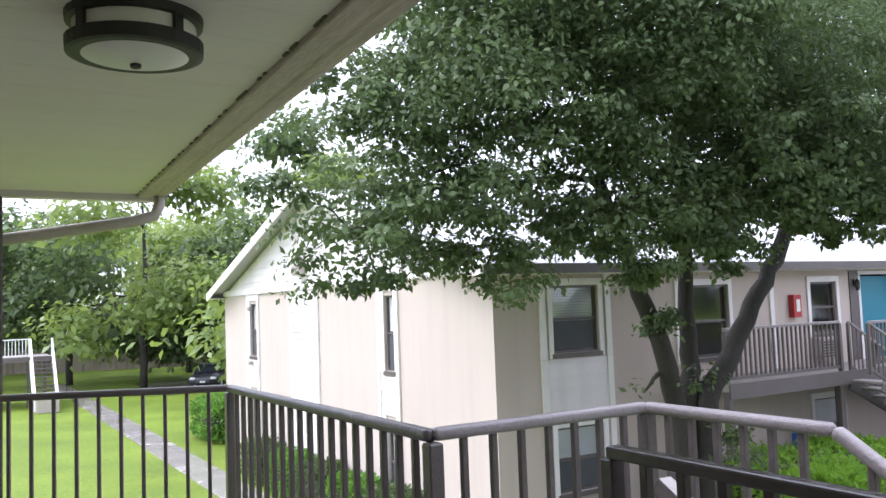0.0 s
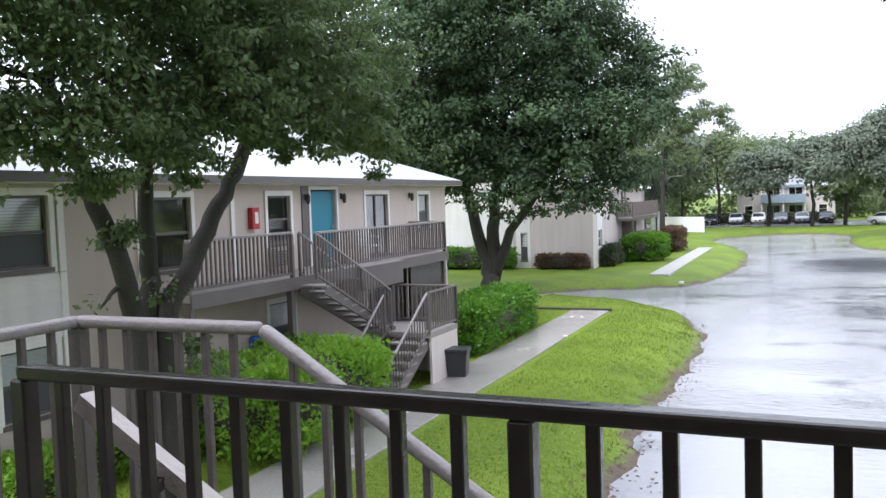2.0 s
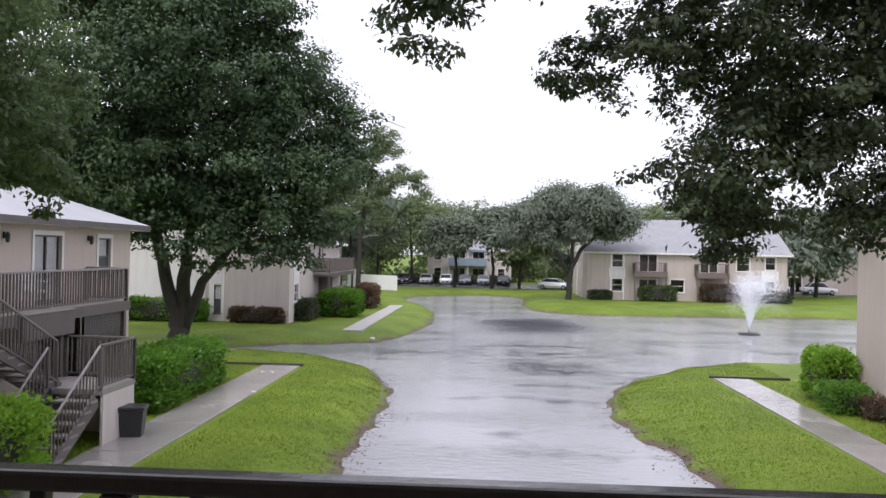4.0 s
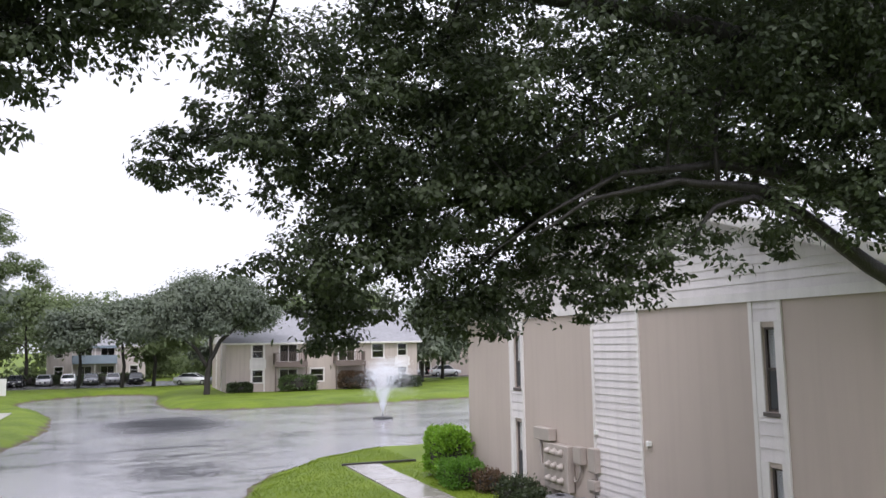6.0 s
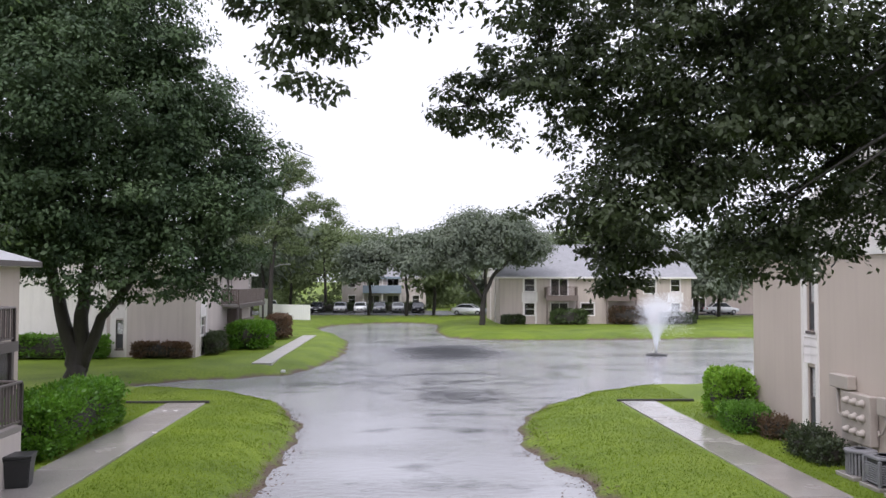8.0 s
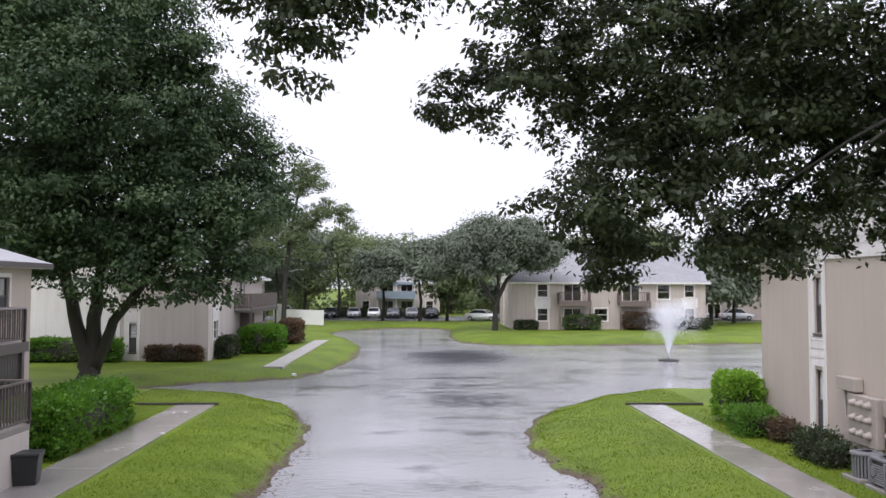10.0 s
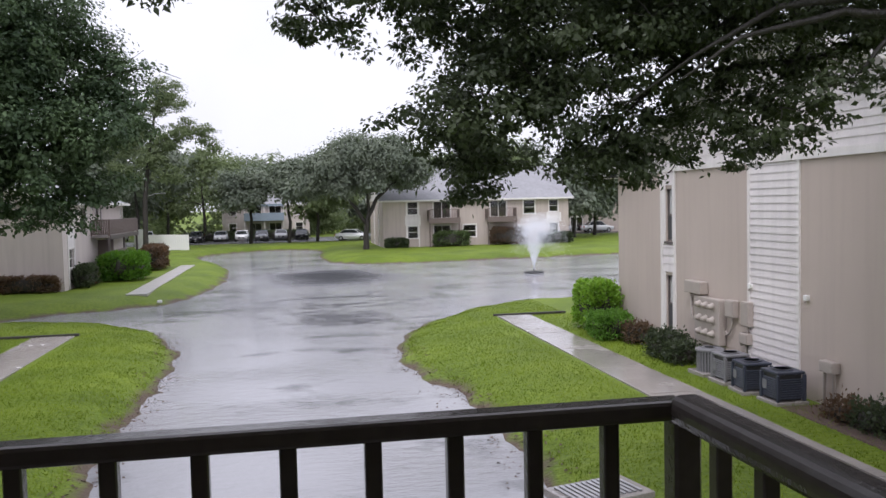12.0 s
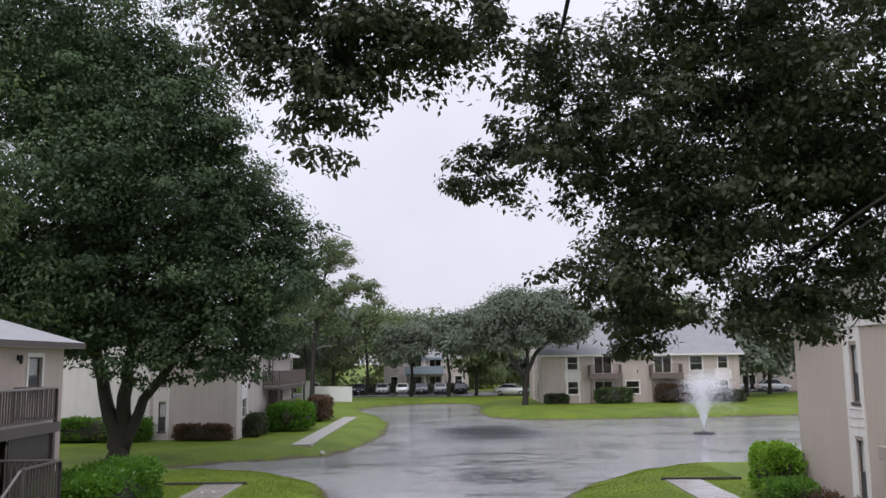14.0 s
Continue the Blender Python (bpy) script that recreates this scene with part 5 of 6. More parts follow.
solid("trim", askew(rbox(-6.75, 3.3, 0.123, 0.225, 5.425, 5.66, 0.006)), FRIEZE, "stained pinkish beige fascia board along the roof edge", "fascia", kind="structure")
bm = bmesh.new()
x = -6.7
k = 0
while x < 3.1:
    box(bm, x, x + 0.05 + 0.03 * math.sin(5 * k), 0.1225 - 0.012, 0.1225 - 0.001, 5.4435, 5.4495)
    x += 0.17 + 0.11 * math.sin(3.1 * k)
    k += 1
solid("trim", askew(bm), BLACK, "dark cracks and old caulk where the fascia meets the soffit", "caulk", kind="structure")
gut = thing("gutter", "beige painted gutter along the roof edge", "gutter")
part("trough", askew(rbox(-6.75, 3.3, 0.23, 0.345, 5.44, 5.58, 0.03, 2)), FRIEZE, gut)
part("rim", askew(rbox(-6.75, 3.3, 0.335, 0.355, 5.582, 5.6, 0.004)), FRIEZE, gut)
for x in (-5.6, -4.1, -2.6, -1.1, 0.4, 1.9):
    part("hanger", askew(rbox(x, x + 0.03, 0.226, 0.35, 5.601, 5.608, 0.001)), STEEL, gut)
bm = rbox(-6.79, -6.704, -3.4, 0.53, 5.40, 5.66, 0.006)
solid("trim", bm, SOFFIT, "cream fascia board at the roof end", "fascia", kind="structure")
bm = tube(bmesh.new(), [(-6.72, 0.49, 5.47), (-6.72, 0.5, 5.38), (-6.72, 0.46, 5.29), (-6.72, 0.3, 5.24), (-6.72, -0.54, 5.10), (-6.72, -1.1, 5.0), (-6.72, -1.16, 4.85), (-6.72, -1.16, 0.1)], [0.045] * 8, 10)
solid("downspout", bm, METAL, "beige round downspout bent under the roof corner", "downspout")
bm = rbox(-6.74, -6.60, -0.73, -0.59, 0, 5.39, 0.008)
solid("porch_post", bm, RAIL_GREY, "grey roof post at the landing end", "post")
bm = box(bmesh.new(), -6.7, 3.3, -3.6, -3.41, -0.2, 5.62)
solid("wall_south", bm, STUCCO, "tan stucco wall behind the landing", "wall", kind="structure")
bm = box(bmesh.new(), 3.1, 3.3, -3.4, -1.2, -0.2, 5.44)
solid("wall_east", bm, STUCCO, "tan stucco wall at the end of the landing", "wall", kind="structure")
bm = bmesh.new()
v = [bm.verts.new(p) for p in ((-6.8, 0.5, 5.66), (3.4, 0.5, 5.66), (3.4, -6, 7.6), (-6.8, -6, 7.6), (-6.8, 0.5, 5.76), (3.4, 0.5, 5.76), (3.4, -6, 7.7), (-6.8, -6, 7.7))]
for f in ((3, 2, 1, 0), (4, 5, 6, 7), (0, 1, 5, 4), (1, 2, 6, 5), (2, 3, 7, 6), (3, 0, 4, 7)):
    bm.faces.new([v[i] for i in f])
solid("roof", bm, ROOF, "pale shingled roof over the landing", "roof", kind="structure")
lamp = thing("ceiling_light", "dark drum ceiling light with frosted glass bottom", "ceiling light", Matrix.Translation((-2.74, -0.4, 5.302)))
part("diffuser", lathe(bmesh.new(), [(0.02, 0.0), (0.10, 0.008), (0.16, 0.024), (0.185, 0.045), (0.185, 0.16), (0.15, 0.17)], 32), GLAZE, lamp, "frosted pale glass", True)
for z0, z1 in ((0.024, 0.068), (0.118, 0.149)):
    part("band", lathe(bmesh.new(), [(0.19, z0), (0.205, z0 + 0.004), (0.207, z1), (0.188, z1)], 32), BRONZE, lamp, "dark bronze ring")
for k in range(4):
    a = k * math.pi / 2 + 0.5
    part("bar", beam(bmesh.new(), (0.193 * math.cos(a), 0.193 * math.sin(a), 0.05), (0.193 * math.cos(a), 0.193 * math.sin(a), 0.15), 0.03, 0.014, (math.cos(a), math.sin(a), 0)), BRONZE, lamp)
part("finial", lathe(bmesh.new(), [(0.004, -0.016), (0.016, -0.012), (0.018, -0.002), (0.01, 0.004)], 12), BLACK, lamp)

# ---------------- walks and kerbs ----------------
def walk_slabs(name, label, x0, x1, y0, y1, step, along="y", z=0.045, mat=None):
    w = thing(name, label, "walkway", kind="structure")
    n = round(((y1 - y0) if along == "y" else (x1 - x0)) / step)
    if along == "y":
        s = (y1 - y0) / n
        me = put_mesh("slab", rbox(x0, x1, 0.006, s - 0.006, z - 0.16, z, 0.008), mat or WALK)
        for i in range(n):
            share("slab", me, w, pose(0, y0 + i * s, 0.004 * math.sin(3 * i)))
    else:
        s = (x1 - x0) / n
        me = put_mesh("slab", rbox(0.006, s - 0.006, y0, y1, z - 0.16, z, 0.008), mat or WALK)
        for i in range(n):
            share("slab", me, w, pose(x0 + i * s, 0, 0.004 * math.sin(3 * i)))
    return w


walk_slabs("pavement", "wet concrete walkway beside the stucco building", 8.45, 9.75, 3.0, 30.6, 1.5)
walk_slabs("pavement", "wet concrete walkway on the grassy bank", -8.5, -7.1, 3.0, 30.7, 1.5)
walk_slabs("pavement", "wet concrete walkway past the hedges", -8.1, -7.0, 45.4, 68, 1.6, mat=WALK_PALE)
walk_slabs("pavement", "wet concrete path over the rear lawn", -62, -13, 4.75, 5.75, 1.4, "x")
for x0, x1, y in ((-10.1, -7.0, 30.85), (8.35, 11.3, 30.75)):
    solid("kerb_timber", rbox(x0, x1, y, y + 0.16, -0.35, 0.085, 0.015), BARK_DARK, "dark wet landscape timber ending the walkway", "landscape timber", "landscape timbers")
bm = box(bmesh.new(), -45, 70, 107.5, 123, -0.05, 0.03)
solid("road", bm, ASPHALT, "wet asphalt parking lot across the pond", "parking lot", kind="structure")
bm = box(bmesh.new(), -58, -48.5, 9.5, 22, -0.05, 0.03)
solid("road", bm, ASPHALT, "wet pale asphalt patch on the rear lawn", "parking lot", kind="structure")

# ---------------- hedges and shrubs ----------------
def hedge(name, label, x0, x1, y0, y1, h, n, leaf, mat, seed, group="hedges", soft=0.14, z=None):
    g = np.random.default_rng(seed)
    base = (float((x0 + x1) / 2), float((y0 + y1) / 2))
    gz = float(ground_z(*base)) if z is None else z
    t = thing(name, label, "hedge" if "hedge" in name else "shrub", Matrix.Translation((*base, gz)), group)
    a, b = (x1 - x0) / 2, (y1 - y0) / 2
    bm = bmesh.new()
    bmesh.ops.create_icosphere(bm, subdivisions=3, radius=1)
    for v in bm.verts:
        c = v.co.normalized()
        e = 0.62
        q = Vector([math.copysign(abs(k) ** e, k) for k in c])
        k = 0.86 + 0.07 * noise.noise(q * 2.3 + Vector((seed, 0, 0)))
        v.co = (q.x * a * k, q.y * b * k, h * 0.5 + q.z * h * 0.5 * k)
    # solid dark lump: the shaded inside of the hedge given as colour
    part("core", bm, BARK_DARK, t, "dark solid core for the shade between the leaves", True)
    d = g.normal(size=(n, 3))
    d /= np.linalg.norm(d, axis=1, keepdims=True)
    q = np.sign(d) * np.abs(d) ** 0.55
    q[:, 2] = np.where(q[:, 2] < -0.75, np.abs(q[:, 2]), q[:, 2])
    lump = 1 + 0.07 * np.sin(5 * q[:, 0] * a + seed) * np.sin(4 * q[:, 1] * b + 1) + 0.05 * np.sin(9 * q[:, 1] * b) * np.sin(7 * q[:, 2] * h)
    p = q * lump[:, None] * g.uniform(0.86, 1.03, n)[:, None] * (a, b, h / 2) + (0, 0, h / 2) + g.normal(size=(n, 3)) * soft * 0.35
    axis = d * 0.6 + g.normal(size=(n, 3)) * 0.55 + (0, 0, 0.35)
    axis /= np.linalg.norm(axis, axis=1, keepdims=True)
    side = np.cross(axis, g.normal(size=(n, 3)))
    side /= np.linalg.norm(side, axis=1, keepdims=True) + 1e-9
    s = leaf * g.uniform(0.6, 1.3, n)[:, None]
    w, nr = 0.3 * s, np.cross(axis, side)
    v = np.stack([p, p + axis * s * 0.45 + side * w + nr * w * 0.25, p + axis * s, p + axis * s * 0.45 - side * w + nr * w * 0.25], 1).reshape(-1, 3)
    ob = new("foliage", raw_mesh("foliage", v, np.arange(len(v)), 4, mat))
    ob.parent = t
    return t


hedge("hedge", "clipped glossy bright green hedge beside the walkway", -10.2, -8.55, 20.4, 26.6, 1.5, 22000, 0.12, CLIPPED_LEAF, 21, soft=0.22)
hedge("shrub", "low lime green shrub mass before the stairs", -10.8, -8.0, 10.4, 14.9, 1.66, 18000, 0.11, LIME_LEAF, 22, "shrubs")
hedge("shrub", "low lime green shrub along the wall", -11.4, -10.5, 7.3, 10.0, 0.8, 5000, 0.10, LIME_LEAF, 23, "shrubs")
hedge("hedge", "clipped green hedge at the stucco corner", 10.35, 11.55, 25.45, 27.4, 1.6, 9000, 0.12, LIME_LEAF, 24)
hedge("shrub", "dark green low shrub against stucco corner", 10.1, 11.3, 23.9, 25.35, 0.78, 4500, 0.10, HEDGE_LEAF, 25, "shrubs")
hedge("shrub", "small reddish shrub in the mulch bed", 10.8, 11.4, 23.05, 23.8, 0.55, 1400, 0.09, RED_LEAF, 26, "shrubs", soft=0.25)
hedge("shrub", "dark loose foundation shrub before the meter bank", 10.5, 11.4, 20.5, 21.5, 0.68, 2400, 0.09, OAK_DARK, 27, "shrubs", soft=0.25)
hedge("shrub", "dark loose foundation shrub before the meter bank", 10.6, 11.3, 19.75, 20.45, 0.5, 1800, 0.09, OAK_DARK, 28, "shrubs", soft=0.25)
for i, (y, h, m) in enumerate(((13.7, 0.3, RED_LEAF), (12.9, 0.42, OAK_DARK), (12.0, 0.5, OAK_DARK), (11.0, 0.42, OAK_DARK), (10.1, 0.45, OAK_DARK))):
    hedge("shrub", "dark leggy foundation shrub in mulch bed", 10.95, 11.5, y - 0.34, y + 0.34, h, 1000, 0.09, m, 30 + i, "shrubs", soft=0.3)
for i, x in enumerate((-14.2, -16.0, -17.9, -19.8, -22)):
    hedge("shrub", "green foundation shrub along the gable wall", x - 0.8, x + 0.8, 5.9, 6.75, 1.0, 4000, 0.10, HEDGE_LEAF if i % 2 else OAK_LEAF, 36 + i, "shrubs")
hedge("shrub", "rounded green shrub at the rear corner", -31.5, -28.8, 6.6, 9.0, 1.5, 6000, 0.14, HEDGE_LEAF, 42, "shrubs")
hedge("hedge", "clipped bright green hedge by the far walkway", -11.4, -8.7, 54.0, 57.5, 1.75, 9000, 0.17, CLIPPED_LEAF, 43)
hedge("hedge", "rounded reddish brown hedge by the far walkway", -10.4, -8.8, 63.0, 67.0, 1.8, 6000, 0.18, RED_LEAF, 44)
hedge("shrub", "patchy brownish shrub along far gable wall", -15.6, -12.3, 48.3, 49.15, 0.9, 4500, 0.13, RED_LEAF, 45, "shrubs")
hedge("hedge", "green hedge along the far gable wall", -23, -16.8, 47.9, 49.1, 1.35, 8000, 0.16, HEDGE_LEAF, 46)
hedge("shrub", "dark shrub beside far building entrance", -12.0, -11.1, 50.5, 53.2, 1.3, 3500, 0.14, OAK_DARK, 47, "shrubs")
for i, (x0, x1, y, h, m) in enumerate(((10.4, 12.6, 85.2, 0.85, OAK_DARK), (15.4, 19.2, 85.0, 1.5, OAK_LEAF), (21.5, 25.6, 85.0, 1.8, RED_LEAF), (27, 30.5, 85.0, 1.1, OAK_DARK))):
    hedge("hedge", "dark clipped hedge along the building across the pond", x0, x1, y - 0.7, y + 0.7, h, 3500, 0.22, m, 50 + i)
for i, (x0, x1) in enumerate(((-14, -7), (-5, 3))):
    hedge("hedge", "low dark hedge behind the parked cars", x0, x1, 118.8, 120, 1.2, 2500, 0.3, OAK_DARK, 56 + i)
solid("mulch_bed", rbox(10.6, 11.58, 9.4, 15.0, -0.1, 0.035, 0.02), MULCH, "dark wet mulch bed along the stucco wall", "mulch bed", kind="structure")
# arching fronds beside the stairs
fr = thing("fern_plant", "arching green fronds beside the staircase post", "plant", Matrix.Translation((-9.9, 13.6, 0.9)))
g = np.random.default_rng(60)
for k in range(11):
    a, L = k * 0.571 + 0.2, 0.6 + 0.35 * g.random()
    bm = bmesh.new()
    rows = [[bm.verts.new((math.cos(a) * L * t - s * math.sin(a) * 0.05 * math.sin(math.pi * (0.1 + 0.85 * t)), math.sin(a) * L * t + s * math.cos(a) * 0.05 * math.sin(math.pi * (0.1 + 0.85 * t)), 0.9 * t - 0.75 * t * t)) for s in (-1, 0, 1)] for t in (0, 0.25, 0.5, 0.75, 1)]
    for r0, r1 in zip(rows, rows[1:]):
        for q in (0, 1):
            bm.faces.new((r0[q], r0[q + 1], r1[q + 1], r1[q]))
    part("frond", bm, HEDGE_LEAF, fr)
part("stalk", tube(bmesh.new(), [(0, 0, -0.95), (0.02, 0, -0.4), (0, 0, 0.02)], [0.05, 0.045, 0.04], 8), BARK, fr)

# ---------------- fittings of the stucco building ----------------
def ac_unit(label, x, y, mat, turn, size=0.62, h=0.68):
    u = thing("air_conditioner", label, "air conditioner", pose(x, y, 0.0, 0, 0, turn), "air conditioners")
    s = size / 2
    part("pad", rbox(-s - 0.08, s + 0.08, -s - 0.08, s + 0.08, -0.05, 0.09, 0.01), WALK, u, "pale concrete pad")
    part("body", rbox(-s + 0.03, s - 0.03, -s + 0.03, s - 0.03, 0.092, h, 0.05, 2), BLACK, u, "dark inner coil")
    for k in range(9):
        z = 0.14 + k * (h - 0.24) / 9
        bm = rbox(-s, s, -s, s, z, z + 0.035, 0.012)
        part("louvre", bm, mat, u)
    for a, b in ((-1, -1), (1, -1), (1, 1), (-1, 1)):
        part("corner_post", rbox(a * s - 0.035, a * s + 0.035, b * s - 0.035, b * s + 0.035, 0.094, h - 0.02, 0.01), mat, u)
    bm = rbox(-s - 0.02, s + 0.02, -s - 0.02, s + 0.02, h - 0.018, h + 0.045, 0.03, 2)
    part("lid", bm, mat, u)
    # no hole in the lid: a black disc stands for the opening's shade
    part("fan_shade_disc", lathe(bmesh.new(), [(s * 0.72, h + 0.046), (s * 0.72, h + 0.05), (0.02, h + 0.05), (0.01, h + 0.052)], 28), BLACK, u, "black disc for the shaded fan opening")
    for k in range(4):
        r = s * (0.2 + 0.16 * k)
        part("grille_ring", lathe(bmesh.new(), [(r - 0.008, h + 0.056), (r + 0.008, h + 0.056), (r + 0.008, h + 0.068), (r - 0.008, h + 0.068)], 28), mat, u)
    part("plate", rbox(-s - 0.006, -s - 0.001, 0.1, 0.3, 0.3, 0.5, 0.001), AC_GREY, u, "small grey rating plate")
    return u


u = thing("air_conditioner", "round faded grey outdoor air conditioner on a pad", "air conditioner", pose(10.95, 18.6, 0), "air conditioners")
part("pad", rbox(-0.4, 0.4, -0.4, 0.4, -0.05, 0.09, 0.01), WALK, u, "pale concrete pad")
part("body", lathe(bmesh.new(), [(0.29, 0.092), (0.29, 0.6), (0.2, 0.61)], 28), BLACK, u, "dark inner coil")
for k in range(26):
    a = k * math.tau / 26
    part("louvre", beam(bmesh.new(), (0.315 * math.cos(a), 0.315 * math.sin(a), 0.1), (0.315 * math.cos(a), 0.315 * math.sin(a), 0.6), 0.045, 0.02, (math.cos(a), math.sin(a), 0)), AC_GREY, u)
part("lid", lathe(bmesh.new(), [(0.3, 0.6), (0.36, 0.605), (0.36, 0.65), (0.25, 0.68), (0.24, 0.66)], 28), AC_GREY, u)
for k in range(3):
    r = 0.06 + 0.07 * k
    part("grille_ring", lathe(bmesh.new(), [(r - 0.008, 0.67), (r + 0.008, 0.67), (r + 0.008, 0.682), (r - 0.008, 0.682)], 24), AC_GREY, u)
ac_unit("faded grey outdoor air conditioner on a pad", 10.92, 17.55, AC_GREY, 0)
ac_unit("dark blue outdoor air conditioner by the siding", 10.85, 16.5, AC_BLUE, -6)
ac_unit("dark blue outdoor air conditioner by the siding", 10.95, 15.45, AC_BLUE, 0)

mb = thing("meter_bank", "beige electric meter bank on the stucco wall", "electric meters")
part("cabinet", rbox(11.36, 11.585, 18.9, 20.2, 0.62, 1.82, 0.02), METAL, mb)
meter = put_mesh("meter", lathe(bmesh.new(), [(0.10, 0), (0.10, 0.04), (0.075, 0.05), (0.07, 0.12), (0.05, 0.15)], 16), METAL, True)
for r in range(3):
    for c in range(3):
        share("meter", meter, mb, pose(11.36, 19.2 + 0.34 * c, 0.9 + 0.36 * r, 0, -90, 0))
part("upper_box", rbox(11.34, 11.585, 19.85, 20.75, 1.86, 2.2, 0.02), METAL, mb)
part("conduit", tube(bmesh.new(), [(11.5, 20.6, 1.86), (11.5, 20.6, 1.2), (11.5, 20.35, 1.1), (11.5, 20.2, 1.1)], [0.04] * 4, 8), METAL, mb)
part("conduit", tube(bmesh.new(), [(11.5, 19.6, 0.64), (11.5, 19.6, 0.0)], [0.05] * 2, 8), METAL, mb)
for y, w, z0, z1 in ((18.5, 0.2, 1.42, 1.86), (17.78, 0.16, 1.3, 1.9), (17.85, 0.18, 0.85, 1.12)):
    j = thing("junction_box", "small beige utility box on the stucco wall", "utility box", group="utility boxes")
    part("case", rbox(11.42, 11.585, y - w, y + w, z0, z1, 0.015), METAL, j)
    part("cover", rbox(11.405, 11.418, y - w + 0.02, y + w - 0.02, z0 + 0.03, z1 - 0.03, 0.004), METAL, j)
    part("conduit", tube(bmesh.new(), [(11.52, y, z0 + 0.02), (11.52, y, z0 - 0.2), (11.5, y + 0.12, z0 - 0.42), (11.52, y + 0.3, z0 - 0.5), (11.55, y + 0.36, z0 - 0.4)], [0.03] * 5, 8), METAL, j)
for y, z in ((15.5, 2.25), (17.72, 2.3)):
    j = thing("wall_sensor", "small white fitting on the stucco wall", "wall fitting", group="wall fittings")
    part("case", rbox(11.5, 11.598, y - 0.06, y + 0.06, z - 0.07, z + 0.05, 0.012), FENCE_WHITE, j)
    part("spout", tube(bmesh.new(), [(11.53, y, z - 0.06), (11.5, y, z - 0.12)], [0.025, 0.02], 8), METAL, j)
j = thing("gas_riser", "beige gas riser pipes against the wall", "utility pipe")
for y in (14.5, 14.8):
    part("pipe", tube(bmesh.new(), [(11.5, y, -0.1), (11.5, y, 0.75), (11.46, y, 0.9), (11.55, y, 0.98)], [0.035] * 4, 8), METAL, j)
part("regulator", rbox(11.38, 11.58, 14.4, 14.85, 0.78, 1.02, 0.03, 2), METAL, j)
j = thing("utility_hatch", "grey metal grate set in the bank", "drain grate", pose(5.2, 11.4, -0.07, 0, 0, 14))
part("frame", rbox(-0.72, 0.72, -0.46, 0.46, -0.1, 0.03, 0.01), WALK, j)
for k in range(12):
    part("bar", rbox(-0.6 + k * 0.1, -0.545 + k * 0.1, -0.36, 0.36, 0.032, 0.06, 0.005), STEEL, j)

# ---------------- fittings of the building with the teal door ----------------
j = thing("fire_cabinet", "red extinguisher cabinet on the upper wall", "fire cabinet")
part("case", rbox(-11.498, -11.36, 14.4, 14.66, 3.98, 4.46, 0.012), RED, j)
part("window", rbox(-11.357, -11.35, 14.48, 14.6, 4.1, 4.36, 0.002), GLAZE, j, "pale glass strip")
for y in (16.7, 18.45, 22.6):
    j = thing("wall_lantern", "small dark wall lantern beside the door", "wall lantern", group="wall lanterns")
    part("bracket", rbox(-11.498, -11.44, y - 0.03, y + 0.03, 4.6, 4.76, 0.008), BLACK, j)
    part("shade", lathe(bmesh.new(), [(0.03, 4.5), (0.05, 4.56), (0.055, 4.7), (0.02, 4.76)], 12, -11.38, y), BLACK, j)
j = thing("wall_air_conditioner", "grey through-wall air conditioner on upper wall", "air conditioner")
part("case", rbox(-11.498, -11.25, 15.1, 15.75, 3.05, 3.5, 0.015), METAL, j)
for k in range(6):
    part("louvre", rbox(-11.246, -11.238, 15.14, 15.71, 3.1 + k * 0.06, 3.135 + k * 0.06, 0.002), BLACK, j)
j = thing("deck_fascia_box", "grey boxed beam under the balcony edge", "boxed beam")
part("face", rbox(-10.15, -10.02, 16.9, 19.1, 2.32, 2.9, 0.012), RAIL_GREY, j)
part("cap", rbox(-10.16, -10.0, 16.88, 19.12, 2.902, 2.93, 0.006), DECK, j)
ch = thing("plastic_chair", "white plastic chair on the upper balcony", "chair", pose(-10.8, 18.7, 2.92, 0, 0, 75))
part("seat", rbox(-0.24, 0.24, -0.22, 0.22, 0.40, 0.44, 0.015), FENCE_WHITE, ch)
part("backrest", rbox(-0.24, 0.24, 0.2, 0.24, 0.45, 0.86, 0.015), FENCE_WHITE, ch)
for a, b in ((-1, -1), (1, -1), (1, 1), (-1, 1)):
    part("leg", tube(bmesh.new(), [(a * 0.22, b * 0.2, 0.41), (a * 0.26, b * 0.24, 0.0)], [0.025, 0.02], 8), FENCE_WHITE, ch)
for a in (-1, 1):
    part("armrest", tube(bmesh.new(), [(a * 0.25, 0.22, 0.66), (a * 0.27, -0.1, 0.65), (a * 0.26, -0.2, 0.42)], [0.025, 0.025, 0.02], 8), FENCE_WHITE, ch)
bn = thing("waste_bin", "black plastic waste bin with a lid beside the stair foot", "waste bin", pose(-8.2, 18.35, 0.0, 0, 0, 12))
bm = bmesh.new()
v = [bm.verts.new((sx * k, sy * k, z)) for z, k in ((0.03, 0.23), (0.68, 0.28)) for sx, sy in ((-1, -1), (1, -1), (1, 1), (-1, 1))]
for f in ((3, 2, 1, 0), (4, 5, 6, 7), (0, 1, 5, 4), (1, 2, 6, 5), (2, 3, 7, 6), (3, 0, 4, 7)):
    bm.faces.new([v[i] for i in f])
bmesh.ops.bevel(bm, geom=bm.edges[:], offset=0.02, segments=2, affect="EDGES")
part("body", bm, BLACK, bn)
part("lid", rbox(-0.31, 0.31, -0.31, 0.31, 0.683, 0.75, 0.025, 2), BLACK, bn)
part("rim", rbox(-0.3, 0.3, -0.3, 0.3, 0.63, 0.68, 0.012), BLACK, bn)
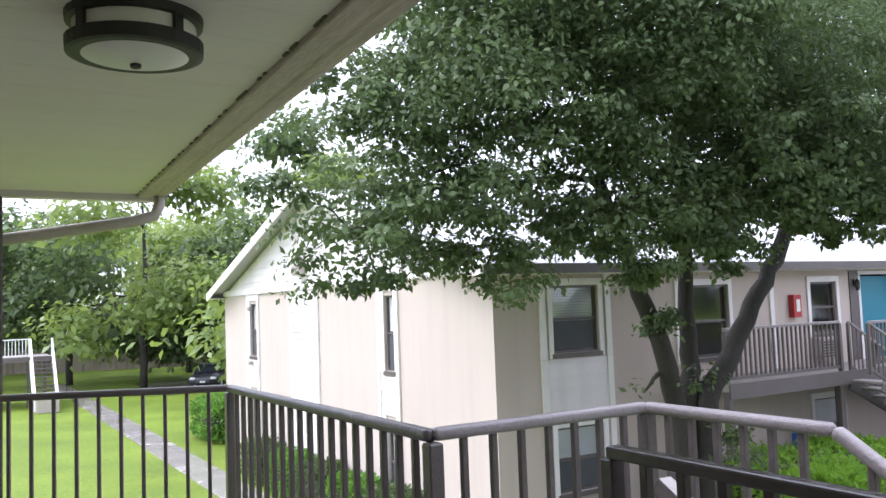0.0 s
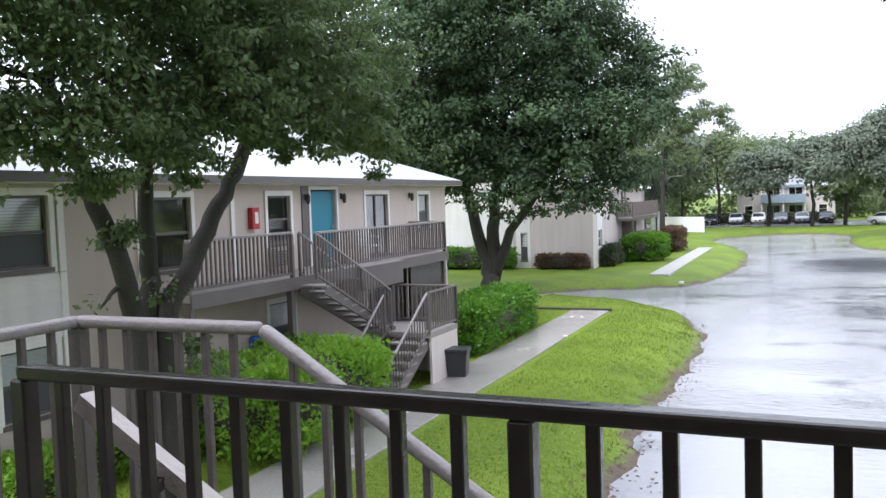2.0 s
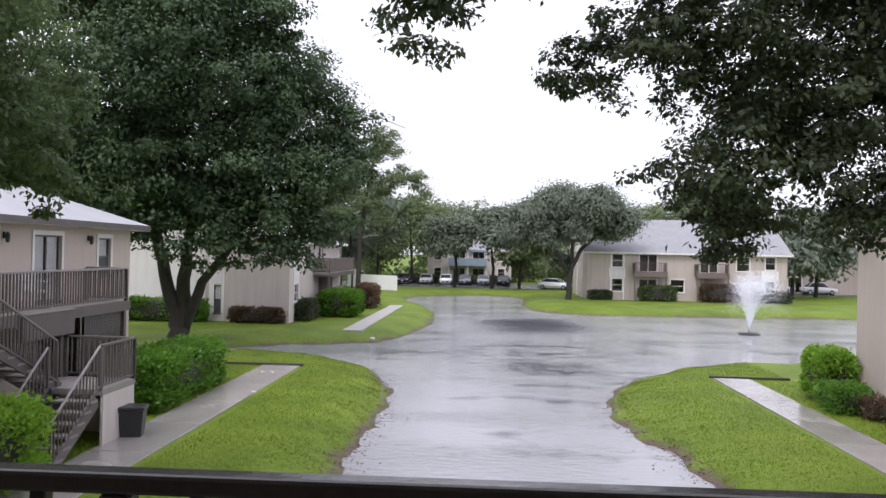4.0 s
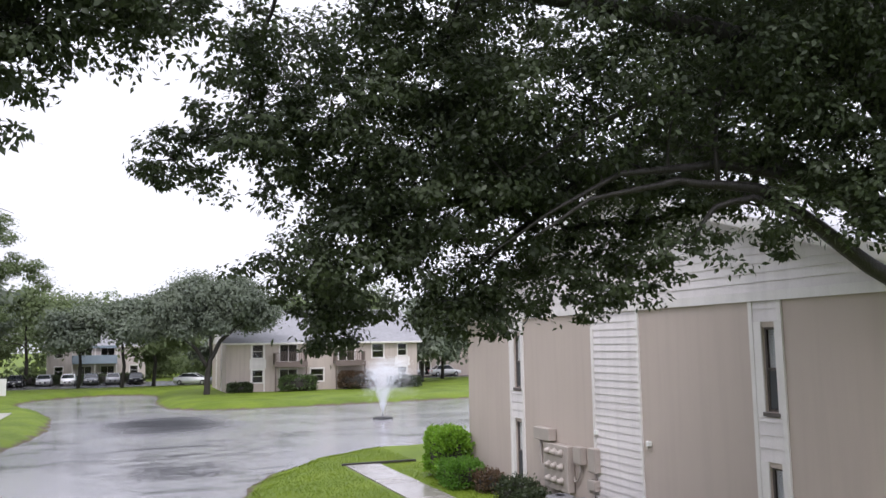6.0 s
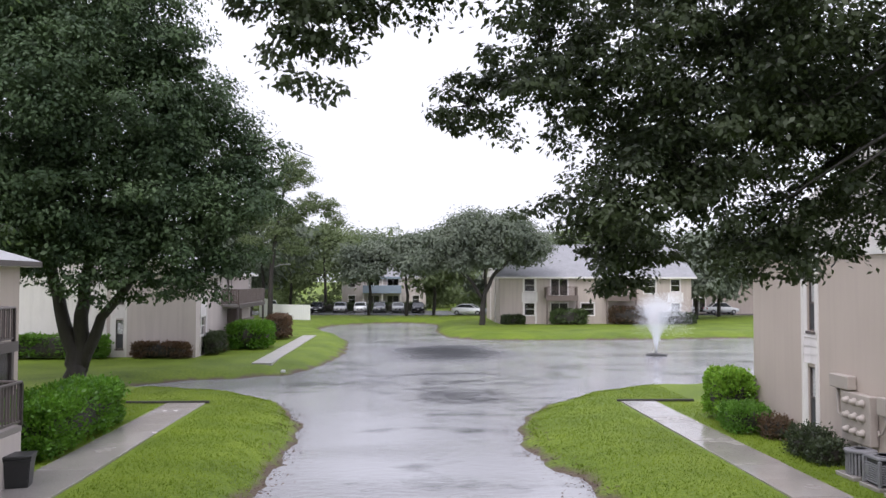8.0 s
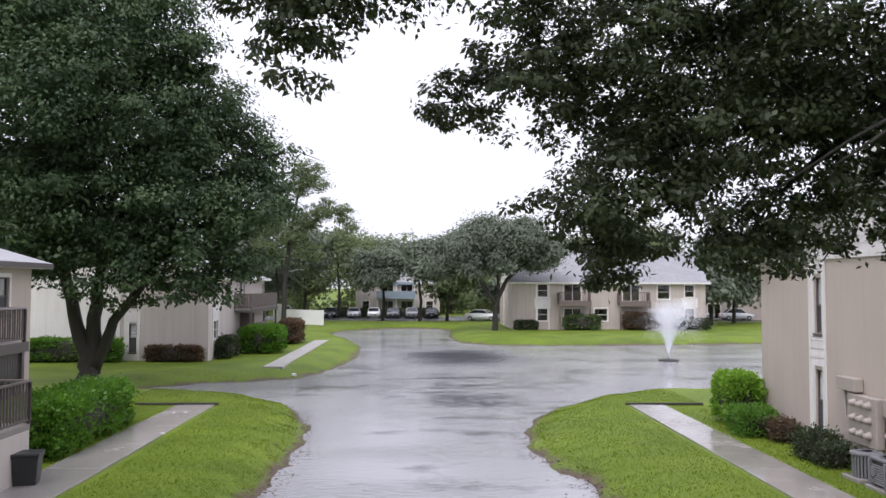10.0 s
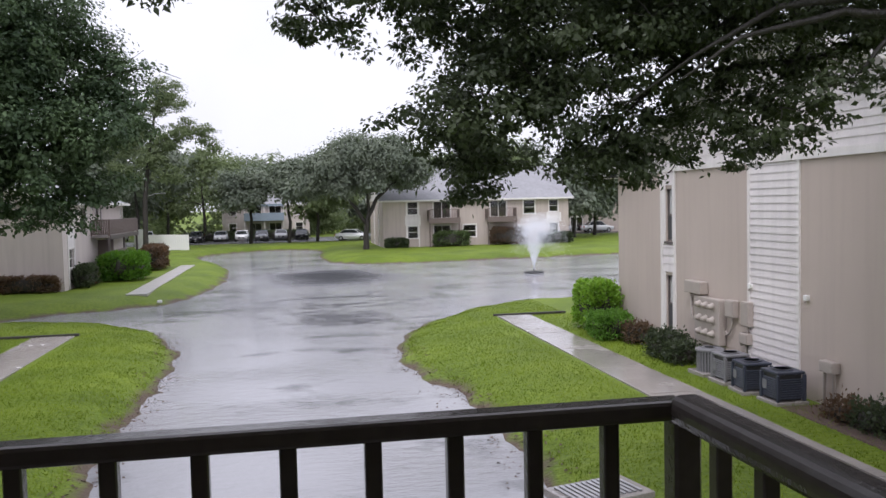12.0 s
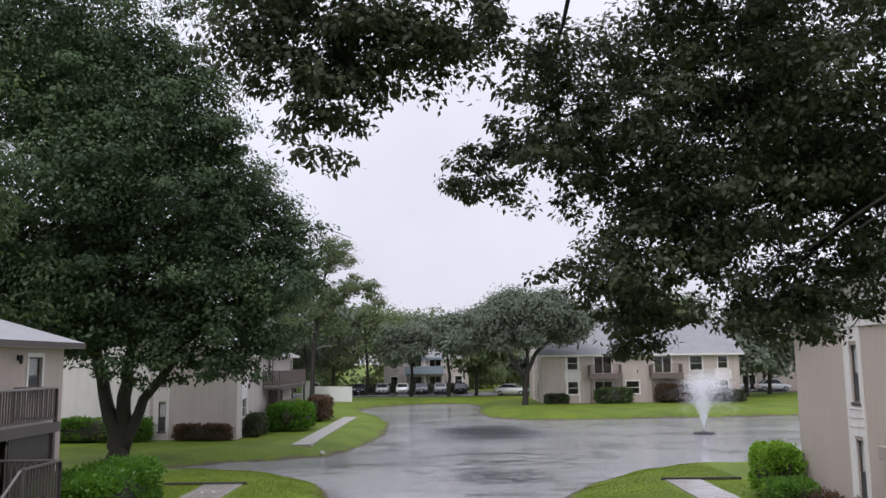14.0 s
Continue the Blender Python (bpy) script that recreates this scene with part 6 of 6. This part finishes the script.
for sx in (-1, 1):
    part("foot", rbox(sx * 0.17 - 0.05, sx * 0.17 + 0.05, -0.18, 0.18, 0.0, 0.04, 0.01), BLACK, bn)
hv = thing("vent_hood", "small grey louvred vent on the gable", "vent", pose(-20.05, 6.74, 5.4))
part("hood", rbox(-0.28, 0.28, -0.14, 0.02, 0, 0.3, 0.03), METAL, hv)
part("flap", rbox(-0.24, 0.24, -0.16, -0.142, 0.03, 0.26, 0.004), METAL, hv)
for z in (2.95, 4.55):
    j = thing("flood_lamp", "small grey floodlight on the window strip", "floodlight", group="floodlights")
    part("head", rbox(-24.4, -24.2, 6.66, 6.78, z, z + 0.12, 0.02), METAL, j)

# ---------------- things across the water ----------------
def fence_run(label, a, b, h, mat, board, category="fence"):
    a, b = Vector(a), Vector(b)
    f = thing("fence", label, category)
    n = max(2, round((b - a).length / board))
    turn = math.atan2(b.y - a.y, b.x - a.x)
    me = put_mesh("board", rbox(0.004, (b - a).length / n - 0.004, -0.012, 0.012, 0.05, h, 0.006), mat)
    for i in range(n):
        share("board", me, f, Matrix.Translation(a.lerp(b, i / n) + Vector((0, 0, 0.03 * math.sin(7 * i) if "wood" in label else 0))) @ Matrix.Rotation(turn, 4, "Z"))
    for z in (0.3, h - 0.25):
        part("stringer", beam(bmesh.new(), a + Vector((0, 0.04, z)), b + Vector((0, 0.04, z)), 0.04, 0.09), mat, f)
    return f


fence_run("white vinyl fence panels by the far lawn", (-15.2, 97.0, 0), (-10.4, 93.6, 0), 1.75, FENCE_WHITE, 0.3)
fence_run("tall white vinyl screen by the far lawn", (-17.5, 101.5, 0), (-16.1, 101.0, 0), 2.3, FENCE_WHITE, 0.3)
fence_run("weathered brown wood fence behind the rear lawn", (-80, -2, 0), (-70, 25, 0), 1.9, WOODF, 0.22)
for x, y in ((-13.0, 66.5), (-10.6, 69.5)):
    p = thing("marker_post", "short white marker post in the lawn", "post", Matrix.Translation((x, y, 0)), "marker posts")
    part("shaft", tube(bmesh.new(), [(0, 0, -0.1), (0.02, 0, 1.5)], [0.05, 0.045], 8), FENCE_WHITE, p)
    part("cap", lathe(bmesh.new(), [(0.07, 1.5), (0.09, 1.56), (0.02, 1.62)], 10), METAL, p)
sl = thing("street_lamp", "grey street lamp with a long curved arm", "street lamp", Matrix.Translation((-15.9, 99, 0)))
part("pole", tube(bmesh.new(), [(0, 0, -0.1), (0, 0, 3), (0.02, 0, 5.6)], [0.11, 0.09, 0.07], 10), STEEL, sl)
part("arm", tube(bmesh.new(), [(0, 0, 5.5), (0.5, 0, 6.1), (1.3, 0, 6.4), (2.0, 0, 6.45)], [0.06, 0.05, 0.05, 0.04], 8), STEEL, sl)
part("head", rbox(1.8, 2.5, -0.14, 0.14, 6.36, 6.5, 0.05, 2), STEEL, sl)
fp = thing("flower_pot", "potted red flowers by far entrance", "flower pot", Matrix.Translation((-11.6, 54.3, 0)))
part("pot", lathe(bmesh.new(), [(0.16, 0), (0.24, 0.4), (0.2, 0.4)], 14), TERRA, fp)
leaf_cloud("blossom", [(0, 0, 0.6)], [0.35], 500, 0.12, RED_LEAF, fp, 61, per=10)

fo = thing("fountain", "floating pond fountain with white spraying jets", "fountain", Matrix.Translation((17.35, 55.2, WATER_Z)))
part("float", lathe(bmesh.new(), [(0.55, -0.1), (0.7, 0.0), (0.68, 0.08), (0.3, 0.14), (0.1, 0.16)], 24), BLACK, fo, "dark floating base", True)
part("nozzle", lathe(bmesh.new(), [(0.1, 0.15), (0.09, 0.3), (0.05, 0.32)], 14), STEEL, fo)
SPRAY = bpy.data.materials.new("water_spray")
SPRAY.use_nodes = True
sn, sk = SPRAY.node_tree.nodes, SPRAY.node_tree.links
sp = sn["Principled BSDF"]
sp.inputs["Base Color"].default_value, sp.inputs["Roughness"].default_value = (0.9, 0.92, 0.94, 1), 0.3
stl, smx = sn.new("ShaderNodeBsdfTranslucent"), sn.new("ShaderNodeMixShader")
stl.inputs[0].default_value = (0.9, 0.92, 0.95, 1)
sk.new(sp.outputs[0], smx.inputs[1]), sk.new(stl.outputs[0], smx.inputs[2]), sk.new(smx.outputs[0], sn["Material Output"].inputs[0])
g = np.random.default_rng(62)
n = 30000
ring = g.choice(4, n, p=[0.36, 0.3, 0.2, 0.14])
tilt = np.array([0.21, 0.15, 0.07, 0.27])[ring] + g.normal(0, 0.016, n)
az = g.uniform(0, 6.283, n)
az = np.round(az / 0.262) * 0.262 + g.normal(0, 0.05, n)
v0 = np.array([7.8, 8.3, 8.5, 6.6])[ring] * g.uniform(0.9, 1.04, n)
tt = g.random(n) ** 0.8 * 1.05
vx, vz = v0 * np.sin(tilt), v0 * np.cos(tilt)
r, z = vx * tt + g.normal(0, 0.02, n) * (0.3 + 2 * tt), 0.3 + vz * tt - 4.9 * tt ** 2 + g.normal(0, 0.04, n)
drift = 0.9 * tt ** 2 * g.random(n)
ok = z > 0.02
P = np.stack([r * np.cos(az) + drift, r * np.sin(az), z], -1)[ok]
vel = np.stack([vx * np.cos(az), vx * np.sin(az), vz - 9.8 * tt], -1)[ok]
vel /= np.linalg.norm(vel, axis=1, keepdims=True)
sd = np.cross(vel, g.normal(size=vel.shape))
sd /= np.linalg.norm(sd, axis=1, keepdims=True)
ln, wd = g.uniform(0.02, 0.08, (len(P), 1)), g.uniform(0.002, 0.0056, (len(P), 1))
V = np.stack([P - vel * ln, P + sd * wd, P + vel * ln, P - sd * wd], 1).reshape(-1, 3)
ob = new("spray", raw_mesh("spray", V, np.arange(len(V)), 4, SPRAY))
ob.parent = fo
tagged(ob, "white spray of fine droplets", kind="stuff")

# ---------------- vehicles ----------------
PAINT = {}
for nm, c in (("white", (0.75, 0.76, 0.77)), ("silver", (0.42, 0.43, 0.45)), ("dark", (0.03, 0.032, 0.038)), ("grey", (0.16, 0.17, 0.19))):
    PAINT[nm] = material(nm + "_car_paint", c, 0.2, tuple(k * 0.92 for k in c), 1, 20, 0.0)
CAR_GLASS = material("dark_car_glass", (0.02, 0.024, 0.028), 0.06, (0.03, 0.034, 0.04), 1, 10, 0)
LAMP = material("car_lamp_lens", (0.7, 0.7, 0.68), 0.15, (0.6, 0.6, 0.6), 5, 20, 0)


def car(label, paint, x, y, turn, tall=1.45, group="parked cars"):
    """A saloon 4.5 m long, its nose to -y before it is turned."""
    c = thing("car", label, "car", pose(x, y, 0.03, 0, 0, turn), group)
    bm = bmesh.new()
    prof = [(-2.2, 0.35, 0.62), (-2.1, 0.30, 0.78), (-1.1, 0.25, 0.95), (0.3, 0.22, 1.0), (1.6, 0.25, 1.0), (2.15, 0.32, 0.92), (2.25, 0.4, 0.7)]
    rows = []
    for yy, lo, hi in prof:
        w = 0.88 - 0.16 * (abs(yy) / 2.25) ** 4
        rows.append([bm.verts.new(p) for p in ((-w, yy, lo), (w, yy, lo), (w + 0.02, yy, (lo + hi) / 2), (w - 0.05, yy, hi), (-w + 0.05, yy, hi), (-w - 0.02, yy, (lo + hi) / 2))])
    for r0, r1 in zip(rows, rows[1:]):
        for k in range(6):
            bm.faces.new((r0[k], r0[(k + 1) % 6], r1[(k + 1) % 6], r1[k]))
    bm.faces.new(rows[0][::-1]), bm.faces.new(rows[-1])
    bmesh.ops.recalc_face_normals(bm, faces=bm.faces[:])
    part("body", bm, PAINT[paint], c, "", True)
    def cabin(y0, y1, y2, y3, w0, w1, z0, z1):
        b = bmesh.new()
        v = [b.verts.new(p) for p in ((-w0, y0, z0), (w0, y0, z0), (w0, y3, z0), (-w0, y3, z0), (-w1, y1, z1), (w1, y1, z1), (w1, y2, z1), (-w1, y2, z1))]
        for f in ((3, 2, 1, 0), (4, 5, 6, 7), (0, 1, 5, 4), (1, 2, 6, 5), (2, 3, 7, 6), (3, 0, 4, 7)):
            b.faces.new([v[i] for i in f])
        return b
    part("glasshouse", cabin(-1.15, -0.4, 1.0, 1.75, 0.8, 0.62, 0.96, tall - 0.06), CAR_GLASS, c, "dark car windows")
    roof = rbox(-0.63, 0.63, -0.45, 1.05, tall - 0.09, tall, 0.04, 2)
    part("roof", roof, PAINT[paint], c)
    for s in (-1, 1):
        part("pillar", beam(bmesh.new(), (s * 0.8, -1.15, 0.96), (s * 0.64, -0.4, tall - 0.05), 0.06, 0.06), PAINT[paint], c)
        part("pillar", beam(bmesh.new(), (s * 0.8, 1.75, 0.96), (s * 0.64, 1.0, tall - 0.05), 0.08, 0.06), PAINT[paint], c)
        part("headlight", rbox(s * 0.62 - 0.16, s * 0.62 + 0.16, -2.23, -2.1, 0.62, 0.76, 0.02), LAMP, c)
        part("tail_light", rbox(s * 0.66 - 0.12, s * 0.66 + 0.12, 2.15, 2.27, 0.7, 0.86, 0.02), RED, c)
    part("grille", rbox(-0.4, 0.4, -2.25, -2.18, 0.42, 0.6, 0.02), BLACK, c)
    part("plate", rbox(-0.16, 0.16, -2.27, -2.252, 0.44, 0.54, 0.004), FENCE_WHITE, c)
    for sx in (-1, 1):
        for yy in (-1.4, 1.4):
            ty = part("wheel", lathe(bmesh.new(), [(0.2, -0.1), (0.31, -0.09), (0.32, 0), (0.31, 0.09), (0.2, 0.1)], 18), TYRE, c, "black tyre")
            ty.matrix_basis = pose(sx * 0.8, yy, 0.32, 0, 90, 0)
            rm = part("rim", lathe(bmesh.new(), [(0.02, -0.112), (0.18, -0.11), (0.19, 0.11), (0.02, 0.112)], 14), STEEL, ty)
    return c


for x, p, w in ((-12.0, "dark", "dark"), (-8.8, "silver", "silver"), (-6.0, "white", "white"), (-3.3, "grey", "grey"), (-0.7, "silver", "silver"), (2.1, "dark", "dark")):
    car(f"{w} saloon parked facing the pond", p, x, 116.5, 0, group="cars parked in a row")
car("white saloon parked near the oak", "white", 8.6, 107.5, 70)
car("grey saloon parked behind the oak trunk", "grey", 12.6, 105, 80)
car("white estate car parked beside far building", "white", 43.5, 111, 90, 1.6)
car("silver saloon parked beside far building", "silver", 38.6, 112.5, 90)
car("dark saloon parked at the rear lawn", "dark", -51.5, 12.9, 60)
car("white saloon parked by the woods", "white", -20, 126, 10)
car("silver saloon parked by the woods", "silver", -24, 127, 0)

# ---------------- the far stair at the rear lawn ----------------
stair("staircase", "white painted exterior stair by the rear lawn", (-48.2, 3.6, 2.6), (-45.6, 3.6, 0.0), 1.0, 13, RAIL_GREY, FENCE_WHITE)
for y in (2.6, 3.62):
    railing("stair_railing", "white painted railing of the rear stair", (-48.2, y, 2.6), (-45.6, y, 0.0), 0.95, 0.3, FENCE_WHITE, "rear stair railings", top=(0.09, 0.06))
deck("balcony_deck", "grey deck at the rear stair head", -51.5, -48.2, -2.5, 3.65, 2.6, [(-48.4, 2.5), (-48.4, -2.4), (-51, 3.5)])
railing("balcony_railing", "white painted railing of the rear deck", (-48.25, -2.4, 2.6), (-48.25, 2.55, 2.6), 0.95, 0.16, FENCE_WHITE, "rear stair railings")
solid("wall_west", box(bmesh.new(), -52, -51.6, -14, 1.2, -0.1, 5.4), STUCCO_PALE, "pale stucco wall of the rear building", "wall", kind="structure")
el = thing("utility_cabinet", "beige metal cabinet at the stair foot", "utility cabinet", Matrix.Translation((-44.9, 3.1, 0)))
part("case", rbox(-0.35, 0.35, -0.5, 0.5, 0, 0.9, 0.03), METAL, el)
part("lid", rbox(-0.38, 0.38, -0.53, 0.53, 0.902, 0.95, 0.02), METAL, el)

# ---------------- distant trees ----------------
def simple_tree(label, x, y, h, spread_r, n, leaf, mats, seed, trunk=0.25, low=0.35):
    g = np.random.default_rng(seed)
    lobes = []
    for k in range(9):
        a, rr = g.uniform(0, 6.283), spread_r * (0.2 + 0.75 * g.random() ** 0.6)
        zz = h * (low + (0.88 - low) * g.random())
        r = spread_r * g.uniform(0.3, 0.5)
        lobes.append((x + rr * math.cos(a), y + rr * math.sin(a), min(zz, h - r * 0.6), r))
    lobes.append((x, y, h - spread_r * 0.35, spread_r * 0.42))
    gz = 0.0
    return tree("tree", label, (x, y, gz), [[(x, y, gz - 0.2, trunk), (x + 0.2, y, h * 0.25, trunk * 0.8), (x - 0.1, y + 0.2, h * 0.5, trunk * 0.55), (x, y, h * 0.8, trunk * 0.2)]], lobes, n, leaf, mats, seed, 30, clump=leaf * 2.6, per=26, category="tree", group="background trees")


# the oak on the far shore
tree("oak_tree", "wide leaning oak on the far shore", (8.2, 84.3, 0),
     [[(8.2, 84.3, -0.3, 0.36), (8.25, 84.3, 1.5, 0.28), (8.4, 84.2, 3.2, 0.24), (9.4, 84.1, 5.2, 0.2), (11, 84, 6.6, 0.14)],
      [(8.3, 84.3, 2.6, 0.2), (7.0, 84.2, 4.6, 0.17), (5.4, 84, 6.0, 0.12)], [(8.6, 84.2, 3.6, 0.17), (8.4, 84, 6, 0.12), (8, 84, 8, 0.08)]],
     [(4.6, 84, 8.4, 2.3), (7.2, 84, 9.8, 2.7), (10.6, 83.6, 9.6, 2.6), (13.2, 84, 8.0, 2.1), (5.6, 83, 6.6, 1.5), (9, 85, 8.0, 2.4), (2.8, 85, 6.8, 1.6), (12, 85, 6.9, 1.3), (8.6, 82.6, 7.0, 1.5)],
     46000, 0.30, (BARK_DARK, OAK_HAZED), 70, 60, clump=0.75, per=46)
tree("pine_tree", "tall sparse pine beyond the far lawn", (-15, 94, 0),
     [[(-15, 94, -0.2, 0.3), (-14.9, 94, 5, 0.26), (-14.4, 94, 10, 0.2), (-13.6, 94, 14.5, 0.13), (-12.6, 94, 17.5, 0.06)]],
     [(-12.6, 94, 17.6, 1.7), (-11.8, 94, 16.2, 1.5), (-13.8, 94, 15.4, 1.4), (-10.6, 94, 13.4, 1.5), (-8.6, 94, 12.6, 1.5), (-15.8, 94, 13.2, 1.8), (-12.6, 94, 12.2, 1.6), (-17.4, 94, 11.4, 1.6), (-14.0, 93.5, 10.2, 1.6), (-7.4, 94, 11.2, 1.0), (-17, 94, 8.6, 1.8), (-12.4, 94.4, 8.4, 1.4)],
     26000, 0.24, (BARK_DARK, PINE_HAZED), 71, 80, clump=0.7, per=70, droop=-0.2, inner=40)
spots = [(-19, 112, 15, 5), (-11.5, 121, 13, 4.2), (-28, 84, 12.5, 5), (-22, 96, 13, 5), (-33, 104, 14, 6), (-25, 118, 13, 5.5), (-26, 128, 12, 5), (-18, 132, 13, 6), (-3, 138, 12.5, 6), (13, 124, 10.5, 4.5), (4.0, 108, 11, 4.2),
         (14, 132, 13, 6), (24, 128, 12.5, 6), (26, 106, 13.5, 5), (35, 97, 10.5, 4), (40, 103, 11, 4.2), (36, 134, 13, 6.5), (50, 122, 12.5, 6), (56, 106, 12, 5.5), (64, 128, 13, 6.5), (-45, 112, 14, 6.5), (-40, 86, 13, 6), (-9, 150, 15, 7), (18, 152, 15, 7), (42, 152, 15, 7.5), (-32, 142, 15, 7)]
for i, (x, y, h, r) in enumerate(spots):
    simple_tree("leafy broad tree in the far belt of woods", x, y, h, r, 5500, 0.58, (BARK_DARK, (OAK_HAZED, PINE_HAZED, OAK_HAZED)[i % 3]), 100 + i)
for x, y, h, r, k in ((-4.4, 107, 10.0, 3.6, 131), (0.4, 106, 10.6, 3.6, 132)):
    simple_tree("grey-green oak before the parked cars", x, y, h, r, 9500, 0.4, (BARK_DARK, OAK_HAZED), k, low=0.56)
west = [(-62, 6, 12, 5.5), (-66, 15, 13, 6), (-60, 24, 12, 5.5), (-72, 2, 13, 6), (-84, 8, 14, 7), (-82, 20, 14, 7), (-78, 32, 14, 7), (-56, 33, 12, 6), (-66, -8, 13, 6), (-88, -6, 14, 7), (-46, 24, 11, 5), (-40, 16, 12.5, 4.5), (-58, 14.5, 10, 4.5), (-95, 14, 16, 8), (-92, 30, 16, 8), (-46, 16.5, 16.5, 5), (-55, 9.5, 15.5, 5)]
for i, (x, y, h, r) in enumerate(west):
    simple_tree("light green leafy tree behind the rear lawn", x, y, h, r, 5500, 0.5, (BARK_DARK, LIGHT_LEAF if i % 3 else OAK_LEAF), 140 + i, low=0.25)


def wood_belt(label, x0, x1, y0, y1, h, n, leaf, mat, seed):
    """Undergrowth and crowns of the far woods, past counting."""
    g = np.random.default_rng(seed)
    k = 90
    cx, cy = g.uniform(x0, x1, k), g.uniform(y0, y1, k)
    cz = h * g.uniform(0.08, 0.8, k)
    e = thing("far_woods", label, "woods", kind="stuff")
    ob = leaf_cloud("foliage", np.stack([cx, cy, cz], -1), g.uniform(2.2, 4.2, k), n, leaf, mat, e, seed, clump=1.3, per=40)
    return e


wood_belt("hazy green woods behind the parking lot", -120, 130, 158, 176, 13, 32000, 1.0, PINE_HAZED, 201)
wood_belt("low green undergrowth beyond the parking lot", -70, 80, 134, 146, 5, 17000, 0.8, PINE_HAZED, 202)
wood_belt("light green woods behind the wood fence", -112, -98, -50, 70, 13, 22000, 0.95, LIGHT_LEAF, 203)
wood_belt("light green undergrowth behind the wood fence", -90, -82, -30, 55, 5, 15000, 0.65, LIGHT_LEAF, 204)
wood_belt("dark green woods behind the far building", -75, -38, 60, 130, 10, 22000, 0.95, OAK_LEAF, 205)

tagged(solid("litter", rbox(-6.35, -6.1, 44.25, 44.4, -0.36, -0.22, 0.04, 2), FENCE_WHITE, "small white scrap on the muddy shore", "litter"))
bg = thing("laundry_bag", "blue bag hanging on the ground-floor wall", "bag")
part("sack", rbox(-11.495, -11.3, 14.2, 14.5, 1.1, 1.6, 0.08, 3), BLUE, bg)
part("strap", tube(bmesh.new(), [(-11.4, 14.25, 1.58), (-11.44, 14.35, 1.85), (-11.4, 14.45, 1.58)], [0.012] * 3, 6), BLACK, bg)
